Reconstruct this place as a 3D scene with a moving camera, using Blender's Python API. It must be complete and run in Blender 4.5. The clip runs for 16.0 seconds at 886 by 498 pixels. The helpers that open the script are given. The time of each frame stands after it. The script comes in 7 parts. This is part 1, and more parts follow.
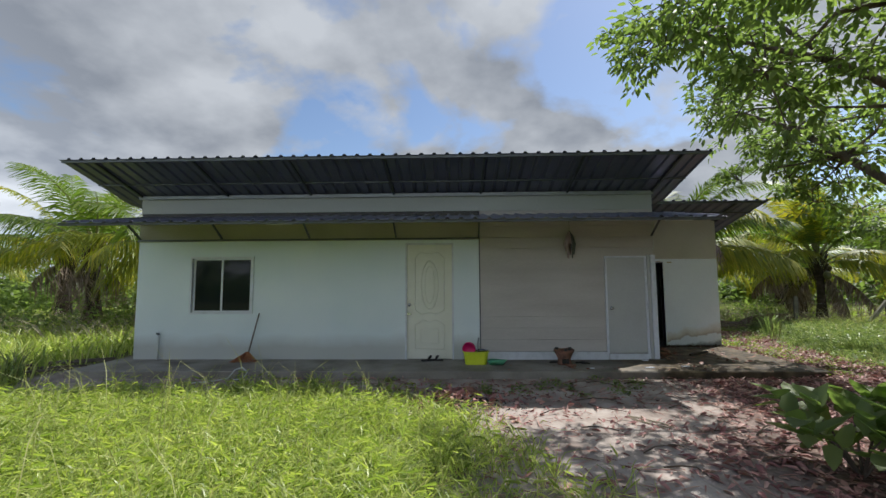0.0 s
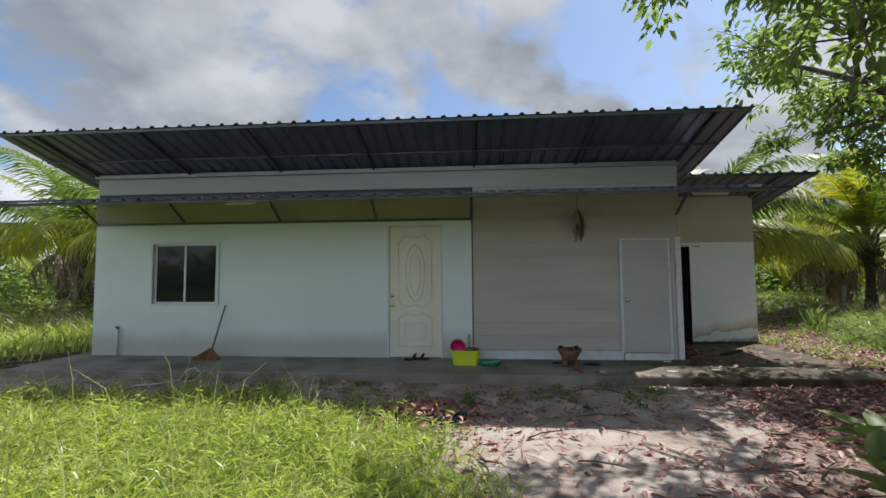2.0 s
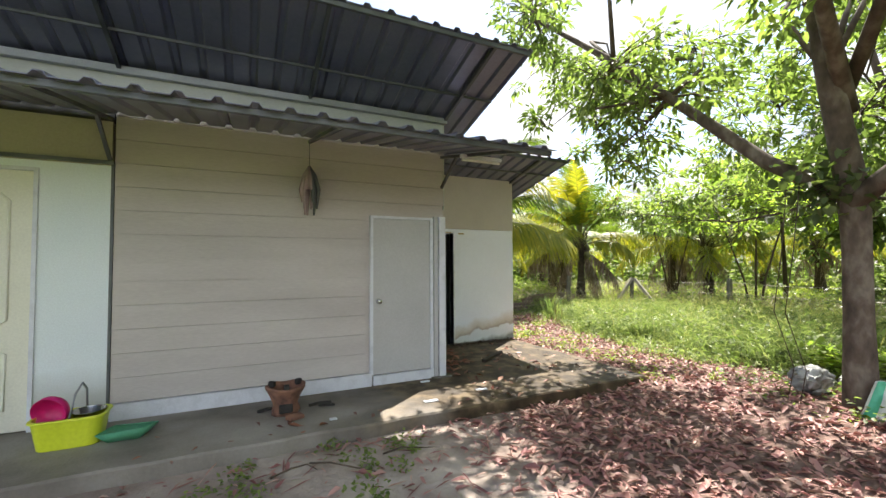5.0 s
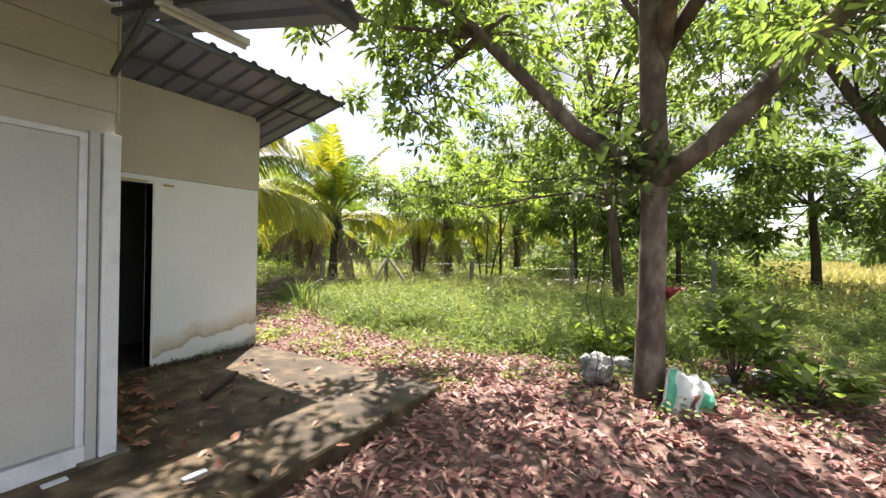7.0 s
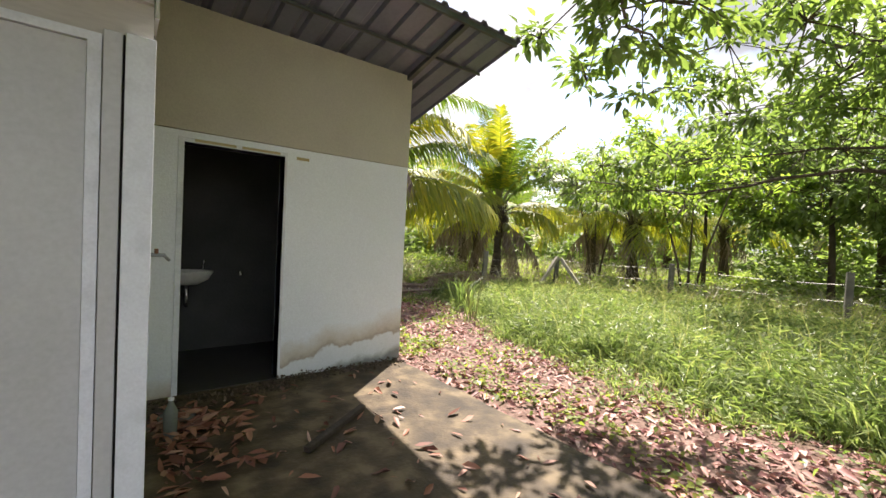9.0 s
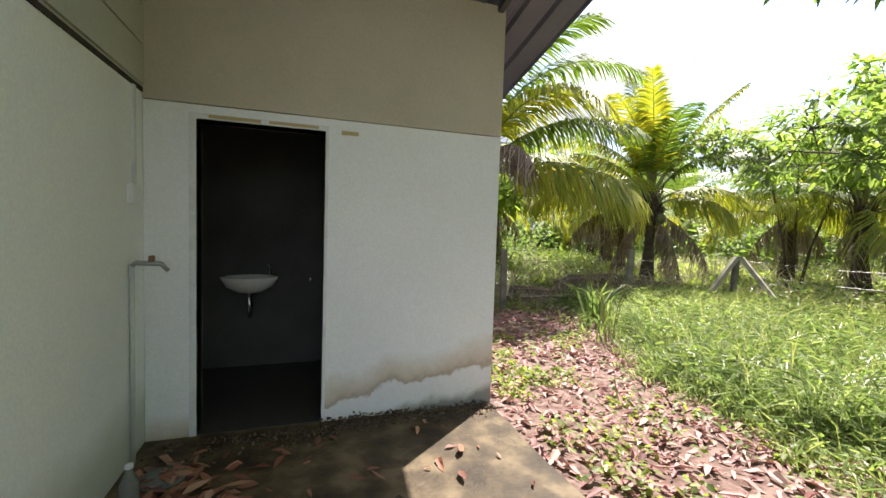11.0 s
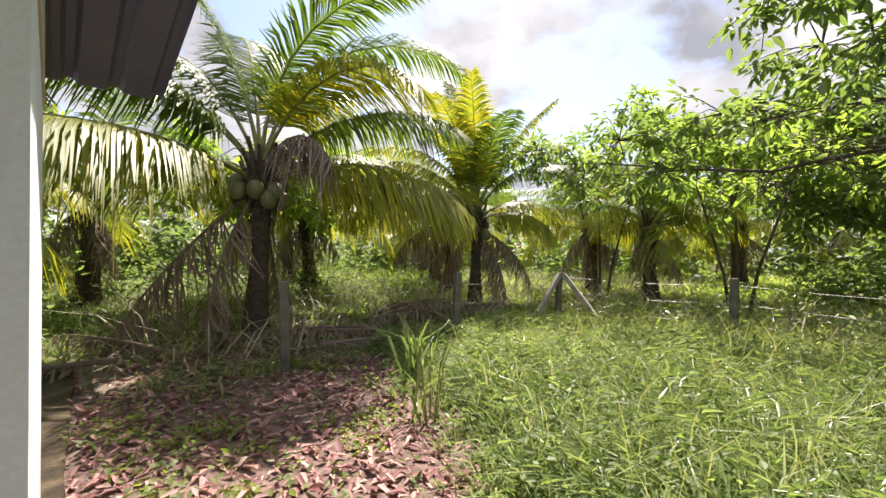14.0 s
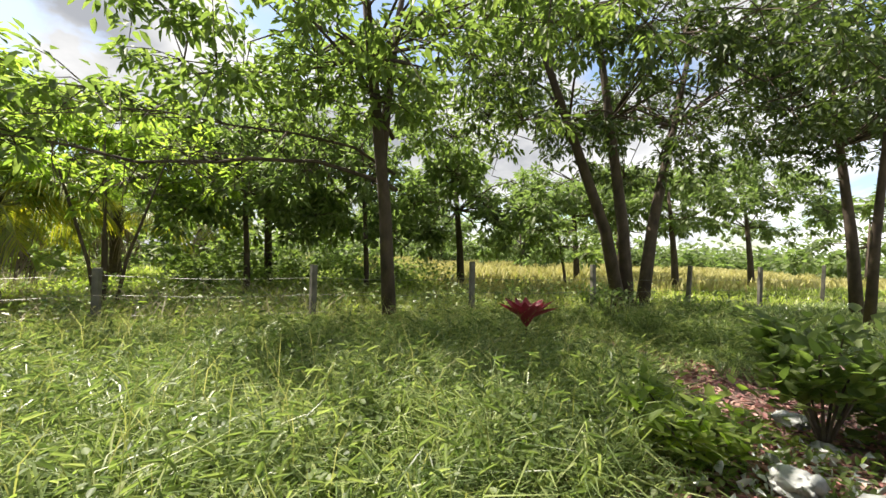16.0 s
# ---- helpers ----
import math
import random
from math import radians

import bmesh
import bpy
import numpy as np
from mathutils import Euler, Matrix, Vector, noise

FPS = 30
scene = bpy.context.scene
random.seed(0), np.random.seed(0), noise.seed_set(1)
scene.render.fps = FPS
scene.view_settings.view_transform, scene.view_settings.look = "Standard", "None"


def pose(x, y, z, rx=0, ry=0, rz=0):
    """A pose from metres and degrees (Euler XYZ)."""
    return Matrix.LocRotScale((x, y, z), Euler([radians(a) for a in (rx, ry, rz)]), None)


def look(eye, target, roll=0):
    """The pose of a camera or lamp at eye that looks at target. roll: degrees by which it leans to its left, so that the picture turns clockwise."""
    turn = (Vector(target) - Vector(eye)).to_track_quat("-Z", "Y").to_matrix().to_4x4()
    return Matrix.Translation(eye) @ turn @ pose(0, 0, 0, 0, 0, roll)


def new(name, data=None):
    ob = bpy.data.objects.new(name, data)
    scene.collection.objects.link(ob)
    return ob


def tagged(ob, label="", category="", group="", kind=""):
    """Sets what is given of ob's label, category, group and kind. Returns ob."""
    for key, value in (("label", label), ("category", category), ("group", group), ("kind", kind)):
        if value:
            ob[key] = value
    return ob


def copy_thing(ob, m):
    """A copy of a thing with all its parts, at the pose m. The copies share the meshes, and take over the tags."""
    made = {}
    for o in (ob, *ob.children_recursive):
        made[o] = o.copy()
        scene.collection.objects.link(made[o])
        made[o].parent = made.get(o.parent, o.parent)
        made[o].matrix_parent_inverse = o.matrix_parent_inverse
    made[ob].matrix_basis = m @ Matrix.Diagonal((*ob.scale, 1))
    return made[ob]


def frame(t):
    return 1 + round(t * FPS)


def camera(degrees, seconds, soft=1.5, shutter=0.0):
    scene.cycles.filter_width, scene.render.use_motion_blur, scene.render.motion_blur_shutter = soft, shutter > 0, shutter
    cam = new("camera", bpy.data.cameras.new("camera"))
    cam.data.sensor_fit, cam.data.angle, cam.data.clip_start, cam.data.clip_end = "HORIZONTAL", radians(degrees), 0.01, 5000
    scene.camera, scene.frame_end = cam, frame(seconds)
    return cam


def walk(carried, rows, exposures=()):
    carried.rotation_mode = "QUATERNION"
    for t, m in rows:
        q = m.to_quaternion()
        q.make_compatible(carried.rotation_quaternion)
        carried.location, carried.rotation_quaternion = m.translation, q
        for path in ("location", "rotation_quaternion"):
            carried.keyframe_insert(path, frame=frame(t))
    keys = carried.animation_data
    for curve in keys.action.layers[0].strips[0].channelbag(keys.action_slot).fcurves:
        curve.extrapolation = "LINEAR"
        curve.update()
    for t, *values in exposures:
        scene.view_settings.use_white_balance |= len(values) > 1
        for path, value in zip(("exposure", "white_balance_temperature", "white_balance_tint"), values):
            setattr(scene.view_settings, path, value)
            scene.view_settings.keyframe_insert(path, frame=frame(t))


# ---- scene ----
cam = camera(94.1, 16.0)
PATH = [
    (0, (0.893, 0.122, 1.415), (0.834, 2.113, 1.59), -0.3),
    (0.5, (1.004, 0.311, 1.378), (0.938, 2.303, 1.546), -0.3),
    (1, (1.098, 0.555, 1.376), (1.012, 2.547, 1.53), -0.4),
    (1.5, (1.203, 0.826, 1.373), (1.086, 2.818, 1.513), -0.5),
    (2, (1.359, 1.12, 1.416), (1.207, 3.11, 1.533), -0.4),
    (2.5, (1.493, 1.418, 1.392), (1.337, 3.409, 1.51), -0.4),
    (3, (1.673, 1.736, 1.42), (1.573, 3.731, 1.519), -0.5),
    (3.5, (1.857, 2.074, 1.436), (1.892, 4.073, 1.512), -0.4),
    (4, (1.983, 2.445, 1.415), (2.245, 4.427, 1.486), -0.4),
    (4.5, (2.167, 2.834, 1.415), (2.716, 4.756, 1.479), -0.4),
    (5, (2.34, 3.207, 1.395), (3.201, 5.011, 1.467), -0.3),
    (5.2, (2.416, 3.359, 1.387), (3.393, 5.103, 1.46), -0.3),
    (7.5, (3.543, 5.004, 1.349), (5.322, 5.918, 1.323), 1.6),
    (8, (3.827, 5.276, 1.352), (5.584, 6.231, 1.321), 2.3),
    (8.5, (4.099, 5.511, 1.307), (5.628, 6.801, 1.282), 2.6),
    (9, (4.316, 5.716, 1.319), (5.546, 7.292, 1.257), 2.9),
    (9.5, (4.547, 5.916, 1.346), (5.488, 7.677, 1.235), 3.3),
    (10, (4.792, 6.071, 1.333), (5.505, 7.937, 1.222), 2.9),
    (10.2, (4.882, 6.139, 1.319), (5.533, 8.028, 1.217), 2.4),
    (12.3, (5.784, 7.189, 1.392), (6.447, 9.07, 1.25), 0.9),
    (12.5, (5.902, 7.292, 1.386), (6.622, 9.153, 1.249), 0.8),
    (13, (6.183, 7.479, 1.364), (7.053, 9.277, 1.264), 0.7),
    (13.5, (6.402, 7.718, 1.358), (7.482, 9.401, 1.301), 0.7),
    (14, (6.536, 7.858, 1.377), (7.84, 9.374, 1.372), 0.5),
    (14.5, (6.615, 7.9, 1.371), (8.234, 9.073, 1.386), 0.5),
    (15, (6.691, 7.847, 1.331), (8.607, 8.422, 1.349), 1.1),
    (15.5, (6.673, 7.694, 1.304), (8.669, 7.556, 1.321), 1.5),
    (16, (6.563, 7.687, 1.333), (8.383, 6.858, 1.349), 1.8),
]

EXPOSURES = [(0, 0.28, 6100, 10), (2.5, 0.5, 6200, 10), (3.5, 0.9, 6300, 8), (5.0, 1.6, 6650, 12), (8.0, 1.55, 6800, 18), (10.0, 1.5, 6650, 15), (12.5, 1.62, 6300, 16), (13.2, 1.25, 6400, 18), (14.0, 1.15, 6700, 18), (15.0, 1.05, 6700, 14), (16.0, 1.15, 6800, 11)]
walk(cam, [(t, look(eye, target, roll)) for t, eye, target, roll in PATH], EXPOSURES)

# ---- world and sun ----
SUN_AZ, SUN_EL = math.atan2(0.78, 0.62), radians(58)
SUN_DIR = Vector((math.sin(SUN_AZ) * math.cos(SUN_EL), math.cos(SUN_AZ) * math.cos(SUN_EL), math.sin(SUN_EL)))


def make_world():
    w = bpy.data.worlds.new("sky")
    scene.world = w
    w.use_nodes = True
    nt = w.node_tree
    N, L = nt.nodes, nt.links
    N.clear()
    out = N.new("ShaderNodeOutputWorld")
    bg = N.new("ShaderNodeBackground")
    bg.inputs["Strength"].default_value = 0.11
    sky = N.new("ShaderNodeTexSky")
    sky.sky_type = "NISHITA"
    sky.sun_disc = False
    sky.sun_elevation = SUN_EL
    sky.sun_rotation = SUN_AZ
    tc = N.new("ShaderNodeTexCoord")
    # clouds lie on a flat layer overhead: direction divided by its height
    sep = N.new("ShaderNodeSeparateXYZ")
    L.new(tc.outputs["Generated"], sep.inputs[0])
    hgt = N.new("ShaderNodeMath")
    hgt.operation = "MAXIMUM"
    L.new(sep.outputs["Z"], hgt.inputs[0])
    hgt.inputs[1].default_value = 0.0
    add = N.new("ShaderNodeMath")
    add.operation = "ADD"
    L.new(hgt.outputs[0], add.inputs[0])
    add.inputs[1].default_value = 0.4
    div = N.new("ShaderNodeVectorMath")
    div.operation = "DIVIDE"
    L.new(tc.outputs["Generated"], div.inputs[0])
    L.new(add.outputs[0], div.inputs[1])
    mp = N.new("ShaderNodeMapping")
    mp.inputs["Location"].default_value = CLOUD_SHIFT
    L.new(div.outputs[0], mp.inputs["Vector"])
    big = N.new("ShaderNodeTexNoise")
    big.inputs["Scale"].default_value = 1.9
    big.inputs["Detail"].default_value = 9
    big.inputs["Roughness"].default_value = 0.52
    big.inputs["Distortion"].default_value = 0.25
    L.new(mp.outputs[0], big.inputs["Vector"])
    ramp = N.new("ShaderNodeValToRGB")
    ramp.color_ramp.elements[0].position = 0.43
    ramp.color_ramp.elements[1].position = 0.50
    L.new(big.outputs["Fac"], ramp.inputs[0])
    # cloud brightness: shaded undersides and bright rims
    sm = N.new("ShaderNodeTexNoise")
    sm.inputs["Scale"].default_value = 3.1
    sm.inputs["Detail"].default_value = 6
    L.new(mp.outputs[0], sm.inputs["Vector"])
    cr = N.new("ShaderNodeValToRGB")
    e = cr.color_ramp.elements
    e[0].position, e[0].color = 0.36, (2.0, 2.15, 2.4, 1)
    e[1].position, e[1].color = 0.64, (4.4, 4.5, 4.6, 1)
    L.new(sm.outputs["Fac"], cr.inputs[0])
    # clouds opposite the sun, out of view, are brightened as fill for the walls
    dot = N.new("ShaderNodeVectorMath")
    dot.operation = "DOT_PRODUCT"
    L.new(tc.outputs["Generated"], dot.inputs[0])
    dot.inputs[1].default_value = SUN_DIR
    gl = N.new("ShaderNodeMapRange")
    gl.inputs["From Min"].default_value = -0.65
    gl.inputs["From Max"].default_value = 0.3
    gl.inputs["To Min"].default_value = 2.8
    gl.inputs["To Max"].default_value = 1.0
    L.new(dot.outputs["Value"], gl.inputs["Value"])
    cm = N.new("ShaderNodeVectorMath")
    cm.operation = "SCALE"
    L.new(cr.outputs[0], cm.inputs[0])
    L.new(gl.outputs[0], cm.inputs["Scale"])
    mix = N.new("ShaderNodeMix")
    mix.data_type = "RGBA"
    L.new(ramp.outputs[0], mix.inputs[0])
    L.new(sky.outputs[0], mix.inputs[6])
    L.new(cm.outputs[0], mix.inputs[7])
    L.new(mix.outputs[2], bg.inputs["Color"])
    L.new(bg.outputs[0], out.inputs[0])


CLOUD_SHIFT = (0.35, 0.2, 0.0)
make_world()
sun_data = bpy.data.lights.new("sun", "SUN")
sun_data.energy, sun_data.angle, sun_data.color = 5.0, radians(0.6), (1.0, 0.95, 0.86)
sun = new("sun", sun_data)
sun.matrix_world = look(SUN_DIR * 60, (0, 0, 0))

rng = np.random.default_rng(7)
rnd = random.Random(5)


# ---- materials ----
def material(name, stops, scale=6.0, rough=0.7, bump=0.2, bscale=60.0, metal=0.0, spec=0.5, island=False, trans=0.0, stain=None, stretch=(1, 1, 1), obrandom=0.0, trans_col=None):
    """A surface: colour stops over noise at one scale, a finer grain and relief at another. island: colour picked per island or leaf."""
    m = bpy.data.materials.new(name)
    m.use_nodes = True
    nt = m.node_tree
    N, L = nt.nodes, nt.links
    b = N["Principled BSDF"]
    b.inputs["Roughness"].default_value = rough
    b.inputs["Metallic"].default_value = metal
    b.inputs["Specular IOR Level"].default_value = spec
    tc = N.new("ShaderNodeTexCoord")
    mp = N.new("ShaderNodeMapping")
    mp.inputs["Scale"].default_value = stretch
    L.new(tc.outputs["Object"], mp.inputs["Vector"])
    n1 = N.new("ShaderNodeTexNoise")
    n1.inputs["Scale"].default_value = scale
    n1.inputs["Detail"].default_value = 5
    L.new(mp.outputs[0], n1.inputs["Vector"])
    fac = n1.outputs["Fac"]
    ramp = N.new("ShaderNodeValToRGB")
    els = ramp.color_ramp.elements
    lo, hi = (0.0, 1.0) if island else (0.3, 0.7)
    for i, c in enumerate(stops):
        p = lo + (hi - lo) * i / max(1, len(stops) - 1)
        if i < 2:
            els[i].position, els[i].color = p, (*c, 1)
        else:
            els.new(p).color = (*c, 1)
    if len(stops) == 1:
        els[1].color = (*stops[0], 1)
    if island:
        g = N.new("ShaderNodeNewGeometry")
        mixf = N.new("ShaderNodeMath")
        mixf.operation = "MULTIPLY_ADD"
        L.new(g.outputs["Random Per Island"], mixf.inputs[0])
        mixf.inputs[1].default_value = 0.65
        sc = N.new("ShaderNodeMath")
        sc.operation = "MULTIPLY"
        L.new(fac, sc.inputs[0])
        sc.inputs[1].default_value = 0.35
        L.new(sc.outputs[0], mixf.inputs[2])
        fac = mixf.outputs[0]
    L.new(fac, ramp.inputs[0])
    col = ramp.outputs[0]
    n2 = N.new("ShaderNodeTexNoise")
    n2.inputs["Scale"].default_value = bscale
    n2.inputs["Detail"].default_value = 4
    L.new(mp.outputs[0], n2.inputs["Vector"])
    if not island:
        mr = N.new("ShaderNodeMapRange")
        mr.inputs["To Min"].default_value = 0.86
        mr.inputs["To Max"].default_value = 1.12
        L.new(n2.outputs["Fac"], mr.inputs["Value"])
        sc = N.new("ShaderNodeVectorMath")
        sc.operation = "SCALE"
        L.new(col, sc.inputs[0])
        L.new(mr.outputs[0], sc.inputs["Scale"])
        col = sc.outputs[0]
    if obrandom:
        oi = N.new("ShaderNodeObjectInfo")
        mr = N.new("ShaderNodeMapRange")
        mr.inputs["To Min"].default_value = 1 - obrandom
        mr.inputs["To Max"].default_value = 1 + obrandom
        L.new(oi.outputs["Random"], mr.inputs["Value"])
        sc = N.new("ShaderNodeVectorMath")
        sc.operation = "SCALE"
        L.new(col, sc.inputs[0])
        L.new(mr.outputs[0], sc.inputs["Scale"])
        col = sc.outputs[0]
    if stain:
        # rain splash and mould that starts low on a wall and fades out upwards: (colour, height, softness)
        sep = N.new("ShaderNodeSeparateXYZ")
        L.new(tc.outputs["Object"], sep.inputs[0])
        s1 = N.new("ShaderNodeTexNoise")
        s1.inputs["Scale"].default_value = 2.6
        s1.inputs["Detail"].default_value = 7
        L.new(tc.outputs["Object"], s1.inputs["Vector"])
        ad = N.new("ShaderNodeMath")
        ad.operation = "MULTIPLY_ADD"
        L.new(s1.outputs["Fac"], ad.inputs[0])
        ad.inputs[1].default_value = -stain[2] * 2
        L.new(sep.outputs["Z"], ad.inputs[2])
        mr = N.new("ShaderNodeMapRange")
        mr.inputs["From Min"].default_value = stain[1] - stain[2]
        mr.inputs["From Max"].default_value = stain[1] - stain[2] + stain[3]
        mr.inputs["To Min"].default_value = stain[4]
        mr.inputs["To Max"].default_value = 0.0
        L.new(ad.outputs[0], mr.inputs["Value"])
        mx = N.new("ShaderNodeMix")
        mx.data_type = "RGBA"
        L.new(mr.outputs[0], mx.inputs[0])
        L.new(col, mx.inputs[6])
        mx.inputs[7].default_value = (*stain[0], 1)
        col = mx.outputs[2]
    L.new(col, b.inputs["Base Color"])
    if bump:
        bp = N.new("ShaderNodeBump")
        bp.inputs["Strength"].default_value = bump
        bp.inputs["Distance"].default_value = 0.01
        L.new(n2.outputs["Fac"], bp.inputs["Height"])
        L.new(bp.outputs[0], b.inputs["Normal"])
    if trans:
        tr = N.new("ShaderNodeBsdfTranslucent")
        hs = N.new("ShaderNodeMix")
        hs.data_type, hs.blend_type = "RGBA", "MULTIPLY"
        hs.inputs[0].default_value = 1.0
        L.new(col, hs.inputs[6])
        hs.inputs[7].default_value = (*(trans_col or (1.5, 1.75, 0.7)), 1)
        L.new(hs.outputs[2], tr.inputs["Color"])
        ms = N.new("ShaderNodeMixShader")
        ms.inputs[0].default_value = trans
        L.new(b.outputs[0], ms.inputs[1])
        L.new(tr.outputs[0], ms.inputs[2])
        L.new(ms.outputs[0], N["Material Output"].inputs[0])
    return m


M = {}
M["white"] = material("white_paint", [(0.72, 0.81, 0.85), (0.78, 0.85, 0.88)], 1.3, 0.55, 0.15, 90, stain=((0.30, 0.27, 0.2), 0.2, 0.12, 0.25, 0.5))
M["white_side"] = material("white_side_paint", [(0.82, 0.86, 0.92), (0.87, 0.9, 0.95)], 1.3, 0.55, 0.15, 90, stain=((0.3, 0.31, 0.2), 0.15, 0.12, 0.22, 0.5))
M["white_bath"] = material("white_bath_paint", [(0.74, 0.78, 0.84), (0.81, 0.85, 0.9)], 1.1, 0.6, 0.15, 90)


def water_stain(m):
    """A tide mark of brown water climbing to one end of the wall, flaking paint and mould under it."""
    N, L = m.node_tree.nodes, m.node_tree.links
    b = N["Principled BSDF"]
    old = b.inputs["Base Color"].links[0].from_socket
    tc = N.new("ShaderNodeTexCoord")
    sep = N.new("ShaderNodeSeparateXYZ")
    L.new(tc.outputs["Object"], sep.inputs[0])
    nz = N.new("ShaderNodeTexNoise")
    nz.inputs["Scale"].default_value, nz.inputs["Detail"].default_value, nz.inputs["Roughness"].default_value = 3.4, 8, 0.62
    L.new(tc.outputs["Object"], nz.inputs["Vector"])
    a = N.new("ShaderNodeMath")
    a.operation = "MULTIPLY_ADD"
    L.new(sep.outputs["X"], a.inputs[0])
    a.inputs[1].default_value = -0.17
    a.inputs[2].default_value = 1.02
    c = N.new("ShaderNodeMath")
    c.operation = "ADD"
    L.new(a.outputs[0], c.inputs[0])
    L.new(sep.outputs["Z"], c.inputs[1])
    d = N.new("ShaderNodeMath")
    d.operation = "MULTIPLY_ADD"
    L.new(nz.outputs["Fac"], d.inputs[0])
    d.inputs[1].default_value = 0.27
    L.new(c.outputs[0], d.inputs[2])
    amt, col = N.new("ShaderNodeValToRGB"), N.new("ShaderNodeValToRGB")
    for r, st in ((amt, [(0.14, 0.75), (0.22, 0.2), (0.345, 0.16), (0.365, 0.75), (0.39, 0.65), (0.47, 0.35), (0.54, 0.0)]), (col, [(0.14, (0.06, 0.06, 0.04)), (0.22, (0.25, 0.27, 0.2)), (0.34, (0.4, 0.36, 0.28)), (0.36, (0.26, 0.18, 0.1)), (0.40, (0.44, 0.33, 0.19)), (0.54, (0.56, 0.46, 0.32))])):
        e = r.color_ramp.elements
        for k, (p, v) in enumerate(st):
            v = (v, v, v) if isinstance(v, float) else v
            if k < 2:
                e[k].position, e[k].color = p, (*v, 1)
            else:
                e.new(p).color = (*v, 1)
        L.new(d.outputs[0], r.inputs[0])
    mx = N.new("ShaderNodeMix")
    mx.data_type = "RGBA"
    L.new(amt.outputs[0], mx.inputs[0])
    L.new(old, mx.inputs[6])
    L.new(col.outputs[0], mx.inputs[7])
    L.new(mx.outputs[2], b.inputs["Base Color"])


water_stain(M["white_bath"])
M["beige"] = material("beige_render", [(0.46, 0.425, 0.365), (0.54, 0.505, 0.435)], 1.5, 0.8, 0.2, 80)
M["khaki"] = material("khaki_board", [(0.37, 0.345, 0.275), (0.44, 0.415, 0.335)], 1.2, 0.7, 0.1, 70)
M["siding"] = material("siding_board", [(0.45, 0.42, 0.4), (0.55, 0.52, 0.495)], 2.0, 0.55, 0.15, 70, stretch=(0.3, 1, 1.5))
M["beige_board"] = material("beige_board", [(0.45, 0.47, 0.44), (0.53, 0.55, 0.52)], 1.2, 0.6, 0.1, 70, stretch=(0.4, 1, 1))
M["door_cream"] = material("door_cream", [(0.72, 0.72, 0.62), (0.8, 0.8, 0.7)], 3.0, 0.4, 0.05, 60)
M["door_grey"] = material("door_grey", [(0.44, 0.45, 0.455), (0.49, 0.5, 0.505)], 2.0, 0.4, 0.05, 60)
M["trim"] = material("trim_paint", [(0.58, 0.61, 0.66), (0.68, 0.71, 0.77), (0.7, 0.74, 0.79)], 9.0, 0.5, 0.2, 90)
M["metal_roof"] = material("roof_sheet", [(0.16, 0.17, 0.24), (0.24, 0.25, 0.33)], 1.4, 0.42, 0.1, 30, metal=0.55)
M["metal_top"] = material("roof_sheet_top", [(0.38, 0.40, 0.42), (0.5, 0.52, 0.53)], 1.4, 0.35, 0.1, 30, metal=0.7)
M["steel"] = material("steel_section", [(0.08, 0.09, 0.10), (0.15, 0.16, 0.17)], 4.0, 0.5, 0.1, 60, metal=0.5)
M["steel_light"] = material("galvanised_beam", [(0.3, 0.32, 0.34), (0.38, 0.4, 0.42)], 4.0, 0.45, 0.1, 60, metal=0.4)
M["chrome"] = material("chrome", [(0.6, 0.6, 0.6)], 4.0, 0.18, 0.0, 60, metal=1.0)
M["concrete"] = material("wet_concrete", [(0.14, 0.125, 0.105), (0.25, 0.23, 0.2), (0.34, 0.32, 0.29)], 1.6, 0.62, 0.5, 45, spec=0.2)


def damp_end(m):
    """The slab is damp and mossy towards the wash room."""
    N, L = m.node_tree.nodes, m.node_tree.links
    b = N["Principled BSDF"]
    old = b.inputs["Base Color"].links[0].from_socket
    tc = N.new("ShaderNodeTexCoord")
    sep = N.new("ShaderNodeSeparateXYZ")
    L.new(tc.outputs["Object"], sep.inputs[0])
    nz = N.new("ShaderNodeTexNoise")
    nz.inputs["Scale"].default_value, nz.inputs["Detail"].default_value = 1.7, 7
    L.new(tc.outputs["Object"], nz.inputs["Vector"])
    a = N.new("ShaderNodeMath")
    a.operation = "MULTIPLY_ADD"
    L.new(nz.outputs["Fac"], a.inputs[0])
    a.inputs[1].default_value = 2.6
    L.new(sep.outputs["X"], a.inputs[2])
    mr = N.new("ShaderNodeMapRange")
    mr.inputs["From Min"].default_value, mr.inputs["From Max"].default_value = 4.1, 5.4
    L.new(a.outputs[0], mr.inputs["Value"])
    n2 = N.new("ShaderNodeTexNoise")
    n2.inputs["Scale"].default_value, n2.inputs["Detail"].default_value = 5.5, 8
    L.new(tc.outputs["Object"], n2.inputs["Vector"])
    r = N.new("ShaderNodeValToRGB")
    e = r.color_ramp.elements
    e[0].position, e[0].color = 0.36, (0.04, 0.03, 0.02, 1)
    e[1].position, e[1].color = 0.52, (0.08, 0.059, 0.036, 1)
    e.new(0.66).color = (0.16, 0.12, 0.072, 1)
    L.new(n2.outputs["Fac"], r.inputs[0])
    mx = N.new("ShaderNodeMix")
    mx.data_type = "RGBA"
    L.new(mr.outputs[0], mx.inputs[0])
    L.new(old, mx.inputs[6])
    L.new(r.outputs[0], mx.inputs[7])
    L.new(mx.outputs[2], b.inputs["Base Color"])


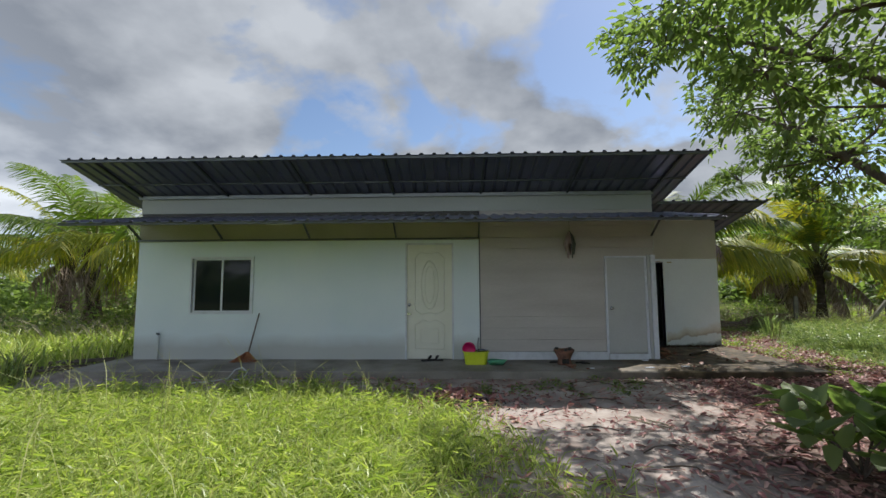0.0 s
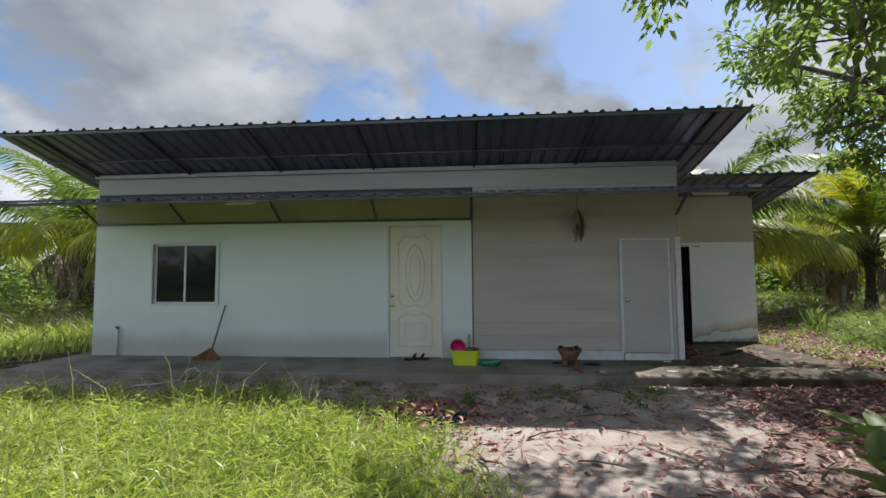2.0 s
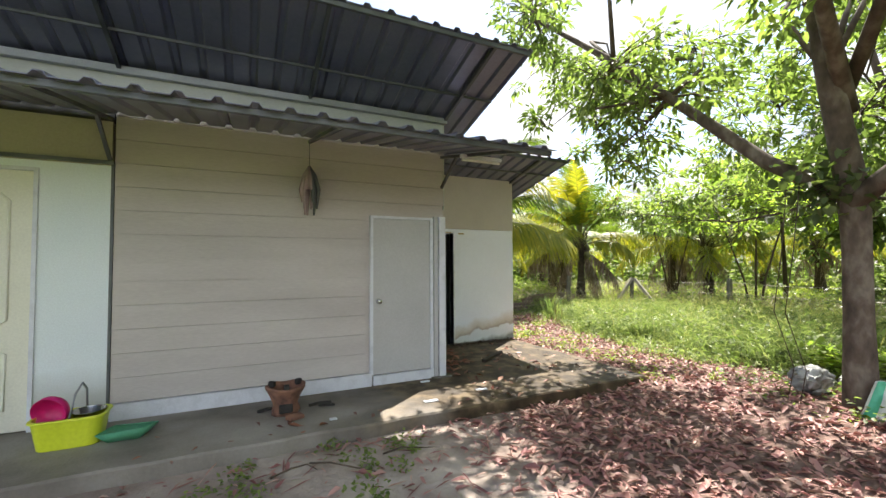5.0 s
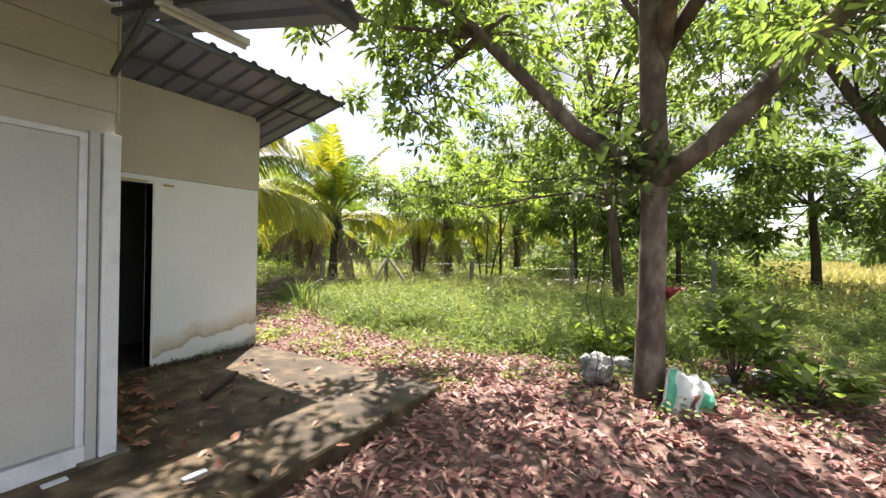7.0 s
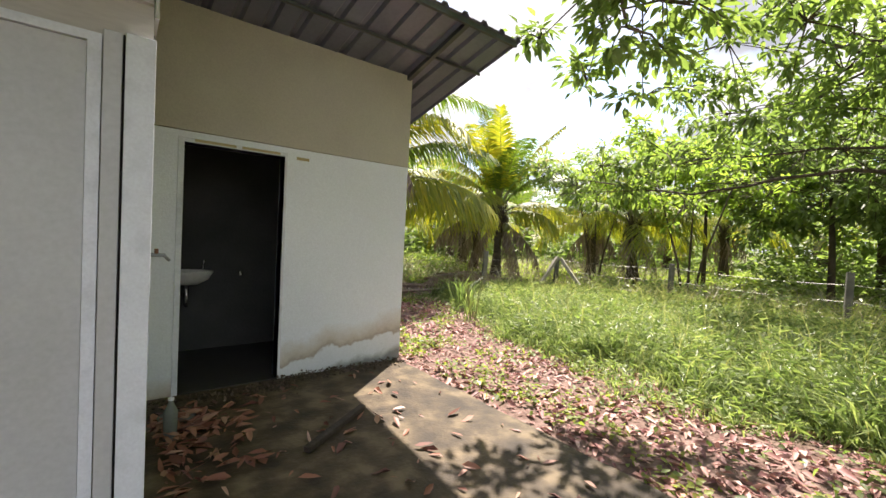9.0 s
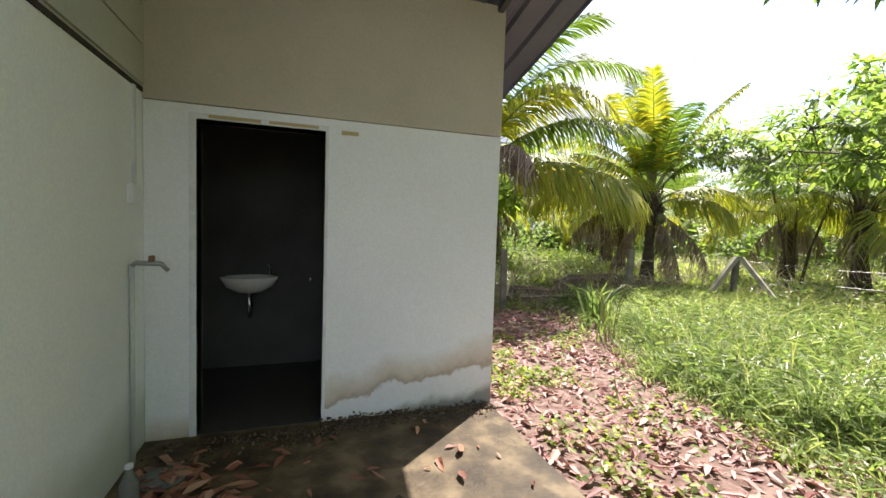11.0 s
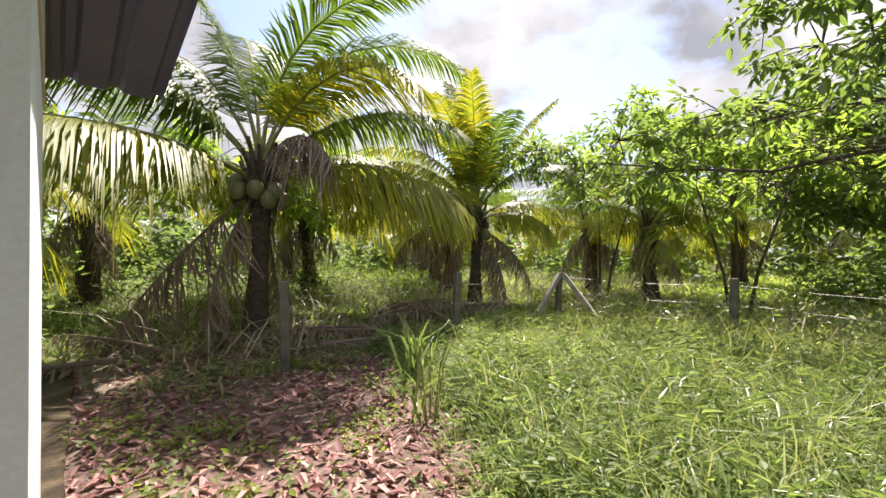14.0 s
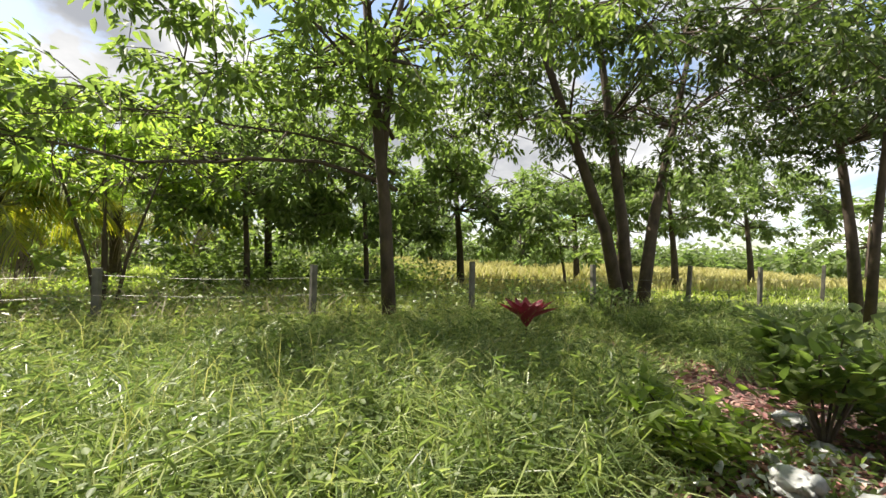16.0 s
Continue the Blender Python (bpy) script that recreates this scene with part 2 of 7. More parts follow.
damp_end(M["concrete"])
# near-black tone puts the shade of unlit recesses into the colour
M["dark"] = material("shade_dark", [(0.035, 0.035, 0.035), (0.06, 0.055, 0.05)], 2.0, 0.5, 0.2, 40)
# plaster darkened so that its colour carries the wash room's dimness
M["interior"] = material("plaster_dimmed", [(0.045, 0.05, 0.052), (0.085, 0.088, 0.09)], 2.0, 0.8, 0.2, 40)
M["ceramic"] = material("white_ceramic", [(0.75, 0.75, 0.73)], 3.0, 0.15, 0.0, 40)
M["yellow"] = material("yellow_plastic", [(0.62, 0.72, 0.03), (0.7, 0.78, 0.05)], 5.0, 0.35, 0.03, 40)
M["pink"] = material("magenta_plastic", [(0.6, 0.01, 0.16), (0.7, 0.02, 0.2)], 5.0, 0.35, 0.03, 40)
M["green_plastic"] = material("green_plastic", [(0.12, 0.5, 0.3), (0.2, 0.6, 0.38)], 5.0, 0.4, 0.03, 40, trans=0.3, trans_col=(1, 1, 1))
M["clay"] = material("fired_clay", [(0.06, 0.035, 0.028), (0.2, 0.1, 0.07), (0.3, 0.15, 0.1)], 9.0, 0.9, 0.6, 50)
M["soil_crumb"] = material("soil_crumbs", [(0.04, 0.03, 0.022), (0.1, 0.075, 0.055), (0.2, 0.15, 0.12)], 9.0, 0.95, 0.5, 50, island=True)
M["soot"] = material("charcoal", [(0.015, 0.015, 0.015), (0.05, 0.045, 0.04)], 9.0, 0.95, 0.8, 50)
M["cloth_black"] = material("black_rubber", [(0.012, 0.012, 0.013), (0.03, 0.03, 0.03)], 9.0, 0.7, 0.3, 50)
M["rag"] = material("pink_grey_rag", [(0.24, 0.19, 0.19), (0.42, 0.32, 0.33)], 9.0, 0.95, 0.6, 50)
M["broom"] = material("broom_straw", [(0.25, 0.09, 0.04), (0.4, 0.17, 0.08)], 20.0, 0.9, 0.8, 90, stretch=(1, 1, 0.1))
M["stick"] = material("old_wood", [(0.1, 0.08, 0.07), (0.2, 0.17, 0.14)], 12.0, 0.85, 0.5, 50, stretch=(1, 1, 0.15))
M["white_plastic"] = material("white_sack", [(0.6, 0.62, 0.6), (0.72, 0.73, 0.7)], 5.0, 0.5, 0.3, 60)
M["sack_green"] = material("sack_green_print", [(0.08, 0.4, 0.25), (0.1, 0.48, 0.3)], 5.0, 0.5, 0.3, 60)
M["grey_sack"] = material("grey_sack", [(0.16, 0.16, 0.16), (0.36, 0.37, 0.36), (0.54, 0.55, 0.54)], 6.0, 0.55, 0.5, 30)
M["plank"] = material("dark_plank", [(0.02, 0.014, 0.011), (0.06, 0.04, 0.028)], 9.0, 0.8, 0.5, 50)
M["post"] = material("concrete_post", [(0.085, 0.078, 0.065), (0.2, 0.185, 0.155)], 6.0, 0.9, 0.6, 50)
M["pale_post"] = material("pale_concrete", [(0.26, 0.235, 0.19), (0.44, 0.4, 0.33)], 6.0, 0.9, 0.6, 50)
M["bark"] = material("tree_bark", [(0.05, 0.037, 0.03), (0.11, 0.083, 0.066), (0.21, 0.18, 0.15)], 7.0, 0.9, 1.0, 28, stretch=(1, 1, 0.6))
M["bark_far"] = material("far_bark", [(0.05, 0.035, 0.025), (0.11, 0.08, 0.055)], 7.0, 0.9, 0.8, 28, stretch=(1, 1, 0.5))
M["palm_bark"] = material("palm_bark", [(0.045, 0.032, 0.025), (0.1, 0.075, 0.055)], 8.0, 0.95, 1.0, 30, stretch=(1, 1, 2.5))
M["leaf"] = material("tree_leaf", [(0.08, 0.12, 0.045), (0.165, 0.215, 0.08), (0.28, 0.33, 0.125)], 1.0, 0.5, 0, island=True, trans=0.55, trans_col=(1.5, 1.7, 0.8))
M["leaf_lime"] = material("young_leaf", [(0.11, 0.16, 0.045), (0.22, 0.28, 0.075), (0.36, 0.39, 0.12)], 1.0, 0.5, 0, island=True, trans=0.65, trans_col=(1.5, 1.75, 0.75))
M["moss_weed"] = material("yellow_green_weed", [(0.11, 0.15, 0.035), (0.22, 0.26, 0.065), (0.36, 0.37, 0.11)], 1.0, 0.55, 0, island=True, trans=0.5)
M["leaf_dark"] = material("dark_leaf", [(0.08, 0.11, 0.05), (0.16, 0.2, 0.085), (0.27, 0.31, 0.14)], 1.0, 0.5, 0, island=True, trans=0.5, trans_col=(1.4, 1.7, 0.85))
# darker leaf copy with the trees' backlit silhouette put into its colour
M["leaf_shaded"] = material("shaded_leaf", [(0.04, 0.06, 0.028), (0.08, 0.11, 0.045), (0.14, 0.17, 0.07)], 1.0, 0.5, 0, island=True, trans=0.35)
M["frond"] = material("palm_frond", [(0.055, 0.09, 0.022), (0.12, 0.17, 0.035), (0.23, 0.27, 0.05)], 0.6, 0.42, 0, island=True, trans=0.45)
M["frond_yellow"] = material("yellowing_frond", [(0.12, 0.18, 0.035), (0.29, 0.32, 0.045), (0.53, 0.43, 0.05)], 0.6, 0.45, 0, island=True, trans=0.5, trans_col=(1.4, 1.35, 0.5))
M["frond_dead"] = material("dead_frond", [(0.11, 0.075, 0.058), (0.24, 0.175, 0.14), (0.42, 0.34, 0.285)], 0.8, 0.8, 0, island=True, trans=0.15, trans_col=(1, 1, 1))
M["rachis"] = material("frond_stalk", [(0.14, 0.16, 0.05), (0.24, 0.22, 0.08)], 3.0, 0.5, 0.1, 30)
M["coconut"] = material("coconut_husk", [(0.1, 0.12, 0.04), (0.17, 0.16, 0.07)], 3.0, 0.5, 0.1, 30)
M["grass"] = material("grass_blades", [(0.1, 0.14, 0.035), (0.27, 0.33, 0.09), (0.45, 0.48, 0.15), (0.66, 0.62, 0.32)], 0.8, 0.36, 0, island=True, trans=0.45)
M["meadow"] = material("meadow_blades", [(0.065, 0.1, 0.04), (0.16, 0.215, 0.085), (0.32, 0.37, 0.15), (0.56, 0.55, 0.31)], 0.5, 0.36, 0, island=True, trans=0.38, trans_col=(1.4, 1.6, 0.85))
M["field"] = material("field_straw", [(0.34, 0.33, 0.12), (0.5, 0.45, 0.18), (0.62, 0.55, 0.26)], 0.5, 0.7, 0, island=True, trans=0.3, trans_col=(1.2, 1.2, 0.8))
M["seed"] = material("seed_heads", [(0.22, 0.26, 0.08), (0.4, 0.42, 0.17), (0.56, 0.52, 0.3)], 0.5, 0.6, 0, island=True, trans=0.4, trans_col=(1.3, 1.3, 0.8))
M["dry"] = material("dry_stems", [(0.3, 0.25, 0.17), (0.52, 0.46, 0.34)], 0.5, 0.8, 0, island=True, trans=0.2, trans_col=(1, 1, 0.9))
M["litter"] = material("fallen_leaves", [(0.09, 0.038, 0.036), (0.27, 0.112, 0.105), (0.45, 0.25, 0.21), (0.6, 0.47, 0.385)], 2.0, 0.6, 0, island=True, trans=0.1, trans_col=(1, 0.9, 0.8))
M["litter_damp"] = material("damp_fallen_leaves", [(0.05, 0.022, 0.016), (0.17, 0.06, 0.04), (0.32, 0.145, 0.09), (0.5, 0.36, 0.25)], 2.0, 0.5, 0, island=True, trans=0.05, trans_col=(1, 0.9, 0.8))
M["ti_leaf"] = material("red_ti_leaf", [(0.2, 0.02, 0.04), (0.4, 0.05, 0.09)], 2.0, 0.4, 0, island=True, trans=0.3, trans_col=(1.3, 0.8, 0.9))
M["glass"] = material("window_glass", [(0.012, 0.018, 0.02)], 2.0, 0.05, 0, spec=0.3)
M["bottle"] = material("clear_bottle", [(0.22, 0.24, 0.23)], 2.0, 0.15, 0, spec=0.8, trans=0.4, trans_col=(1, 1, 1))
M["tape"] = material("brown_tape", [(0.4, 0.32, 0.16)], 2.0, 0.4, 0)
M["wire"] = material("fence_wire", [(0.25, 0.24, 0.22)], 2.0, 0.5, 0, metal=0.6)
M["lamp_white"] = material("lamp_tube", [(0.7, 0.7, 0.68)], 2.0, 0.4, 0)
M["pvc"] = material("pvc_pipe", [(0.5, 0.53, 0.53), (0.6, 0.63, 0.63)], 5.0, 0.4, 0.05)


# ---- builders ----
ORIGIN = {}


def thing(name, at=(0, 0, 0), label="", category="", group=""):
    e = new(name)
    e.empty_display_size = 0.1
    e.location = at
    ORIGIN[e] = Vector(at)
    return tagged(e, label, category, group)


def link_mesh(name, me, mat, parent=None, label="", kind=""):
    me.materials.append(mat)
    ob = new(name, me)
    if parent is not None:
        ob.parent = parent
        ORIGIN[ob] = ORIGIN[parent]
    else:
        ORIGIN[ob] = Vector((0, 0, 0))
    return tagged(ob, label, "", "", kind)


def part(name, bm, mat, parent, label="", kind="", smooth=False):
    """One mesh under a thing or a part; the bmesh is drawn in the world (or about the origin for things that are copied)."""
    bmesh.ops.translate(bm, verts=bm.verts, vec=-ORIGIN[parent])
    me = bpy.data.meshes.new(name)
    bmesh.ops.recalc_face_normals(bm, faces=bm.faces)
    if smooth:
        for f in bm.faces:
            f.smooth = True
    bm.to_mesh(me)
    bm.free()
    return link_mesh(name, me, mat, parent, label, kind)


def solo(name, bm, mat, at, label, category, smooth=False, group="", kind=""):
    """A thing that is one mesh, with its origin at its base."""
    bmesh.ops.translate(bm, verts=bm.verts, vec=-Vector(at))
    me = bpy.data.meshes.new(name)
    bmesh.ops.recalc_face_normals(bm, faces=bm.faces)
    for f in bm.faces:
        f.smooth = smooth
    bm.to_mesh(me)
    bm.free()
    me.materials.append(mat)
    ob = new(name, me)
    ob.location = at
    ORIGIN[ob] = Vector(at)
    return tagged(ob, label, category, group, kind)


def box(bm, x0, x1, y0, y1, z0, z1, bevel=0.0):
    r = bmesh.ops.create_cube(bm, size=1.0, matrix=Matrix.Translation(((x0 + x1) / 2, (y0 + y1) / 2, (z0 + z1) / 2)) @ Matrix.Diagonal((x1 - x0, y1 - y0, z1 - z0, 1)))
    if bevel:
        es = list({e for v in r["verts"] for e in v.link_edges})
        bmesh.ops.bevel(bm, geom=es, offset=bevel, segments=2, affect="EDGES", profile=0.5)
    return bm


def boxes(*specs, bevel=0.0):
    bm = bmesh.new()
    for s in specs:
        box(bm, *s, bevel=bevel)
    return bm


def holed(x0, x1, z0, z1, y0, y1, holes):
    """A wall across y with rectangular holes (x0, x1, z0, z1), in one piece."""
    xs = sorted({x0, x1, *[v for h in holes for v in h[:2] if x0 < v < x1]})
    zs = sorted({z0, z1, *[v for h in holes for v in h[2:] if z0 < v < z1]})
    bm = bmesh.new()
    seen = {}

    def vert(x, y, z):
        return seen.setdefault((x, y, z), None) or seen.update({(x, y, z): bm.verts.new((x, y, z))}) or seen[(x, y, z)]

    def solid(i, k):
        if not (0 <= i < len(xs) - 1 and 0 <= k < len(zs) - 1):
            return False
        cx, cz = (xs[i] + xs[i + 1]) / 2, (zs[k] + zs[k + 1]) / 2
        return not any(h[0] < cx < h[1] and h[2] < cz < h[3] for h in holes)

    for i in range(len(xs) - 1):
        for k in range(len(zs) - 1):
            if not solid(i, k):
                continue
            a, b, c, d = xs[i], xs[i + 1], zs[k], zs[k + 1]
            for y in (y0, y1):
                bm.faces.new([vert(a, y, c), vert(b, y, c), vert(b, y, d), vert(a, y, d)])
            for ok, p, q in ((solid(i - 1, k), (a, c), (a, d)), (solid(i + 1, k), (b, c), (b, d)), (solid(i, k - 1), (a, c), (b, c)), (solid(i, k + 1), (a, d), (b, d))):
                if not ok:
                    bm.faces.new([vert(p[0], y0, p[1]), vert(q[0], y0, q[1]), vert(q[0], y1, q[1]), vert(p[0], y1, p[1])])
    return bm


def tube(bm, pts, radii, sides=8, cap=True):
    """A tube along points, with a radius at each."""
    pts = [Vector(p) for p in pts]
    if not hasattr(radii, "__len__"):
        radii = [radii] * len(pts)
    rings = []
    up = Vector((0.13, 0.21, 0.97)).normalized()
    for i, p in enumerate(pts):
        d = (pts[min(i + 1, len(pts) - 1)] - pts[max(i - 1, 0)]).normalized()
        if abs(d.dot(up)) > 0.96:
            a = d.cross(Vector((1, 0.1, 0))).normalized()
        else:
            a = d.cross(up).normalized()
        if i and a.dot(prev) < 0:
            a = -a
        prev = a
        b = d.cross(a)
        rings.append([bm.verts.new(p + (a * math.cos(2 * math.pi * k / sides) + b * math.sin(2 * math.pi * k / sides)) * radii[i]) for k in range(sides)])
    for r0, r1 in zip(rings, rings[1:]):
        for k in range(sides):
            bm.faces.new((r0[k], r0[(k + 1) % sides], r1[(k + 1) % sides], r1[k]))
    if cap:
        bm.faces.new(rings[0][::-1])
        bm.faces.new(rings[-1])
    return bm


def beam(bm, a, b, w, h):
    """A straight box section from a to b."""
    a, b = Vector(a), Vector(b)
    d = b - a
    m = Matrix.Translation((a + b) / 2) @ d.to_track_quat("Z", "Y").to_matrix().to_4x4() @ Matrix.Diagonal((w, h, d.length, 1))
    bmesh.ops.create_cube(bm, size=1.0, matrix=m)
    return bm


def lathe(bm, prof, at=(0, 0, 0), sides=20, squash=1.0):
    rings = [[bm.verts.new((at[0] + r * math.cos(2 * math.pi * k / sides), at[1] + squash * r * math.sin(2 * math.pi * k / sides), at[2] + z)) for k in range(sides)] for r, z in prof]
    for r0, r1 in zip(rings, rings[1:]):
        for k in range(sides):
            bm.faces.new((r0[k], r0[(k + 1) % sides], r1[(k + 1) % sides], r1[k]))
    return bm


def np_mesh(name, V, F, smooth=False):
    """A mesh of n-sided faces, all with the same n, from arrays."""
    me = bpy.data.meshes.new(name)
    F = np.asarray(F, dtype=np.int32)
    k = F.shape[1]
    me.vertices.add(len(V))
    me.vertices.foreach_set("co", np.asarray(V, dtype=np.float32).ravel())
    me.loops.add(F.size)
    me.loops.foreach_set("vertex_index", F.ravel())
    me.polygons.add(len(F))
    me.polygons.foreach_set("loop_start", np.arange(0, F.size, k, dtype=np.int32))
    me.update(calc_edges=True)
    return me


def unit(v):
    return v / np.maximum(np.linalg.norm(v, axis=-1, keepdims=True), 1e-9)


def tufts(C, per, spread, g):
    """Blade feet gathered in tufts, and the angles at which they lean out."""
    n = len(C) * per
    off = g.normal(0, spread, (n, 2))
    P = np.repeat(C, per, 0)
    P[:, :2] += off
    return P, np.arctan2(off[:, 1], off[:, 0]) + g.normal(0, 0.5, n)


def blades(P, H, W, lean, g, droop=0.5, a=None):
    """Grass blades of two quads each: places, heights, widths, how far the tip leans out."""
    n = len(P)
    a = g.uniform(0, 2 * np.pi, n) if a is None else a
    d = np.stack([np.cos(a), np.sin(a), np.zeros(n)], 1)
    t = g.uniform(0, 2 * np.pi, n)
    s = np.stack([np.cos(t), np.sin(t), np.zeros(n)], 1) * W[:, None]
    L = (lean * H)[:, None]
    up = np.array([0, 0, 1.0])
    mid = P + up * (H * 0.62)[:, None] + d * L * 0.35
    tip = P + up * (H * (1 - droop * lean * 0.35))[:, None] + d * L
    V = np.stack([P - s * 0.7, P + s * 0.7, mid + s, mid - s, tip + s * 0.12, tip - s * 0.12], 1).reshape(-1, 3)
    b = np.arange(n)[:, None] * 6
    F = np.concatenate([b + np.array([[0, 1, 2, 3]]), b + np.array([[3, 2, 4, 5]])], 0)
    return V, F


def leaves(P, D, U, Ln, Wd, fold=0.25, curl=0.15):
    """Leaves of two quads: stalk end P, direction D, up U, length and width."""
    n = len(P)
    D = unit(D)
    S = unit(np.cross(D, U))
    Nn = np.cross(S, D)
    Ln, Wd = Ln[:, None], Wd[:, None]
    tip = P + D * Ln - Nn * Ln * curl
    l1 = P + D * Ln * 0.3 + S * Wd * 0.5 + Nn * Wd * fold
    l2 = P + D * Ln * 0.7 + S * Wd * 0.38 + Nn * Wd * fold * 0.6 - Nn * Ln * curl * 0.5
    r1 = P + D * Ln * 0.3 - S * Wd * 0.5 + Nn * Wd * fold
    r2 = P + D * Ln * 0.7 - S * Wd * 0.38 + Nn * Wd * fold * 0.6 - Nn * Ln * curl * 0.5
    V = np.stack([P, l1, l2, tip, r2, r1], 1).reshape(-1, 3)
    b = np.arange(n)[:, None] * 6
    F = np.concatenate([b + np.array([[0, 1, 2, 3]]), b + np.array([[0, 3, 4, 5]])], 0)
    return V, F


def join(parts):
    Vs, Fs, o = [], [], 0
    for V, F in parts:
        Vs.append(V)
        Fs.append(F + o)
        o += len(V)
    return np.concatenate(Vs), np.concatenate(Fs)


def rand_dir(n, g, flat=1.0):
    v = g.normal(size=(n, 3))
    v[:, 2] *= flat
    return unit(v)


# ---- ground ----
def wob(x, y, f=1.0, s=0.0):
    return np.sin(x * 1.3 * f + s) * np.cos(y * 1.7 * f + 2 * s) * 0.5 + np.sin(x * 2.9 * f + y * 2.3 * f + 3 * s) * 0.3 + np.sin(x * 6.1 * f - y * 5.3 * f + s) * 0.2


def smooth01(v, a, b):
    t = np.clip((v - a) / (b - a), 0, 1)
    return t * t * (3 - 2 * t)


def height(x, y):
    far = smooth01(np.hypot(x - 1, y - 6), 14, 60)
    near_house = smooth01(np.abs(y - 8), 2.5, 4.0) + smooth01(np.abs(x), 7, 9)
    east = smooth01(x, 5.6, 6.9) * 0.075 + 0.07 * np.exp(-((x - 7.0) ** 2 + (y - 4.8) ** 2) / 1.2)
    z = 0.01 + east + 0.022 * wob(x, y, 0.9) * np.clip(near_house, 0.25, 1) + 0.5 * far * wob(x, y, 0.05)
    return z


def grass_amount(x, y):
    """0 bare, 1 thick grass."""
    w = 0.45 * wob(x, y, 1.1, 1.0)
    rag = 0.5 * wob(x, y, 2.3, 2.0) + 0.25 * wob(x, y, 6.1, 0.4)
    left = (1 - smooth01(x + w + 0.7 * rag + (y - 2.5) * 0.33, 0.3, 2.1)) * (1 - smooth01(y + 0.6 * w + 0.55 * rag, 4.7, 5.9))
    left = np.maximum(left, (1 - smooth01(x + w * 0.5, -5.9, -5.4)))
    near = (1 - smooth01(np.hypot((x - 1.3) / 1.1, (y - 2.0) / 0.7) + w * 0.4, 0.6, 1.2))
    mead = smooth01(x + w - np.clip((y - 8.5) * 0.35, 0, 3) - np.clip(5.5 - y, 0, 2) * 0.7, 7.6, 8.5)
    behind = smooth01(y + w, 13.0, 15.0) * 0.8 + smooth01(y, 11.8, 12.6) * 0.3
    path = np.clip((1 - np.abs(y - 3.2 - (x - 9) * 0.05) / 1.3) * (x < 12.5) * (x > 8), 0, 1)
    south = 1 - smooth01(y + w, -1.0, 0.5)
    g = np.maximum.reduce([left, near * 0.9, mead * (1 - 0.8 * path), behind, south])
    inside = (x > -5.3) & (x < 6.5) & (y > 6.42) & (y < 13.5)
    return np.where(inside, 0, np.clip(g, 0, 1))


def litter_amount(x, y):
    w = 0.5 * wob(x, y, 0.8, 2.0)
    a = smooth01(x + w - (y - 4) * 0.35, 2.9, 4.4) * smooth01(y, -1, 1)
    b = smooth01(x, 6.2, 6.6) * (1 - smooth01(y, 12, 15) * 0.8)
    g = grass_amount(x, y)
    return np.clip(np.maximum(a, b) * (1 - 0.8 * g) + 0.10 * (1 - g), 0, 1)


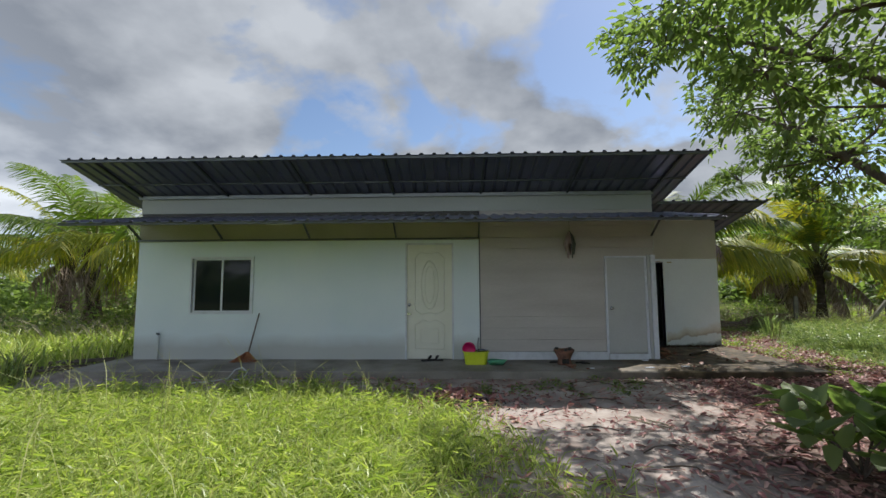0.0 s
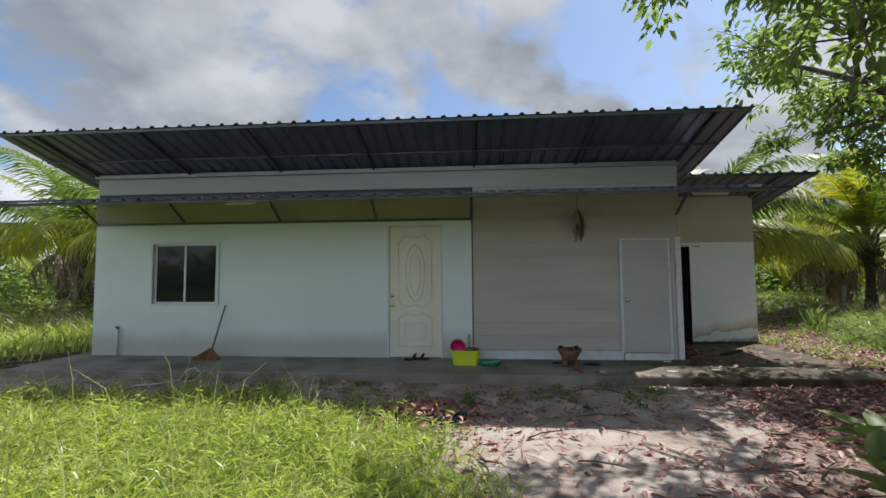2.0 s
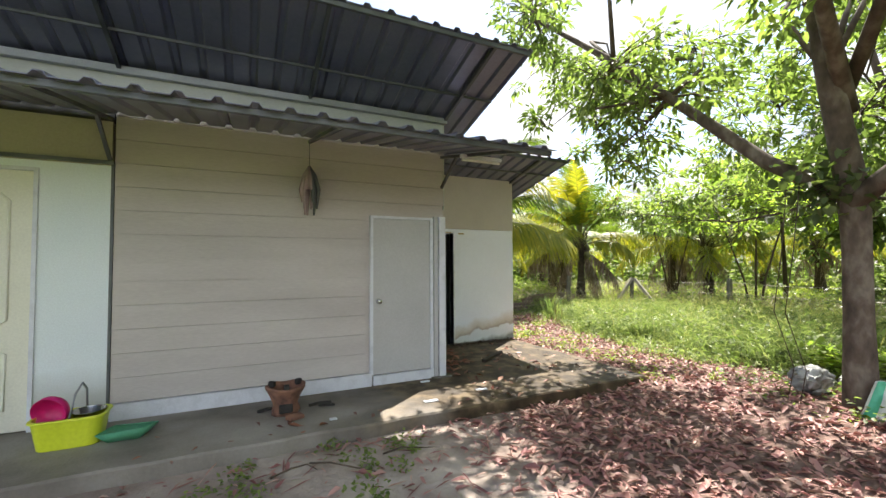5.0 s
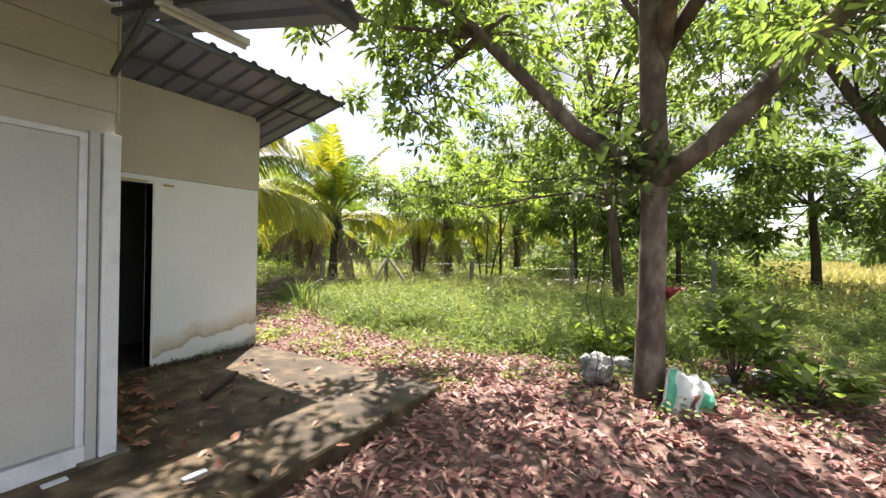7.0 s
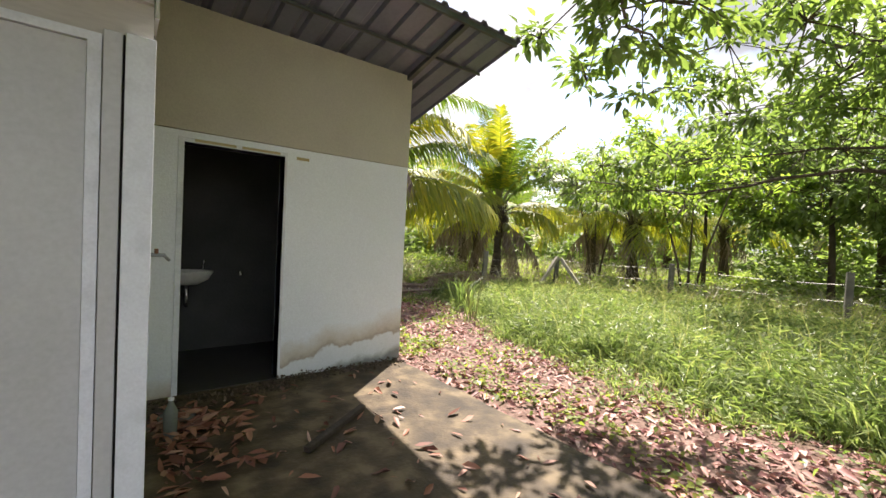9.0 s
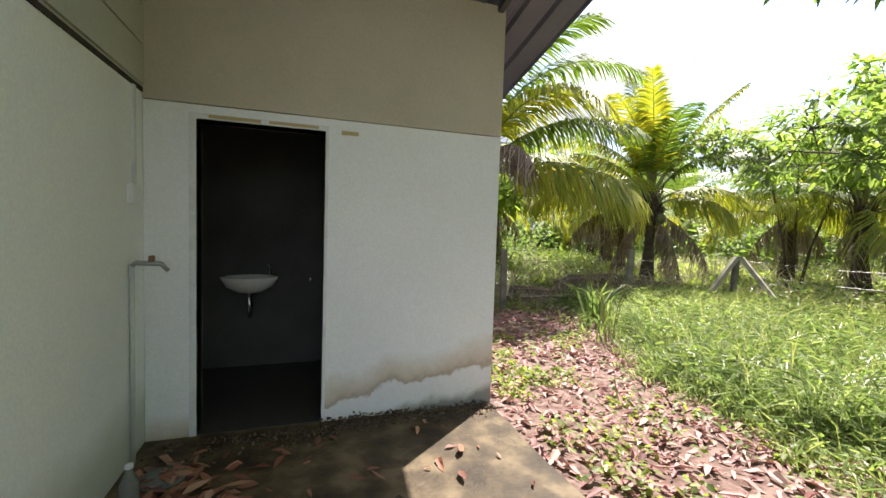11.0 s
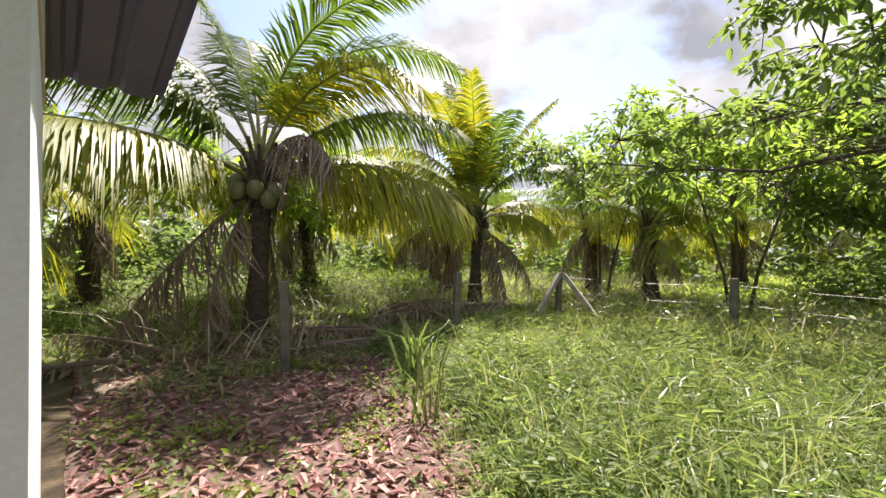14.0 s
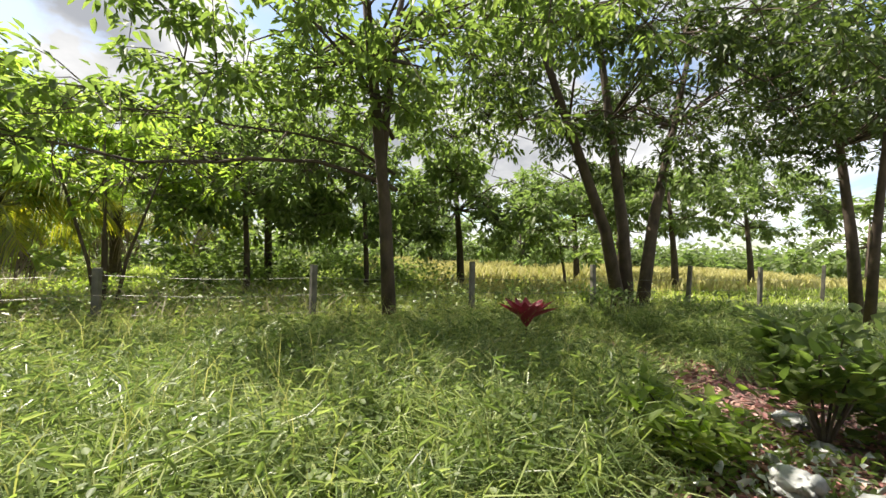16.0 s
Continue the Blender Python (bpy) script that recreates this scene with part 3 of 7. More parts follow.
def build_ground():
    xs = np.concatenate([-np.geomspace(400, 16, 26), np.arange(-15, 24, 0.16), np.geomspace(25, 400, 26)])
    ys = np.concatenate([-np.geomspace(400, 10, 26), np.arange(-9.5, 24, 0.16), np.geomspace(25, 400, 26)])
    X, Y = np.meshgrid(xs, ys)
    Z = height(X, Y)
    V = np.stack([X, Y, Z], -1).reshape(-1, 3)
    nx, ny = len(xs), len(ys)
    i, j = np.meshgrid(np.arange(nx - 1), np.arange(ny - 1))
    a = (j * nx + i).ravel()
    me = np_mesh("ground", V, np.stack([a, a + 1, a + nx + 1, a + nx], 1))
    for nm, fn in (("grassy", grass_amount), ("littered", litter_amount)):
        at = me.attributes.new(nm, "FLOAT", "POINT")
        at.data.foreach_set("value", fn(V[:, 0], V[:, 1]).astype(np.float32))
    m = bpy.data.materials.new("soil")
    m.use_nodes = True
    N, L = m.node_tree.nodes, m.node_tree.links
    b = N["Principled BSDF"]
    b.inputs["Roughness"].default_value = 0.95
    b.inputs["Specular IOR Level"].default_value = 0.15
    tc = N.new("ShaderNodeTexCoord")

    def nz(s, d=6):
        n = N.new("ShaderNodeTexNoise")
        n.inputs["Scale"].default_value, n.inputs["Detail"].default_value = s, d
        L.new(tc.outputs["Object"], n.inputs["Vector"])
        return n.outputs["Fac"]

    def rp(f, stops):
        r = N.new("ShaderNodeValToRGB")
        e = r.color_ramp.elements
        for k, (p, c) in enumerate(stops):
            if k < 2:
                e[k].position, e[k].color = p, (*c, 1)
            else:
                e.new(p).color = (*c, 1)
        L.new(f, r.inputs[0])
        return r.outputs[0]

    def mx(f, a, c):
        k = N.new("ShaderNodeMix")
        k.data_type = "RGBA"
        L.new(f, k.inputs[0])
        L.new(a, k.inputs[6])
        L.new(c, k.inputs[7])
        return k.outputs[2]

    sand = rp(nz(2.2), [(0.3, (0.22, 0.175, 0.15)), (0.5, (0.38, 0.325, 0.285)), (0.7, (0.50, 0.445, 0.4))])
    green = rp(nz(1.2), [(0.3, (0.06, 0.07, 0.025)), (0.7, (0.15, 0.155, 0.06))])
    lit = rp(nz(14), [(0.35, (0.105, 0.064, 0.053)), (0.65, (0.24, 0.165, 0.14))])
    ag, al = N.new("ShaderNodeAttribute"), N.new("ShaderNodeAttribute")
    ag.attribute_name, al.attribute_name = "grassy", "littered"
    c = mx(al.outputs["Fac"], sand, lit)
    c = mx(ag.outputs["Fac"], c, green)
    L.new(c, b.inputs["Base Color"])
    bp = N.new("ShaderNodeBump")
    bp.inputs["Strength"].default_value, bp.inputs["Distance"].default_value = 0.7, 0.03
    L.new(nz(22, 8), bp.inputs["Height"])
    L.new(bp.outputs[0], b.inputs["Normal"])
    link_mesh("ground", me, m, None, "", "structure")


build_ground()

WY, XL, XR = 7.49, -4.90, 4.392      # front wall plane and its ends
BY, BR = 9.05, 6.445                 # wash room front and right end
SLAB = 0.12


def build_slab():
    bm = bmesh.new()
    # outline with slightly worn front edge
    n = 60
    front = [(XL - 0.28 + (6.43 - XL + 0.28) * i / n, 6.49 + 0.01 * math.sin(i * 1.7) + 0.006 * math.sin(i * 5.1)) for i in range(n + 1)]
    right = [(6.43 + 0.01 * math.sin(k * 2.3), 6.5 + 0.25 * k) for k in range(1, 28)]
    pts = front + right + [(6.43, 13.4), (XL - 0.28, 13.4)]
    top = [bm.verts.new((x, y, SLAB)) for x, y in pts]
    lip = [bm.verts.new((x + (0.012 if k > n else 0), y - (0.012 if k <= n else 0), SLAB - 0.015)) for k, (x, y) in enumerate(pts)]
    bot = [bm.verts.new((x + (0.015 if k > n else 0), y - (0.015 if k <= n else 0), -0.15)) for k, (x, y) in enumerate(pts)]
    bm.faces.new(top)
    for ra, rb in ((lip, top), (bot, lip)):
        for k in range(len(pts)):
            bm.faces.new((ra[k], ra[(k + 1) % len(pts)], rb[(k + 1) % len(pts)], rb[k]))
    solo("concrete_slab", bm, M["concrete"], (0, 0, 0), "", "", kind="structure")


build_slab()


# ---- house ----
def corrugated(bm, x0, x1, y0, z0, y1, z1, pitch=0.2, rib=0.028, thick=0.004, skew=0.0):
    """Trapezoid-ribbed sheet whose ribs run from (y0, z0) to (y1, z1)."""
    prof = [(0.0, 0.0), (0.62, 0.0), (0.72, 1.0), (0.90, 1.0)]
    xs = []
    x = x0
    while x < x1 - 1e-6:
        for u, h in prof:
            if x + u * pitch <= x1:
                xs.append((x + u * pitch, h * rib))
        x += pitch
    xs.append((x1, 0))
    steps = 2
    for side in (0, -thick):
        rows = []
        for k in range(steps + 1):
            t = k / steps
            rows.append([bm.verts.new((px + skew * t, y0 + (y1 - y0) * t, z0 + (z1 - z0) * t + h + side)) for px, h in xs])
        for ra, rb in zip(rows, rows[1:]):
            for k in range(len(xs) - 1):
                bm.faces.new((ra[k], ra[k + 1], rb[k + 1], rb[k]))
        if side == 0:
            keep = rows
    for ra, rb in ((keep[0], rows[0]), (keep[-1], rows[-1])):
        for k in range(len(xs) - 1):
            bm.faces.new((ra[k], ra[k + 1], rb[k + 1], rb[k]))
    return bm


def build_house():
    house = thing("house", (0, 10, SLAB), "single-storey white and beige building with ribbed metal roofs", "building")
    T = 0.12
    # white painted front with window opening, and the door opening beside it
    wx0, wx1, wz0, wz1 = -3.91, -2.75, 0.92, 1.95
    dx0, dx1, dz1 = 0.0, 0.86, 2.17
    part("wall", holed(XL, 1.32, SLAB, 2.23, WY, WY + T, [(wx0, wx1, wz0, wz1), (dx0, dx1, SLAB - 0.1, dz1)]), M["white"], house, "smooth white painted front wall")
    part("wall", boxes((XL, 1.32, WY - 0.012, WY + T, 2.233, 2.60)), M["khaki"], house, "khaki board band under the awning")
    # solid near-black strip stands for the shade inside the open gap
    part("gap_shade_strip", boxes((XL, 1.32, WY + 0.03, WY + T, 2.603, 2.75)), M["dark"], house, "dark strip painted for the shaded gap above the khaki board")
    part("wall", boxes((XL, XR, WY + 0.01, WY + T, 2.753, 3.08)), M["beige_board"], house, "beige fibre board band above the awning")
    # siding boards
    ex0, ex1, ez0, ez1 = 3.53, 4.235, 0.22, 1.915
    back = part("wall", holed(1.335, XR - 0.002, 0.13, 2.75, WY + 0.02, WY + T, [(ex0, ex1, ez0, ez1)]), M["siding"], house, "pale grey horizontal siding wall")
    z = 0.262
    while z < 2.74:
        h = min(0.2, 2.745 - z)
        segs = [(1.34, ex0 - 0.045), (ex1 + 0.03, XR - 0.145)] if z < ez1 + 0.03 else [(1.34, XR - 0.005)]
        for a, b in segs:
            if b - a < 0.02:
                continue
            bm = bmesh.new()
            vs = [(WY + 0.02, z), (WY - 0.005, z), (WY + 0.005, z + h - 0.0035), (WY + 0.02, z + h - 0.0035)]
            L0 = [bm.verts.new((a, y, zz)) for y, zz in vs]
            L1 = [bm.verts.new((b, y, zz)) for y, zz in vs]
            for i in range(4):
                bm.faces.new((L0[i], L0[(i + 1) % 4], L1[(i + 1) % 4], L1[i]))
            bm.faces.new(L0)
            bm.faces.new(L1)
            part("board", bm, M["siding"], back)
        z += 0.2
    part("plinth", boxes((1.34, 3.54, WY - 0.03, WY + 0.018, SLAB, 0.252, ), (3.56, 4.3, WY - 0.02, WY + 0.018, SLAB, 0.218)), M["trim"], house, "low painted cement kerb under the siding")
    part("seam_strip", boxes((1.315, 1.335, WY - 0.006, WY + 0.03, SLAB, 2.26)), M["steel"], house, "dark joint between wall panels")
    # side wall, back and far walls
    part("wall", boxes((XR - T, XR, WY + T + 0.001, BY + T, SLAB, 1.981)), M["white_side"], house, "white painted side wall with splash stains low down")
    part("wall", boxes((XR - T, XR, WY + T, 13.2, 2.004, 2.9)), M["beige_board"], house, "beige boards high on the side wall")
    part("wall", boxes((XL, XL + T, WY + T, 13.2, SLAB, 3.0)), M["beige_board"], house)
    part("wall", boxes((XL, XR, 13.21, 13.32, SLAB, 2.5)), M["beige_board"], house)
    part("wall", boxes((XR - T, XR, BY + T, 13.2, SLAB, 2.0)), M["beige_board"], house)
    z = 2.02
    while z < 2.9:
        part("board", boxes((XR, XR + 0.012, WY + 0.0, BY, z, z + 0.19)), M["beige_board"], back)
        z += 0.2
    part("corner_post", boxes((XR - 0.078, XR + 0.004, WY - 0.045, WY + 0.045, SLAB + 0.015, 1.93), bevel=0.003), M["trim"], house, "chipped white timber corner post")
    part("jamb_board", boxes((XR - 0.135, XR - 0.086, WY - 0.03, WY + 0.018, SLAB + 0.015, 1.93), bevel=0.003), M["door_grey"], house)
    part("gap_strip", boxes((XR - 0.0855, XR - 0.0785, WY - 0.012, WY + 0.018, SLAB + 0.015, 1.93)), M["soot"], house)
    part("gap_strip", boxes((XR - 0.03, XR + 0.006, WY + 0.12, BY, 1.982, 2.004)), M["soot"], house)
    part("post_foot", boxes((XR - 0.17, XR + 0.06, WY - 0.07, WY + 0.11, SLAB, SLAB + 0.014)), M["post"], house, "cement foot")
    # wash room
    hx0, hx1, hz1 = 4.64, 5.31, 1.875
    def end_wall(x1, z0, z1, mat):
        """The wash room's end wall, its far end pulled in to fit the camera's view."""
        bm = boxes((BR - T, x1, BY + T, 10.33, z0, z1))
        for v in bm.verts:
            if v.co.y > 10:
                v.co.x -= 0.06
        part("wall", bm, mat, house)

    end_wall(BR, 0.10, 1.95, M["white_bath"])
    part("wall", holed(XR + 0.002, BR, 0.10, 1.95, BY, BY + T, [(hx0, hx1, 0.0, hz1)]), M["white_bath"], house, "white wash room wall with brown water stains at the foot")
    part("wall", boxes((XR + 0.002, BR, BY - 0.008, BY + T, 1.954, 2.80)), M["beige"], house, "beige upper wall of the wash room")
    end_wall(BR + 0.006, 1.954, 2.45, M["beige"])
    part("wall", boxes((XR + 0.002, BR - T, 10.2, 10.32, 0.05, 2.5)), M["interior"], house, "grey inner wash room wall darkened for the unlit room")
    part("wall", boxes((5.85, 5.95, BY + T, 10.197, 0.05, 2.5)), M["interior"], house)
    part("inner_floor", boxes((XR, 5.85, BY + 0.001, 10.2, 0.0, SLAB + 0.006)), M["dark"], house, "wash room floor coloured dark for the unlit room")
    part("door_lining", boxes((hx0 - 0.035, hx0, BY - 0.012, BY + T + 0.01, 0.125, hz1 + 0.03), (hx1, hx1 + 0.018, BY - 0.006, BY + T + 0.01, 0.125, hz1 + 0.03), (hx0, hx1, BY - 0.012, BY + T + 0.01, hz1, hz1 + 0.03)), M["trim"], house, "bare frame of the doorless opening")
    part("tape_strip", boxes((4.70, 4.96, BY - 0.014, BY - 0.0125, 1.882, 1.900), (5.0, 5.27, BY - 0.014, BY - 0.0125, 1.882, 1.900), (5.40, 5.50, BY - 0.004, BY - 0.002, 1.865, 1.888)), M["tape"], house, "strip of brown tape")
    # awning over the front
    ay, az, by_, bz = 5.92, 2.355, WY - 0.03, 2.665
    aw = part("awning", corrugated(bmesh.new(), -4.98, 4.72, ay, az, by_, bz, 0.2), M["metal_roof"], house, "narrow ribbed metal awning along the front")
    part("awning_beam", boxes((-4.96, 4.70, ay + 0.05, ay + 0.09, az - 0.035, az - 0.0)), M["steel"], aw)
    for x in (-4.87, -3.35, -1.74, -0.17, 1.31, 2.9, 4.36):
        bm = bmesh.new()
        if x < 1.5 or x > 4:
            beam(bm, (x, WY - 0.02, 2.27), (x, 7.08, 2.55), 0.025, 0.03)
        beam(bm, (x, WY - 0.02, bz - 0.045), (x, ay + 0.09, az - 0.025), 0.03, 0.03)
        part("bracket", bm, M["steel"], aw)
    bm = bmesh.new()
    beam(bm, (XL, WY - 0.03, 2.25), (1.34, WY - 0.03, 2.25), 0.025, 0.03)
    part("bottom_rail", bm, M["steel"], aw)
    # roofs
    fy, fz = 6.33, 3.43
    sl = (3.09 - fz) / (WY - fy)
    ry = 13.6
    roof = part("roof", corrugated(bmesh.new(), -5.38, 4.80, fy, fz, WY + 0.3, fz + sl * (WY + 0.3 - fy), 0.2), M["metal_roof"], house, "dark ribbed metal roof with a deep front overhang")
    part("rear_sheet", corrugated(bmesh.new(), -5.38, 4.80, WY + 0.3, fz + sl * (WY + 0.3 - fy), ry, 2.45, 0.2), M["metal_roof"], roof)
    part("fascia", boxes((-5.36, 4.78, fy + 0.02, fy + 0.05, fz - 0.045, fz - 0.008)), M["steel"], roof)
    part("wall_beam", boxes((XL - 0.02, XR + 0.03, WY - 0.05, WY + 0.008, 3.015, 3.075)), M["steel_light"], roof, "pale steel beam under the roof")
    bm = bmesh.new()
    my = (fy + WY) / 2 + 0.15
    mz = fz + sl * (my - fy)
    beam(bm, (-5.36, my, mz - 0.025), (4.78, my, mz - 0.025), 0.02, 0.02)
    part("purlin", bm, M["steel"], roof)
    for x in (-4.86, -3.26, -1.72, -0.21, 1.36, 2.90, 4.40):
        bm = bmesh.new()
        beam(bm, (x, WY, 3.05), (x, fy + 0.05, fz - 0.03), 0.03, 0.04)
        part("rafter", bm, M["steel"], roof)
    cx, cy, cz = 7.0, 8.21, 3.03
    s2 = (2.80 - cz) / (BY - cy)
    r2 = part("roof", corrugated(bmesh.new(), XR + 0.015, cx, cy, cz, 10.95, cz + s2 * 2.74, 0.2, skew=-0.12), M["metal_roof"], house, "ribbed metal roof of the wash room")
    part("fascia", boxes((XR + 0.02, cx - 0.02, cy + 0.02, cy + 0.05, cz - 0.045, cz - 0.008)), M["steel"], r2)
    for x in (BR - 0.02,):
        bm = bmesh.new()
        beam(bm, (x - 0.06, BY + 1.8, cz + s2 * 2.64 - 0.03), (x, cy + 0.05, cz - 0.03), 0.04, 0.045)
        part("rafter", bm, M["steel"], r2)
    bm = bmesh.new()
    beam(bm, (XR + 0.02, BY - 0.35, cz + s2 * 0.47 - 0.025), (cx - 0.02, BY - 0.35, cz + s2 * 0.47 - 0.025), 0.02, 0.02)
    part("purlin", bm, M["steel"], r2)
    # window
    win = part("window", boxes((wx0, wx1, WY - 0.02, WY + 0.06, wz0, wz0 + 0.03), (wx0, wx1, WY - 0.02, WY + 0.06, wz1 - 0.03, wz1), (wx0, wx0 + 0.03, WY - 0.02, WY + 0.06, wz0 + 0.03, wz1 - 0.03), (wx1 - 0.03, wx1, WY - 0.02, WY + 0.06, wz0 + 0.03, wz1 - 0.03)), M["trim"], house, "white framed two-pane sliding window")
    mid = (wx0 + wx1) / 2
    for a, b, yy in ((wx0 + 0.03, mid + 0.02, WY + 0.035), (mid - 0.02, wx1 - 0.03, WY + 0.0)):
        part("window_frame", boxes((a, b, yy, yy + 0.025, wz0 + 0.031, wz0 + 0.06), (a, b, yy, yy + 0.025, wz1 - 0.06, wz1 - 0.031), (a, a + 0.035, yy, yy + 0.025, wz0 + 0.06, wz1 - 0.06), (b - 0.035, b, yy, yy + 0.025, wz0 + 0.06, wz1 - 0.06)), M["trim"], win)
        part("pane", boxes((a + 0.035, b - 0.035, yy + 0.01, yy + 0.015, wz0 + 0.06, wz1 - 0.06)), M["glass"], win, "dark reflecting glass")
    # cream moulded door
    d = part("door", boxes((dx0 + 0.03, dx1 - 0.03, WY + 0.01, WY + 0.05, SLAB + 0.01, dz1 - 0.03)), M["door_cream"], house, "cream moulded front door, closed")
    part("door_frame", boxes((dx0, dx0 + 0.028, WY - 0.015, WY + 0.08, SLAB, dz1), (dx1 - 0.028, dx1, WY - 0.015, WY + 0.08, SLAB, dz1), (dx0 + 0.028, dx1 - 0.028, WY - 0.015, WY + 0.08, dz1 - 0.028, dz1)), M["trim"], d)
    bm = bmesh.new()
    cxd = (dx0 + dx1) / 2

    def loop(pts, r):
        tube(bm, [(x, WY + 0.008, z) for x, z in pts + pts[:2]], r, 6, False)

    loop([(cxd + 0.15 * math.cos(t), 1.42 + 0.43 * math.sin(t)) for t in np.linspace(0, 2 * math.pi, 28, endpoint=False)], 0.012)
    loop([(cxd + 0.085 * math.cos(t), 1.42 + 0.33 * math.sin(t)) for t in np.linspace(0, 2 * math.pi, 28, endpoint=False)], 0.008)
    loop([(cxd - 0.26, 0.98), (cxd - 0.26, 1.9), (cxd - 0.16, 2.0), (cxd, 1.97), (cxd + 0.16, 2.0), (cxd + 0.26, 1.9), (cxd + 0.26, 0.98), (cxd + 0.14, 0.9), (cxd, 0.93), (cxd - 0.14, 0.9)], 0.011)
    loop([(cxd - 0.26, 0.3), (cxd - 0.26, 0.72), (cxd - 0.12, 0.8), (cxd, 0.76), (cxd + 0.12, 0.8), (cxd + 0.26, 0.72), (cxd + 0.26, 0.3)], 0.011)
    loop([(cxd - 0.16, 0.4), (cxd - 0.16, 0.64), (cxd + 0.16, 0.64), (cxd + 0.16, 0.4)], 0.008)
    part("moulding", bm, M["door_cream"], d, smooth=True)

    def knob(parent, x, z, y=WY):
        bm = bmesh.new()
        lathe(bm, [(0.0, 0.0), (0.03, 0.0), (0.03, 0.008), (0.012, 0.012), (0.012, 0.03), (0.026, 0.036), (0.028, 0.05), (0.018, 0.06), (0.0, 0.062)], sides=14)
        bmesh.ops.transform(bm, matrix=Matrix.Translation((x, y, z)) @ Matrix.Rotation(radians(90), 4, "X"), verts=bm.verts)
        part("door_knob", bm, M["chrome"], parent, "round metal knob", smooth=True)

    knob(d, dx0 + 0.075, 1.07, WY + 0.012)
    part("door_bolt", boxes((dx0 + 0.035, dx0 + 0.11, WY - 0.01, WY + 0.009, 0.9, 0.93)), M["chrome"], d)
    d2 = part("door", boxes((ex0 + 0.03, ex1 - 0.02, WY + 0.0, WY + 0.04, ez0 + 0.01, ez1 - 0.03)), M["door_grey"], house, "plain pale grey flush door, closed")
    part("door_frame", boxes((ex0 - 0.004, ex0 + 0.028, WY - 0.015, WY + 0.06, ez0, ez1), (ex1 - 0.018, ex1 + 0.018, WY - 0.015, WY + 0.06, ez0, ez1), (ex0 + 0.028, ex1 - 0.018, WY - 0.015, WY + 0.06, ez1 - 0.028, ez1)), M["trim"], d2)
    knob(d2, ex0 + 0.09, 1.0, WY + 0.002)
    return house


build_house()


# ---- plants ----
def frond(length, rise, droop, g, leaflet=0.55, n=46, dead=False, side=0.0, hang=0.36):
    """Arrays of one palm frond along +x from the origin, and its midrib points."""
    t = np.linspace(0, 1, 14)
    ang = rise - droop * t ** 1.4
    dx = np.cumsum(np.cos(ang)) * length / 14
    dz = np.cumsum(np.sin(ang)) * length / 14
    mid = np.stack([dx, side * t ** 2 * length, dz], 1)
    s = np.linspace(0.16, 0.99, n)
    P = np.stack([np.interp(s, t, mid[:, k]) for k in range(3)], 1)
    T = unit(np.stack([np.gradient(P[:, k]) for k in range(3)], 1))
    side_v = unit(np.cross(T, np.array([0, 0, 1.0])))
    up = unit(np.cross(side_v, T))
    Vs = []
    for sg in (-1, 1):
        ln = leaflet * (0.35 + 0.75 * np.sin(np.pi * np.clip(s * 0.92 + 0.08, 0, 1))) * (g.uniform(0.85, 1.1, n) if not dead else g.uniform(0.25, 1.05, n))
        D = unit(side_v * sg * (0.8 if not dead else 0.4) + T * (0.3 + 0.5 * s[:, None]) + up * (0.1 if not dead else -0.5) + g.normal(0, 0.06 if not dead else 0.3, (n, 3)))
        sag = hang if not dead else 1.3
        w = T * 0.019 * (0.95 if not dead else 0.9)
        m = P + D * ln[:, None] * 0.5 - np.array([0, 0, 1.0]) * ln[:, None] * sag * 0.25
        e = P + D * ln[:, None] * 0.93 - np.array([0, 0, 1.0]) * ln[:, None] * sag * g.uniform(0.7 if not dead else 0.1, 1.3, n)[:, None]
        Vs.append(np.stack([P - w * 0.6, P + w * 0.6, m + w, m - w, e + w * 0.15, e - w * 0.15], 1))
    V = np.concatenate(Vs).reshape(-1, 3)
    b = np.arange(2 * n)[:, None] * 6
    F = np.concatenate([b + np.array([[0, 1, 2, 3]]), b + np.array([[3, 2, 4, 5]])], 0)
    return V, F, mid


def ring_of_fronds(g, n, length, yellow, dead):
    """Fronds of an ordinary palm: (turn, rise, length, droop, look) from the upright heart to the hanging skirt."""
    out = []
    for i in range(n):
        u = (i + 0.5) / n
        rise = 1.5 - 1.2 * u ** 0.8 + g.uniform(-0.1, 0.1)
        look_ = "yellow" if (u > 1 - yellow or g.random() < yellow * 0.4) else "green"
        out.append((math.degrees(i * 2.39996 + g.uniform(-0.2, 0.2)), rise, length * g.uniform(0.8, 1.05), 0.9 + 0.75 * u, look_))
    for i in range(dead):
        out.append((i * 137.5 + g.uniform(-20, 20), g.uniform(-1.25, -0.35), length * g.uniform(0.4, 0.62), 0.9, "dead"))
    return out


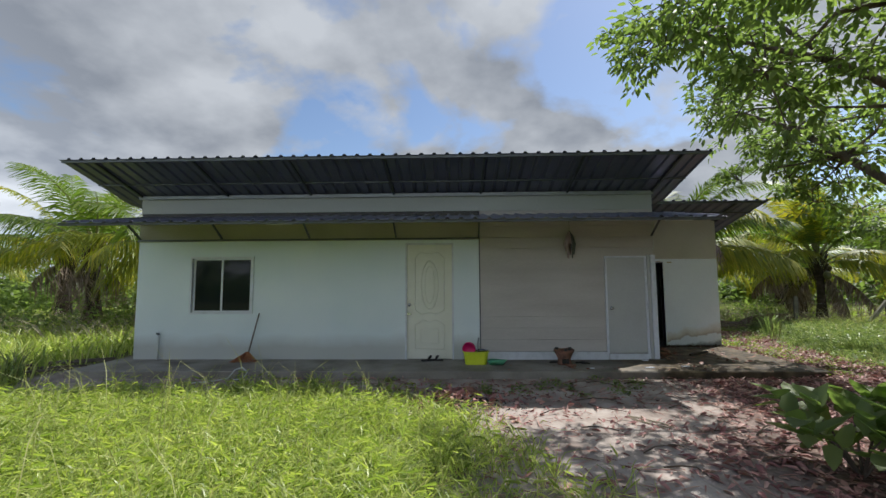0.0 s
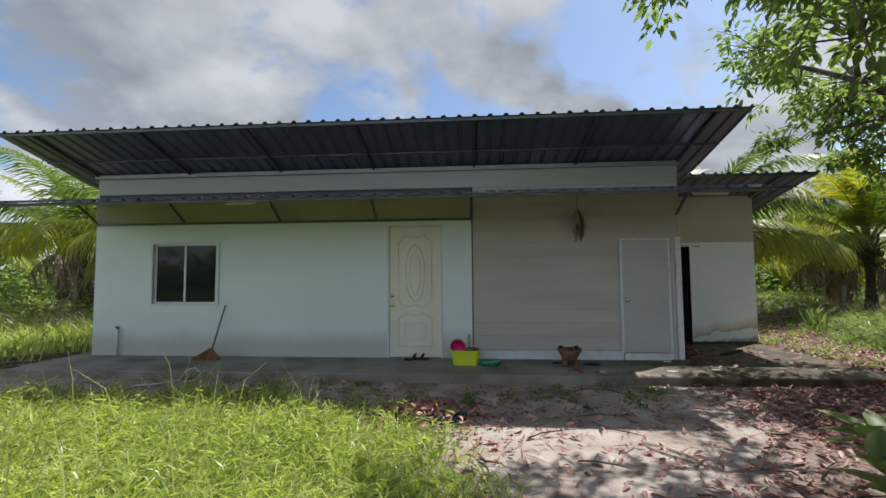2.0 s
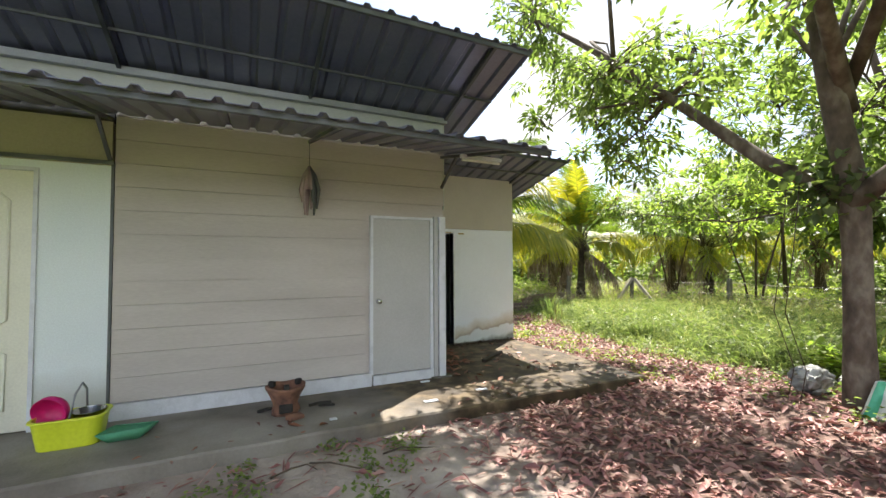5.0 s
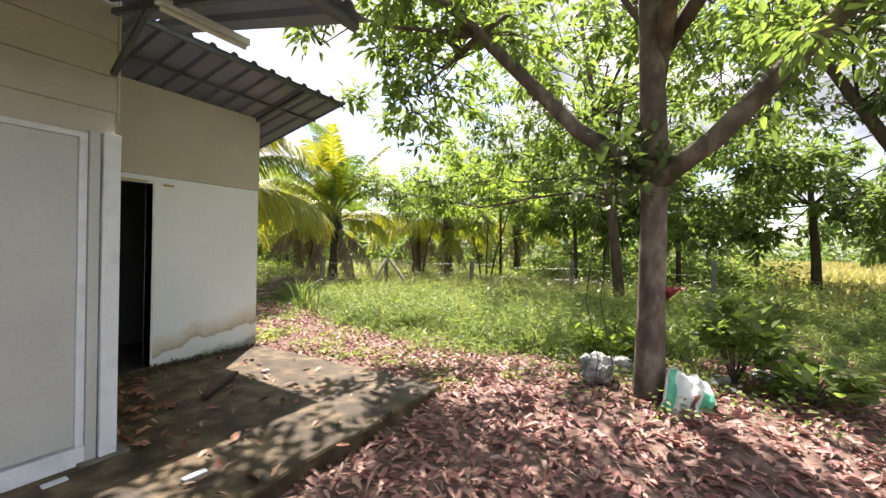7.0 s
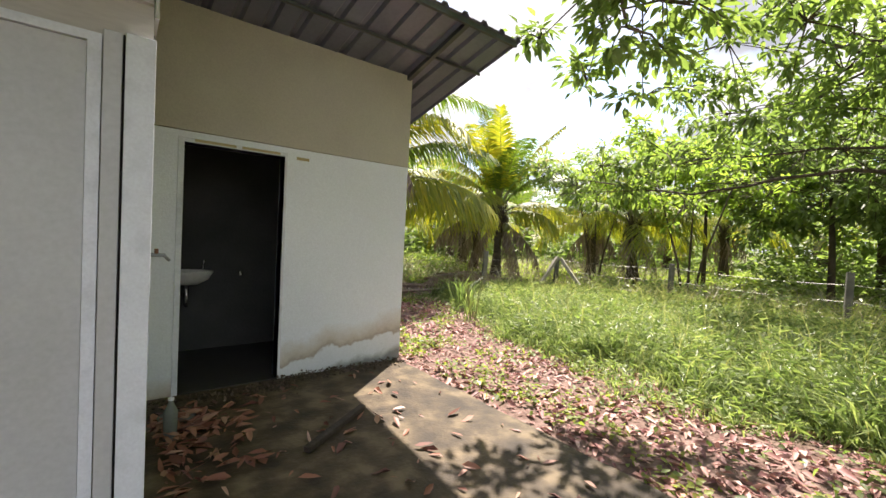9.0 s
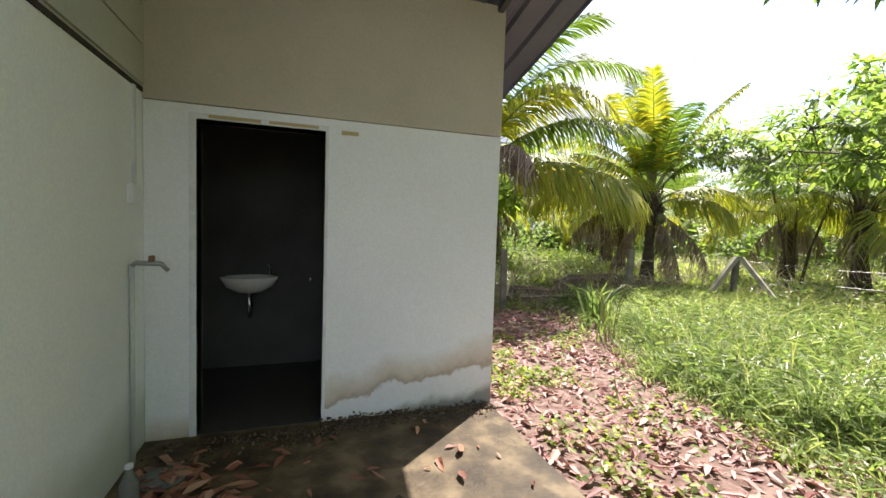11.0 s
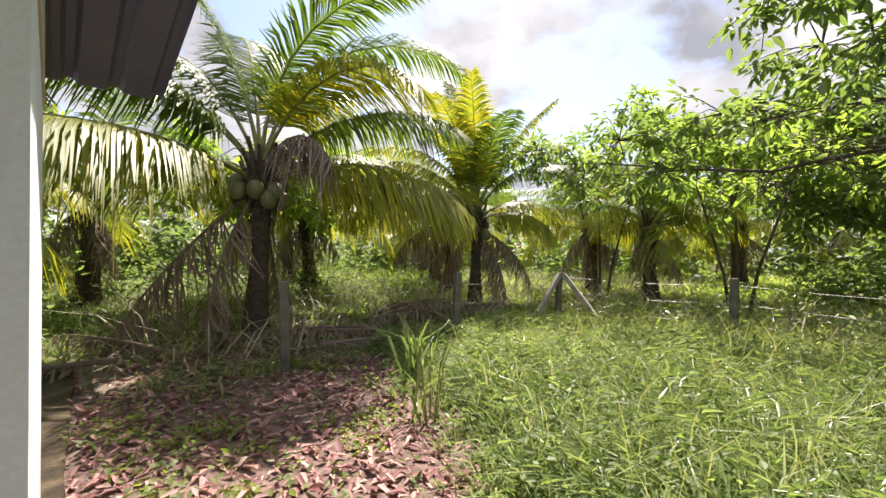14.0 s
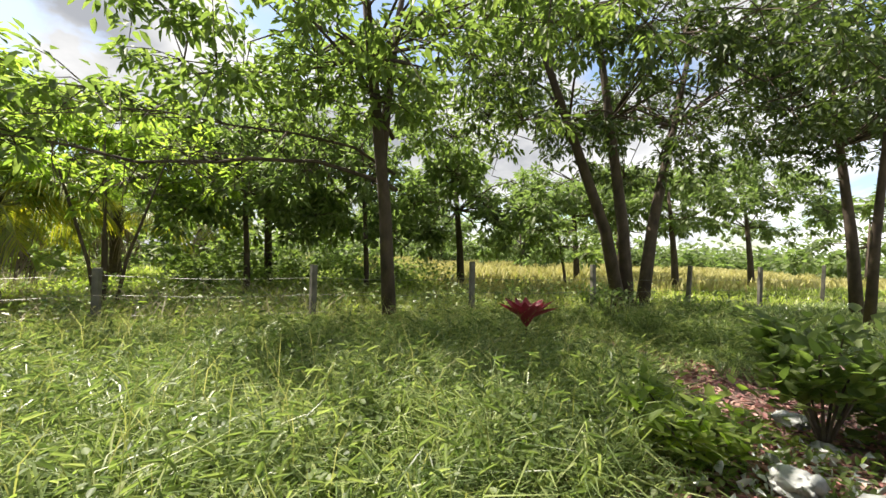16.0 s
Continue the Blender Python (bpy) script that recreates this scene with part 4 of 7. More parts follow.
def palm(seed, trunk_h, trunk_r, fronds, coconuts, label, leaflet=0.5, detail=44):
    """fronds: (turn in degrees, rise in radians, length, droop in radians, green / yellow / dead)."""
    g = np.random.default_rng(seed)
    p = thing("coconut_palm", (0, 0, 0), label, "palm tree", "coconut palms")
    bm = bmesh.new()
    k = 30
    pts, rad = [], []
    for i in range(k + 1):
        t = i / k
        pts.append((0.12 * math.sin(t * 2) * trunk_h * 0.3, 0.08 * t * trunk_h * 0.3, -0.1 + (trunk_h + 0.1) * t))
        rad.append(trunk_r * (1.45 - 0.65 * min(1, t * 2.2) + (0.09 if i % 2 else 0) + 0.22 * max(0, t - 0.75) * 3))
    tube(bm, pts, rad, 12)
    part("trunk", bm, M["palm_bark"], p)
    top = Vector(pts[-1])
    for i, (turn, rise, length, droop, kind) in enumerate(fronds):
        dead = kind == "dead"
        flat = min(1.0, max(0.0, (1.4 - rise) / 1.3))
        V, F, mid = frond(length, rise, droop, g, leaflet * (0.62 if dead else 1), int(detail * 0.6) if dead else detail, dead, g.uniform(-0.12, 0.12), 0.35 + 0.75 * flat)
        m = Matrix.Translation(top + Vector((0, 0, -0.05 - 0.3 * flat))) @ Matrix.Rotation(radians(turn), 4, "Z")
        V = V @ np.array(m.to_3x3()).T + np.array(m.translation)
        mat = {"dead": M["frond_dead"], "yellow": M["frond_yellow"], "green": M["frond"]}[kind]
        f = link_mesh("frond", np_mesh("frond", V, F), mat, p, {"dead": "dry brown hanging frond", "yellow": "yellowing frond", "green": ""}[kind])
        bm = bmesh.new()
        tube(bm, [m @ Vector(q) for q in np.vstack([[0, 0, 0], mid])[::2]], [0.04, 0.03, 0.023, 0.018, 0.014, 0.01, 0.007, 0.004][:8], 5, False)
        part("stalk", bm, M["frond_dead"] if dead else M["rachis"], f)
    for i in range(coconuts):
        a = i * 2.4
        bm = bmesh.new()
        bmesh.ops.create_icosphere(bm, subdivisions=2, radius=0.115, matrix=Matrix.Translation(top + Vector((0.3 * math.cos(a), 0.3 * math.sin(a), -0.32 - 0.12 * (i % 3)))) @ Matrix.Rotation(0.5 * math.sin(i * 3), 4, "X") @ Matrix.Diagonal((1, 1, 1.25, 1)))
        part("coconut", bm, M["coconut"], p, smooth=True)
    # stumps of old stalks and fibre round the heart of the palm
    bm = bmesh.new()
    for i in range(34):
        a = i * 2.4
        low = -0.75 + 0.02 * i
        beam(bm, top + Vector((0.12 * math.cos(a), 0.12 * math.sin(a), low)), top + Vector((0.27 * math.cos(a), 0.27 * math.sin(a), low + 0.38)), 0.055, 0.02)
    for i in range(26):
        a = i * 1.7
        r = 0.16 + 0.08 * math.sin(i * 5)
        tube(bm, [top + Vector((r * math.cos(a), r * math.sin(a), -0.3)), top + Vector((1.5 * r * math.cos(a), 1.5 * r * math.sin(a), -0.6)), top + Vector((1.4 * r * math.cos(a + 0.3), 1.4 * r * math.sin(a + 0.3), -0.95 - 0.2 * math.sin(i * 3)))], [0.012, 0.01, 0.004], 3, False)
    part("leaf_sheath", bm, M["palm_bark"], p)
    return p


def at_pose(x, y, turn=0, s=1.0):
    z = float(height(np.array([x]), np.array([y]))[0])
    return Matrix.Translation((x, y, z)) @ Matrix.Rotation(radians(turn), 4, "Z") @ Matrix.Diagonal((s, s, s, 1))


def place(ob, x, y, turn=0, s=1.0):
    z = float(height(np.array([x]), np.array([y]))[0])
    ob.matrix_basis = Matrix.Translation((x, y, z)) @ Matrix.Rotation(radians(turn), 4, "Z")
    ob.scale = (s, s, s)


def put_copy(ob, x, y, turn=0, s=1.0, label=""):
    z = float(height(np.array([x]), np.array([y]))[0])
    was = ob.scale.copy()
    c = copy_thing(ob, Matrix.Translation((x, y, z)) @ Matrix.Rotation(radians(turn), 4, "Z"))
    c.scale = (s, s, s)
    if label:
        tagged(c, label)
    return c


def palms():
    g = np.random.default_rng(3)
    big_fronds = [(-12, 1.28, 4.2, 1.75, "green"), (-45, 1.45, 3.6, 1.5, "green"), (160, 1.4, 3.6, 0.7, "green"), (80, 1.3, 3.8, 1.0, "green"), (150, 0.95, 3.5, 1.1, "green"), (186, 0.85, 3.3, 1.3, "green"),
                  (164, 0.42, 3.7, 0.75, "green"), (205, 0.3, 3.4, 0.8, "yellow"), (-20, 0.8, 3.4, 1.25, "green"), (-58, 1.1, 3.2, 1.9, "yellow"), (-8, 0.32, 3.7, 0.95, "yellow"), (20, 0.55, 3.5, 1.1, "yellow"), (-32, 0.35, 3.2, 1.1, "yellow"),
                  (50, 0.7, 3.6, 1.2, "green"), (100, 0.45, 3.3, 1.1, "yellow"), (130, 1.15, 3.6, 1.2, "green"), (30, 1.1, 3.8, 1.4, "green"), (-80, 0.75, 1.9, 1.9, "dead"),
                  (172, -0.75, 2.9, 0.35, "dead"), (195, -1.0, 2.2, 0.4, "dead"), (60, -0.9, 2.0, 0.6, "dead")]
    big = palm(3, 2.5, 0.135, big_fronds, 11, "coconut palm with dark trunk, green coconuts and brown hanging fronds", 0.9, 130)
    place(big, 8.3, 13.95, 0)
    yel_fronds = [(138, 1.2, 3.2, 0.5, "yellow"), (-48, 1.18, 3.1, 0.5, "yellow"), (100, 1.42, 3.3, 0.3, "yellow"), (60, 1.45, 3.0, 0.4, "yellow"), (-135, 1.4, 3.0, 0.6, "yellow"), (-35, 1.25, 3.0, 1.4, "yellow"), (-50, 1.05, 2.9, 1.7, "green"), (135, 1.15, 3.2, 1.5, "yellow"), (150, 0.95, 3.2, 1.5, "yellow"), (190, 1.3, 3.0, 1.1, "yellow"), (-110, 1.3, 2.8, 1.3, "green"),
                  (128, 0.45, 3.1, 1.1, "yellow"), (165, 0.5, 3.1, 1.2, "yellow"), (-40, 0.45, 1.9, 1.4, "yellow"), (-15, 0.6, 2.7, 1.4, "yellow"), (210, 0.6, 2.8, 1.4, "yellow"), (40, 1.2, 3.0, 1.2, "green"), (85, 0.8, 3.0, 1.2, "yellow"), (100, 1.35, 3.2, 0.9, "green"),
                  (-48, -0.5, 2.0, 0.8, "dead"), (-70, -0.9, 1.8, 0.6, "dead"), (140, 0.1, 2.3, 1.3, "dead"), (-20, -1.1, 1.9, 0.3, "dead"), (160, -0.8, 1.8, 0.6, "dead")]
    yel = palm(8, 2.15, 0.13, yel_fronds, 4, "young coconut palm with yellowing fronds and dead brown ones", 0.68, 100)
    place(yel, 13.1, 14.4, 0)
    far = palm(12, 2.2, 0.17, ring_of_fronds(g, 16, 2.8, 0.42, 6), 0, "coconut palm with yellow and brown lower fronds", 0.75, 50)
    place(far, 10.9, 18.3, 60)
    for x, y, a, s in ((17.6, 14.1, 10, 0.95), (16.6, 12.0, 80, 0.9), (16.2, 19.5, 150, 1.1), (22.5, 17, 200, 1.1), (24, 12, 20, 1.0), (27, 15.5, 75, 1.15), (6.5, 19.5, 300, 1.15), (2.5, 21.5, 30, 1.2), (12.5, 24, 90, 1.2), (19.5, 24.5, 190, 1.2),
                       (-8.0, 12.6, 40, 1.15), (-6.7, 14.6, 130, 1.2), (-11.0, 13.5, 210, 1.25), (-14.5, 16, 310, 1.3), (-9.5, 20, 20, 1.3), (30, 20, 10, 1.2), (26, 25, 100, 1.3), (4.5, 14.9, 222, 0.9), (31, 10, 55, 1.2), (-19, 15, 80, 1.2), (14.5, 16.9, 260, 0.8)):
        put_copy(far, x, y, a, s)


palms()


def foliage(tips, g, per, size, spread, n_clump, mat_leaf, hang=0.35):
    """Leaf clusters round the tips, with twigs. Returns leaf arrays and twig segments."""
    Ps, Ds, Ls, tw = [], [], [], []
    for tip, r in tips:
        tip = np.array(tip)
        m = max(4, int(n_clump * min(1.0, (r / 0.8) ** 2)))
        C = tip + rand_dir(m, g, 0.7) * (g.random((m, 1)) ** 0.45) * r
        for c in C:
            tw.append((tip, c))
        k = m * per
        c = np.repeat(C, per, 0)
        out = rand_dir(k, g, 0.6)
        back = c + (tip - c) * g.random((k, 1)) * 0.35
        Ps.append(back + out * g.random((k, 1)) * spread)
        d = out + (c - tip) / max(r, 0.1) * 0.5
        d[:, 2] -= hang
        Ds.append(d)
    P, D = np.concatenate(Ps), np.concatenate(Ds)
    n = len(P)
    U = rand_dir(n, g) * 0.5 + np.array([0, 0, 1.0])
    Ln = size * g.uniform(0.7, 1.25, n)
    return leaves(P, D, U, Ln, Ln * 0.42), tw


def tree(name, limbs, tips, g, leaf, bark, per, size, spread, n_clump, label, category="tree", at=(0, 0, 0), twigs=True, group=""):
    """limbs: (points, radii); the first is the trunk."""
    t = thing(name, at, label, category, group)
    for k, (pts, rad) in enumerate(limbs):
        part("trunk" if k == 0 else "limb", tube(bmesh.new(), pts, rad, 12 if k == 0 else 8), bark, t, smooth=True)
    (V, F), tw = foliage(tips, g, per, size, spread, n_clump, leaf)
    me = np_mesh("crown", V - np.array(ORIGIN[t]), F)
    link_mesh("crown", me, leaf, t, "loose crown of many small leaves")
    if twigs:
        bm = bmesh.new()
        for a, b in tw:
            a, b = Vector(a), Vector(b)
            m = (a + b) / 2 + Vector((0, 0, 0.06))
            tube(bm, [a, m, b], [0.012, 0.008, 0.004], 3, False)
        part("twig", bm, bark, t, "", "stuff")
    return t


def branch_out(start, ends, g, r0, wobble=0.1):
    """Curved limbs from start to each end."""
    res = []
    for e in ends:
        s, e = np.array(start, float), np.array(e, float)
        L = np.linalg.norm(e - s)
        pts = [s + (e - s) * t + g.normal(0, wobble * L * 0.12, 3) * (0 < t < 1) + np.array([0, 0, 0.12 * L * math.sin(math.pi * t)]) for t in (0, 0.33, 0.66, 1)]
        res.append((pts, [r0, r0 * 0.7, r0 * 0.45, r0 * 0.18]))
    return res


def big_tree():
    g = np.random.default_rng(21)
    tx, ty = 7.03, 4.87
    trunk = ([(tx + 0.02, ty, -0.1), (tx, ty, 0.12), (tx + 0.02, ty, 0.9), (tx + 0.04, ty, 1.5), (tx + 0.03, ty, 1.95), (tx - 0.24, ty + 0.04, 3.0), (tx - 0.5, ty + 0.08, 4.2), (tx - 0.7, ty + 0.1, 5.4)], [0.165, 0.125, 0.103, 0.1, 0.112, 0.085, 0.068, 0.035])
    limbs = [trunk]
    left = ([(tx, ty + 0.05, 1.98), (tx - 0.06, ty + 0.6, 2.38), (tx - 0.3, ty + 1.45, 3.3), (tx - 0.5, ty + 2.05, 3.95), (tx - 1.3, ty + 2.6, 4.6)], [0.085, 0.07, 0.055, 0.045, 0.02])
    right = ([(tx, ty, 1.9), (tx - 0.08, ty - 0.4, 2.2), (tx - 0.18, ty - 1.0, 2.85), (tx - 0.35, ty - 1.8, 3.8), (tx - 0.5, ty - 2.6, 4.5)], [0.09, 0.08, 0.07, 0.05, 0.02])
    west = ([(tx, ty, 2.7), (tx - 0.8, ty - 0.15, 3.4), (tx - 1.9, ty - 0.2, 3.9), (tx - 3.0, ty - 0.1, 4.25)], [0.07, 0.055, 0.04, 0.02])
    sw = ([(tx, ty, 2.9), (tx - 1.0, ty - 0.7, 3.5), (tx - 2.2, ty - 1.2, 3.9), (tx - 3.2, ty - 1.3, 4.1)], [0.06, 0.05, 0.035, 0.02])
    limbs += [left, right, west, sw]
    tips = []
    for (pts, _), idx in ((left, (2, 3, 4)), (right, (2, 3, 4)), (west, (1, 2, 3)), (sw, (1, 2, 3))):
        for i in idx:
            tips.append((pts[i], 0.75))
    ends = [(tx - 3.5, ty + 0.4, 4.6), (tx - 3.6, ty - 0.9, 4.3), (tx - 3.75, ty - 0.3, 4.1), (tx - 2.6, ty + 0.6, 4.9), (tx - 3.3, ty - 1.8, 4.1), (tx - 2.4, ty - 2.1, 4.4), (tx - 1.4, ty + 1.2, 5.0), (tx - 1.2, ty - 2.6, 4.5), (tx - 1.5, ty + 0.1, 5.5), (tx + 1.2, ty + 0.6, 4.7), (tx + 1.2, ty - 1.2, 4.6), (tx + 0.6, ty + 1.7, 4.2), (tx + 0.4, ty - 2.3, 4.9), (tx + 0.2, ty, 6.0), (tx - 3.1, ty - 0.8, 3.45), (tx - 2.2, ty + 0.1, 3.5), (tx - 2.0, ty - 1.6, 3.4), (tx + 0.2, ty + 2.3, 3.5), (tx - 0.9, ty + 1.9, 3.6), (tx + 0.9, ty + 3.2, 4.3), (tx - 0.3, ty + 3.4, 4.6), (tx + 2.0, ty + 2.2, 4.4), (tx + 2.2, ty + 0.4, 4.6), (tx - 1.2, ty + 2.9, 4.9)]
    starts = [west[0][3], sw[0][3], west[0][3], west[0][2], sw[0][3], sw[0][2], left[0][3], right[0][3], trunk[0][6], trunk[0][5], trunk[0][5], left[0][2], right[0][3], trunk[0][6], sw[0][2], west[0][1], sw[0][1], left[0][2], left[0][2], left[0][3], left[0][4], left[0][3], trunk[0][5], left[0][4]]
    for s, e in zip(starts, ends):
        limbs += branch_out(s, [e], g, 0.032, 1.0)
        tips.append((e, 0.85))
    # drooping outer sprays towards the wash room, placed to fit the camera's view
    for e, r in (((6.2, 7.8, 3.3), 0.45), ((6.83, 7.5, 3.3), 0.55), ((7.0, 7.24, 2.8), 0.45), ((7.35, 7.2, 3.1), 0.55), ((7.84, 8.1, 2.9), 0.4), ((8.25, 7.75, 2.75), 0.4), ((7.35, 8.3, 3.2), 0.35), ((8.1, 7.9, 3.2), 0.45)):
        limbs += branch_out(left[0][2] if e[1] > 6.5 else west[0][2], [e], g, 0.022, 1.0)
        tips.append((e, r))
    t = tree("shade_tree", limbs, tips, g, M["leaf"], M["bark"], 26, 0.115, 0.18, 17, "grey-brown tree with a leafy spreading crown beside the slab", at=(tx, ty, 0))
    for k, (dx, dy) in enumerate(((-0.35, 0.28), (-0.28, 0.4))):
        pts = [(tx + dx * 0.6, ty + dy, 2.1), (tx + dx, ty + dy, 1.5), (tx + dx - 0.06, ty + dy + 0.05, 0.95), (tx + dx + 0.05, ty + dy - 0.04, 0.45), (tx + dx, ty + dy, 0.12)]
        part("vine", tube(bmesh.new(), pts, [0.005, 0.004, 0.004, 0.004, 0.003], 5), M["bark_far"], t, smooth=True)
    # climber on the fork
    n = 260
    P = np.array([tx - 0.06, ty + 0.16, 2.08]) + g.normal(0, 1, (n, 3)) * np.array([0.11, 0.15, 0.17])
    D = rand_dir(n, g) + np.array([0, 0, -0.4])
    V, F = leaves(P, D, np.tile([0, 0, 1.0], (n, 1)), g.uniform(0.06, 0.13, n), g.uniform(0.05, 0.1, n))
    link_mesh("climber", np_mesh("climber", V - np.array([tx, ty, 0]), F), M["leaf_shaded"], t, "dark creeper in the fork of the trunk", "stuff")


big_tree()


def side_trees():
    g = np.random.default_rng(33)

    def make(x, y, stems, hgt, crown_r, crown_z, leaf, n, label, per=22, size=0.16, r=0.12, low=0.0, clump=13, extra=(), extra_tips=()):
        limbs, tips = [], []
        z0 = float(height(np.array([x]), np.array([y]))[0])
        for (lx, ly, hh) in stems:
            pts = [(x + 0.12 * lx, y + 0.12 * ly, z0 - 0.1), (x + lx * 0.3, y + ly * 0.3, z0 + hh * 0.3), (x + lx * 0.65, y + ly * 0.65, z0 + hh * 0.65), (x + lx, y + ly, z0 + hh)]
            limbs.append((pts, [r * 1.25, r, r * 0.75, r * 0.35]))
        for i in range(n):
            a, q = i * 2.4, math.sqrt((i + 0.5) / n)
            e = (x + crown_r * q * math.cos(a), y + crown_r * q * math.sin(a), z0 + crown_z + g.uniform(-0.28 - low, 0.3) * crown_r * (1.15 - 0.5 * q))
            st = min((l[0][k] for l in limbs[:len(stems)] for k in (2, 3)), key=lambda p: (p[0] - e[0]) ** 2 + (p[1] - e[1]) ** 2 + 2 * (p[2] - e[2]) ** 2)
            limbs += branch_out(st, [e], g, r * 0.25, 1.0)
            tips.append((e, crown_r * 0.3))
        limbs += list(extra)
        tips += list(extra_tips)
        return tree("tree", limbs, tips, g, leaf, M["bark_far"], per, size, 0.2, clump, label, at=(x, y, z0))

    def twiggy(points, count, spread, hang):
        """Thin bare side twigs that leave a branch along its length."""
        out = []
        P = [np.array(p, float) for p in points]
        for i in range(count):
            u = (i + g.random()) / count * (len(P) - 1)
            k = min(int(u), len(P) - 2)
            p = P[k] + (P[k + 1] - P[k]) * (u - k)
            d = (P[k + 1] - P[k]) / np.linalg.norm(P[k + 1] - P[k]) * g.uniform(0.2, 1.0) + g.normal(0, 0.7, 3) * np.array([1, 1, 0.6]) + np.array([0, 0, hang])
            L = spread * g.uniform(0.35, 1.1)
            q = p + d * L * 0.5 + g.normal(0, 0.06, 3)
            e = p + d * L + g.normal(0, 0.1, 3)
            out.append(([p, q, e], [0.009, 0.006, 0.002]))
            for _ in range(2):
                out.append(([q, q + (e - q) * 0.5 + g.normal(0, 0.12, 3), e + g.normal(0, 0.25, 3)], [0.005, 0.004, 0.002]))
        return out

    low_branch = ([(12.87, 5.65, 2.3), (12.9, 6.0, 2.44), (12.97, 6.45, 2.55), (12.9, 6.9, 2.62), (12.94, 7.25, 2.59), (12.84, 7.8, 2.54), (12.93, 8.2, 2.46), (12.9, 8.6, 2.42), (12.97, 9.1, 2.36), (12.9, 9.6, 2.45), (12.84, 10.1, 2.5), (12.9, 10.5, 2.62), (12.86, 11.2, 2.76), (12.97, 11.9, 2.87), (12.9, 12.7, 2.98)], [0.046, 0.038, 0.033, 0.031, 0.028, 0.027, 0.025, 0.022, 0.021, 0.018, 0.016, 0.014, 0.011, 0.008, 0.005])
    pale_branch = [(12.87, 5.7, 2.55), (12.7, 6.4, 2.85), (12.75, 7.2, 2.95), (12.6, 8.0, 2.9), (12.7, 8.8, 2.98), (12.6, 9.6, 2.9)]
    twigs = twiggy(low_branch[0][2:], 46, 0.8, -0.25) + twiggy(pale_branch, 20, 0.6, -0.1) + [(pale_branch, [0.03, 0.022, 0.018, 0.014, 0.01, 0.005])]
    make(12.87, 5.6, [(-0.7, 1.0, 6.2)], 5, 3.2, 5.0, M["leaf"], 34, r=0.095, label="two-stemmed tree by the wire fence with a long low branch", low=0.3, extra=twigs + [low_branch, ([(12.68, 5.98, 2.5), (12.72, 5.9, 3.6), (12.8, 5.75, 5.0), (12.9, 5.5, 6.3)], [0.075, 0.065, 0.05, 0.025]), ([(12.85, 5.75, 3.1), (12.5, 6.4, 3.9), (12.1, 7.4, 4.5)], [0.04, 0.03, 0.015])], extra_tips=[((12.9, 11.6, 2.7), 0.5), ((12.8, 10.2, 2.5), 0.35), ((12.9, 11.0, 3.1), 0.9), ((12.9, 9.6, 3.2), 0.8), ((12.9, 12.6, 3.2), 0.8), ((12.7, 8.2, 3.6), 0.9), ((12.5, 7.0, 4.0), 0.9), ((12.3, 9.0, 4.2), 0.8)])
    # these two crowns take the darkened leaf for their backlit look
    make(13.3, -0.2, [(-0.3, 3.4, 6.0), (-0.3, 1.7, 6.4), (0.3, -2.2, 7.0)], 5, 4.0, 5.7, M["leaf_shaded"], 56, "cluster of slender dark tree stems at the field fence", low=0.3, r=0.125)
    make(11.6, -6.2, [(0.4, 1.0, 6.5)], 5, 3.0, 5.4, M["leaf_shaded"], 34, "slender tree beside the open field", low=0.3)
    make(10.6, -3.6, [(-0.6, 0.6, 6.0)], 5, 2.3, 5.8, M["leaf_dark"], 18, "thin tree with high dark foliage", r=0.08)
    make(18.6, 4.6, [(0.3, 0.3, 5.0)], 4, 3.0, 4.2, M["leaf_dark"], 38, "dense dark tree behind the fence", low=0.7, size=0.2, clump=11, r=0.07)
    make(18.4, 7.8, [(0.3, 0.3, 4.2)], 4, 2.5, 3.8, M["leaf_dark"], 34, "dense dark tree behind the fence", low=0.7, size=0.2, clump=11, r=0.07)
    make(15.4, 10.0, [(0.8, 0.3, 3.2), (-0.7, 0.6, 2.9), (0.1, -0.9, 3.1)], 3, 2.1, 3.1, M["leaf_lime"], 17, "small bushy tree with bright young leaves", low=0.35, size=0.15, r=0.028, clump=10)
    make(15.9, 12.9, [(0.7, 0.5, 3.5), (-0.6, 0.4, 3.2), (0.3, -0.8, 3.3)], 3, 2.0, 3.5, M["leaf_lime"], 16, "small bushy tree with bright young leaves", low=0.35, size=0.15, r=0.028, clump=10)
    make(20.5, -5.2, [(0.3, 0.3, 4.6)], 4, 2.6, 4.0, M["leaf_dark"], 22, "leafy tree standing in the open field", low=0.4, size=0.24, clump=11)
    make(17.6, -7.6, [(0.3, 0.3, 4.2)], 4, 2.4, 4.2, M["leaf_dark"], 22, "leafy tree standing in the open field", low=0.35, size=0.22, clump=11)
    make(23.0, -10.5, [(0.3, 0.3, 4.2)], 4, 3.2, 4.4, M["leaf_dark"], 22, "leafy tree standing in the open field", low=0.45, size=0.28, clump=11)
    make(17.8, -13.0, [(0.3, 0.3, 4.2)], 4, 3.0, 4.2, M["leaf_dark"], 22, "leafy tree standing in the open field", low=0.4, size=0.24, clump=11)
    make(19.2, 11.0, [(0.2, 0.2, 4.2)], 3, 2.6, 4.4, M["leaf_lime"], 26, "bushy tree with bright young leaves", low=0.45, size=0.22, r=0.06, clump=9)
    make(21.5, 7.2, [(0.3, 0.3, 4.6)], 4, 3.4, 4.2, M["leaf"], 28, "broad dark green tree", low=0.6, size=0.26, clump=11)
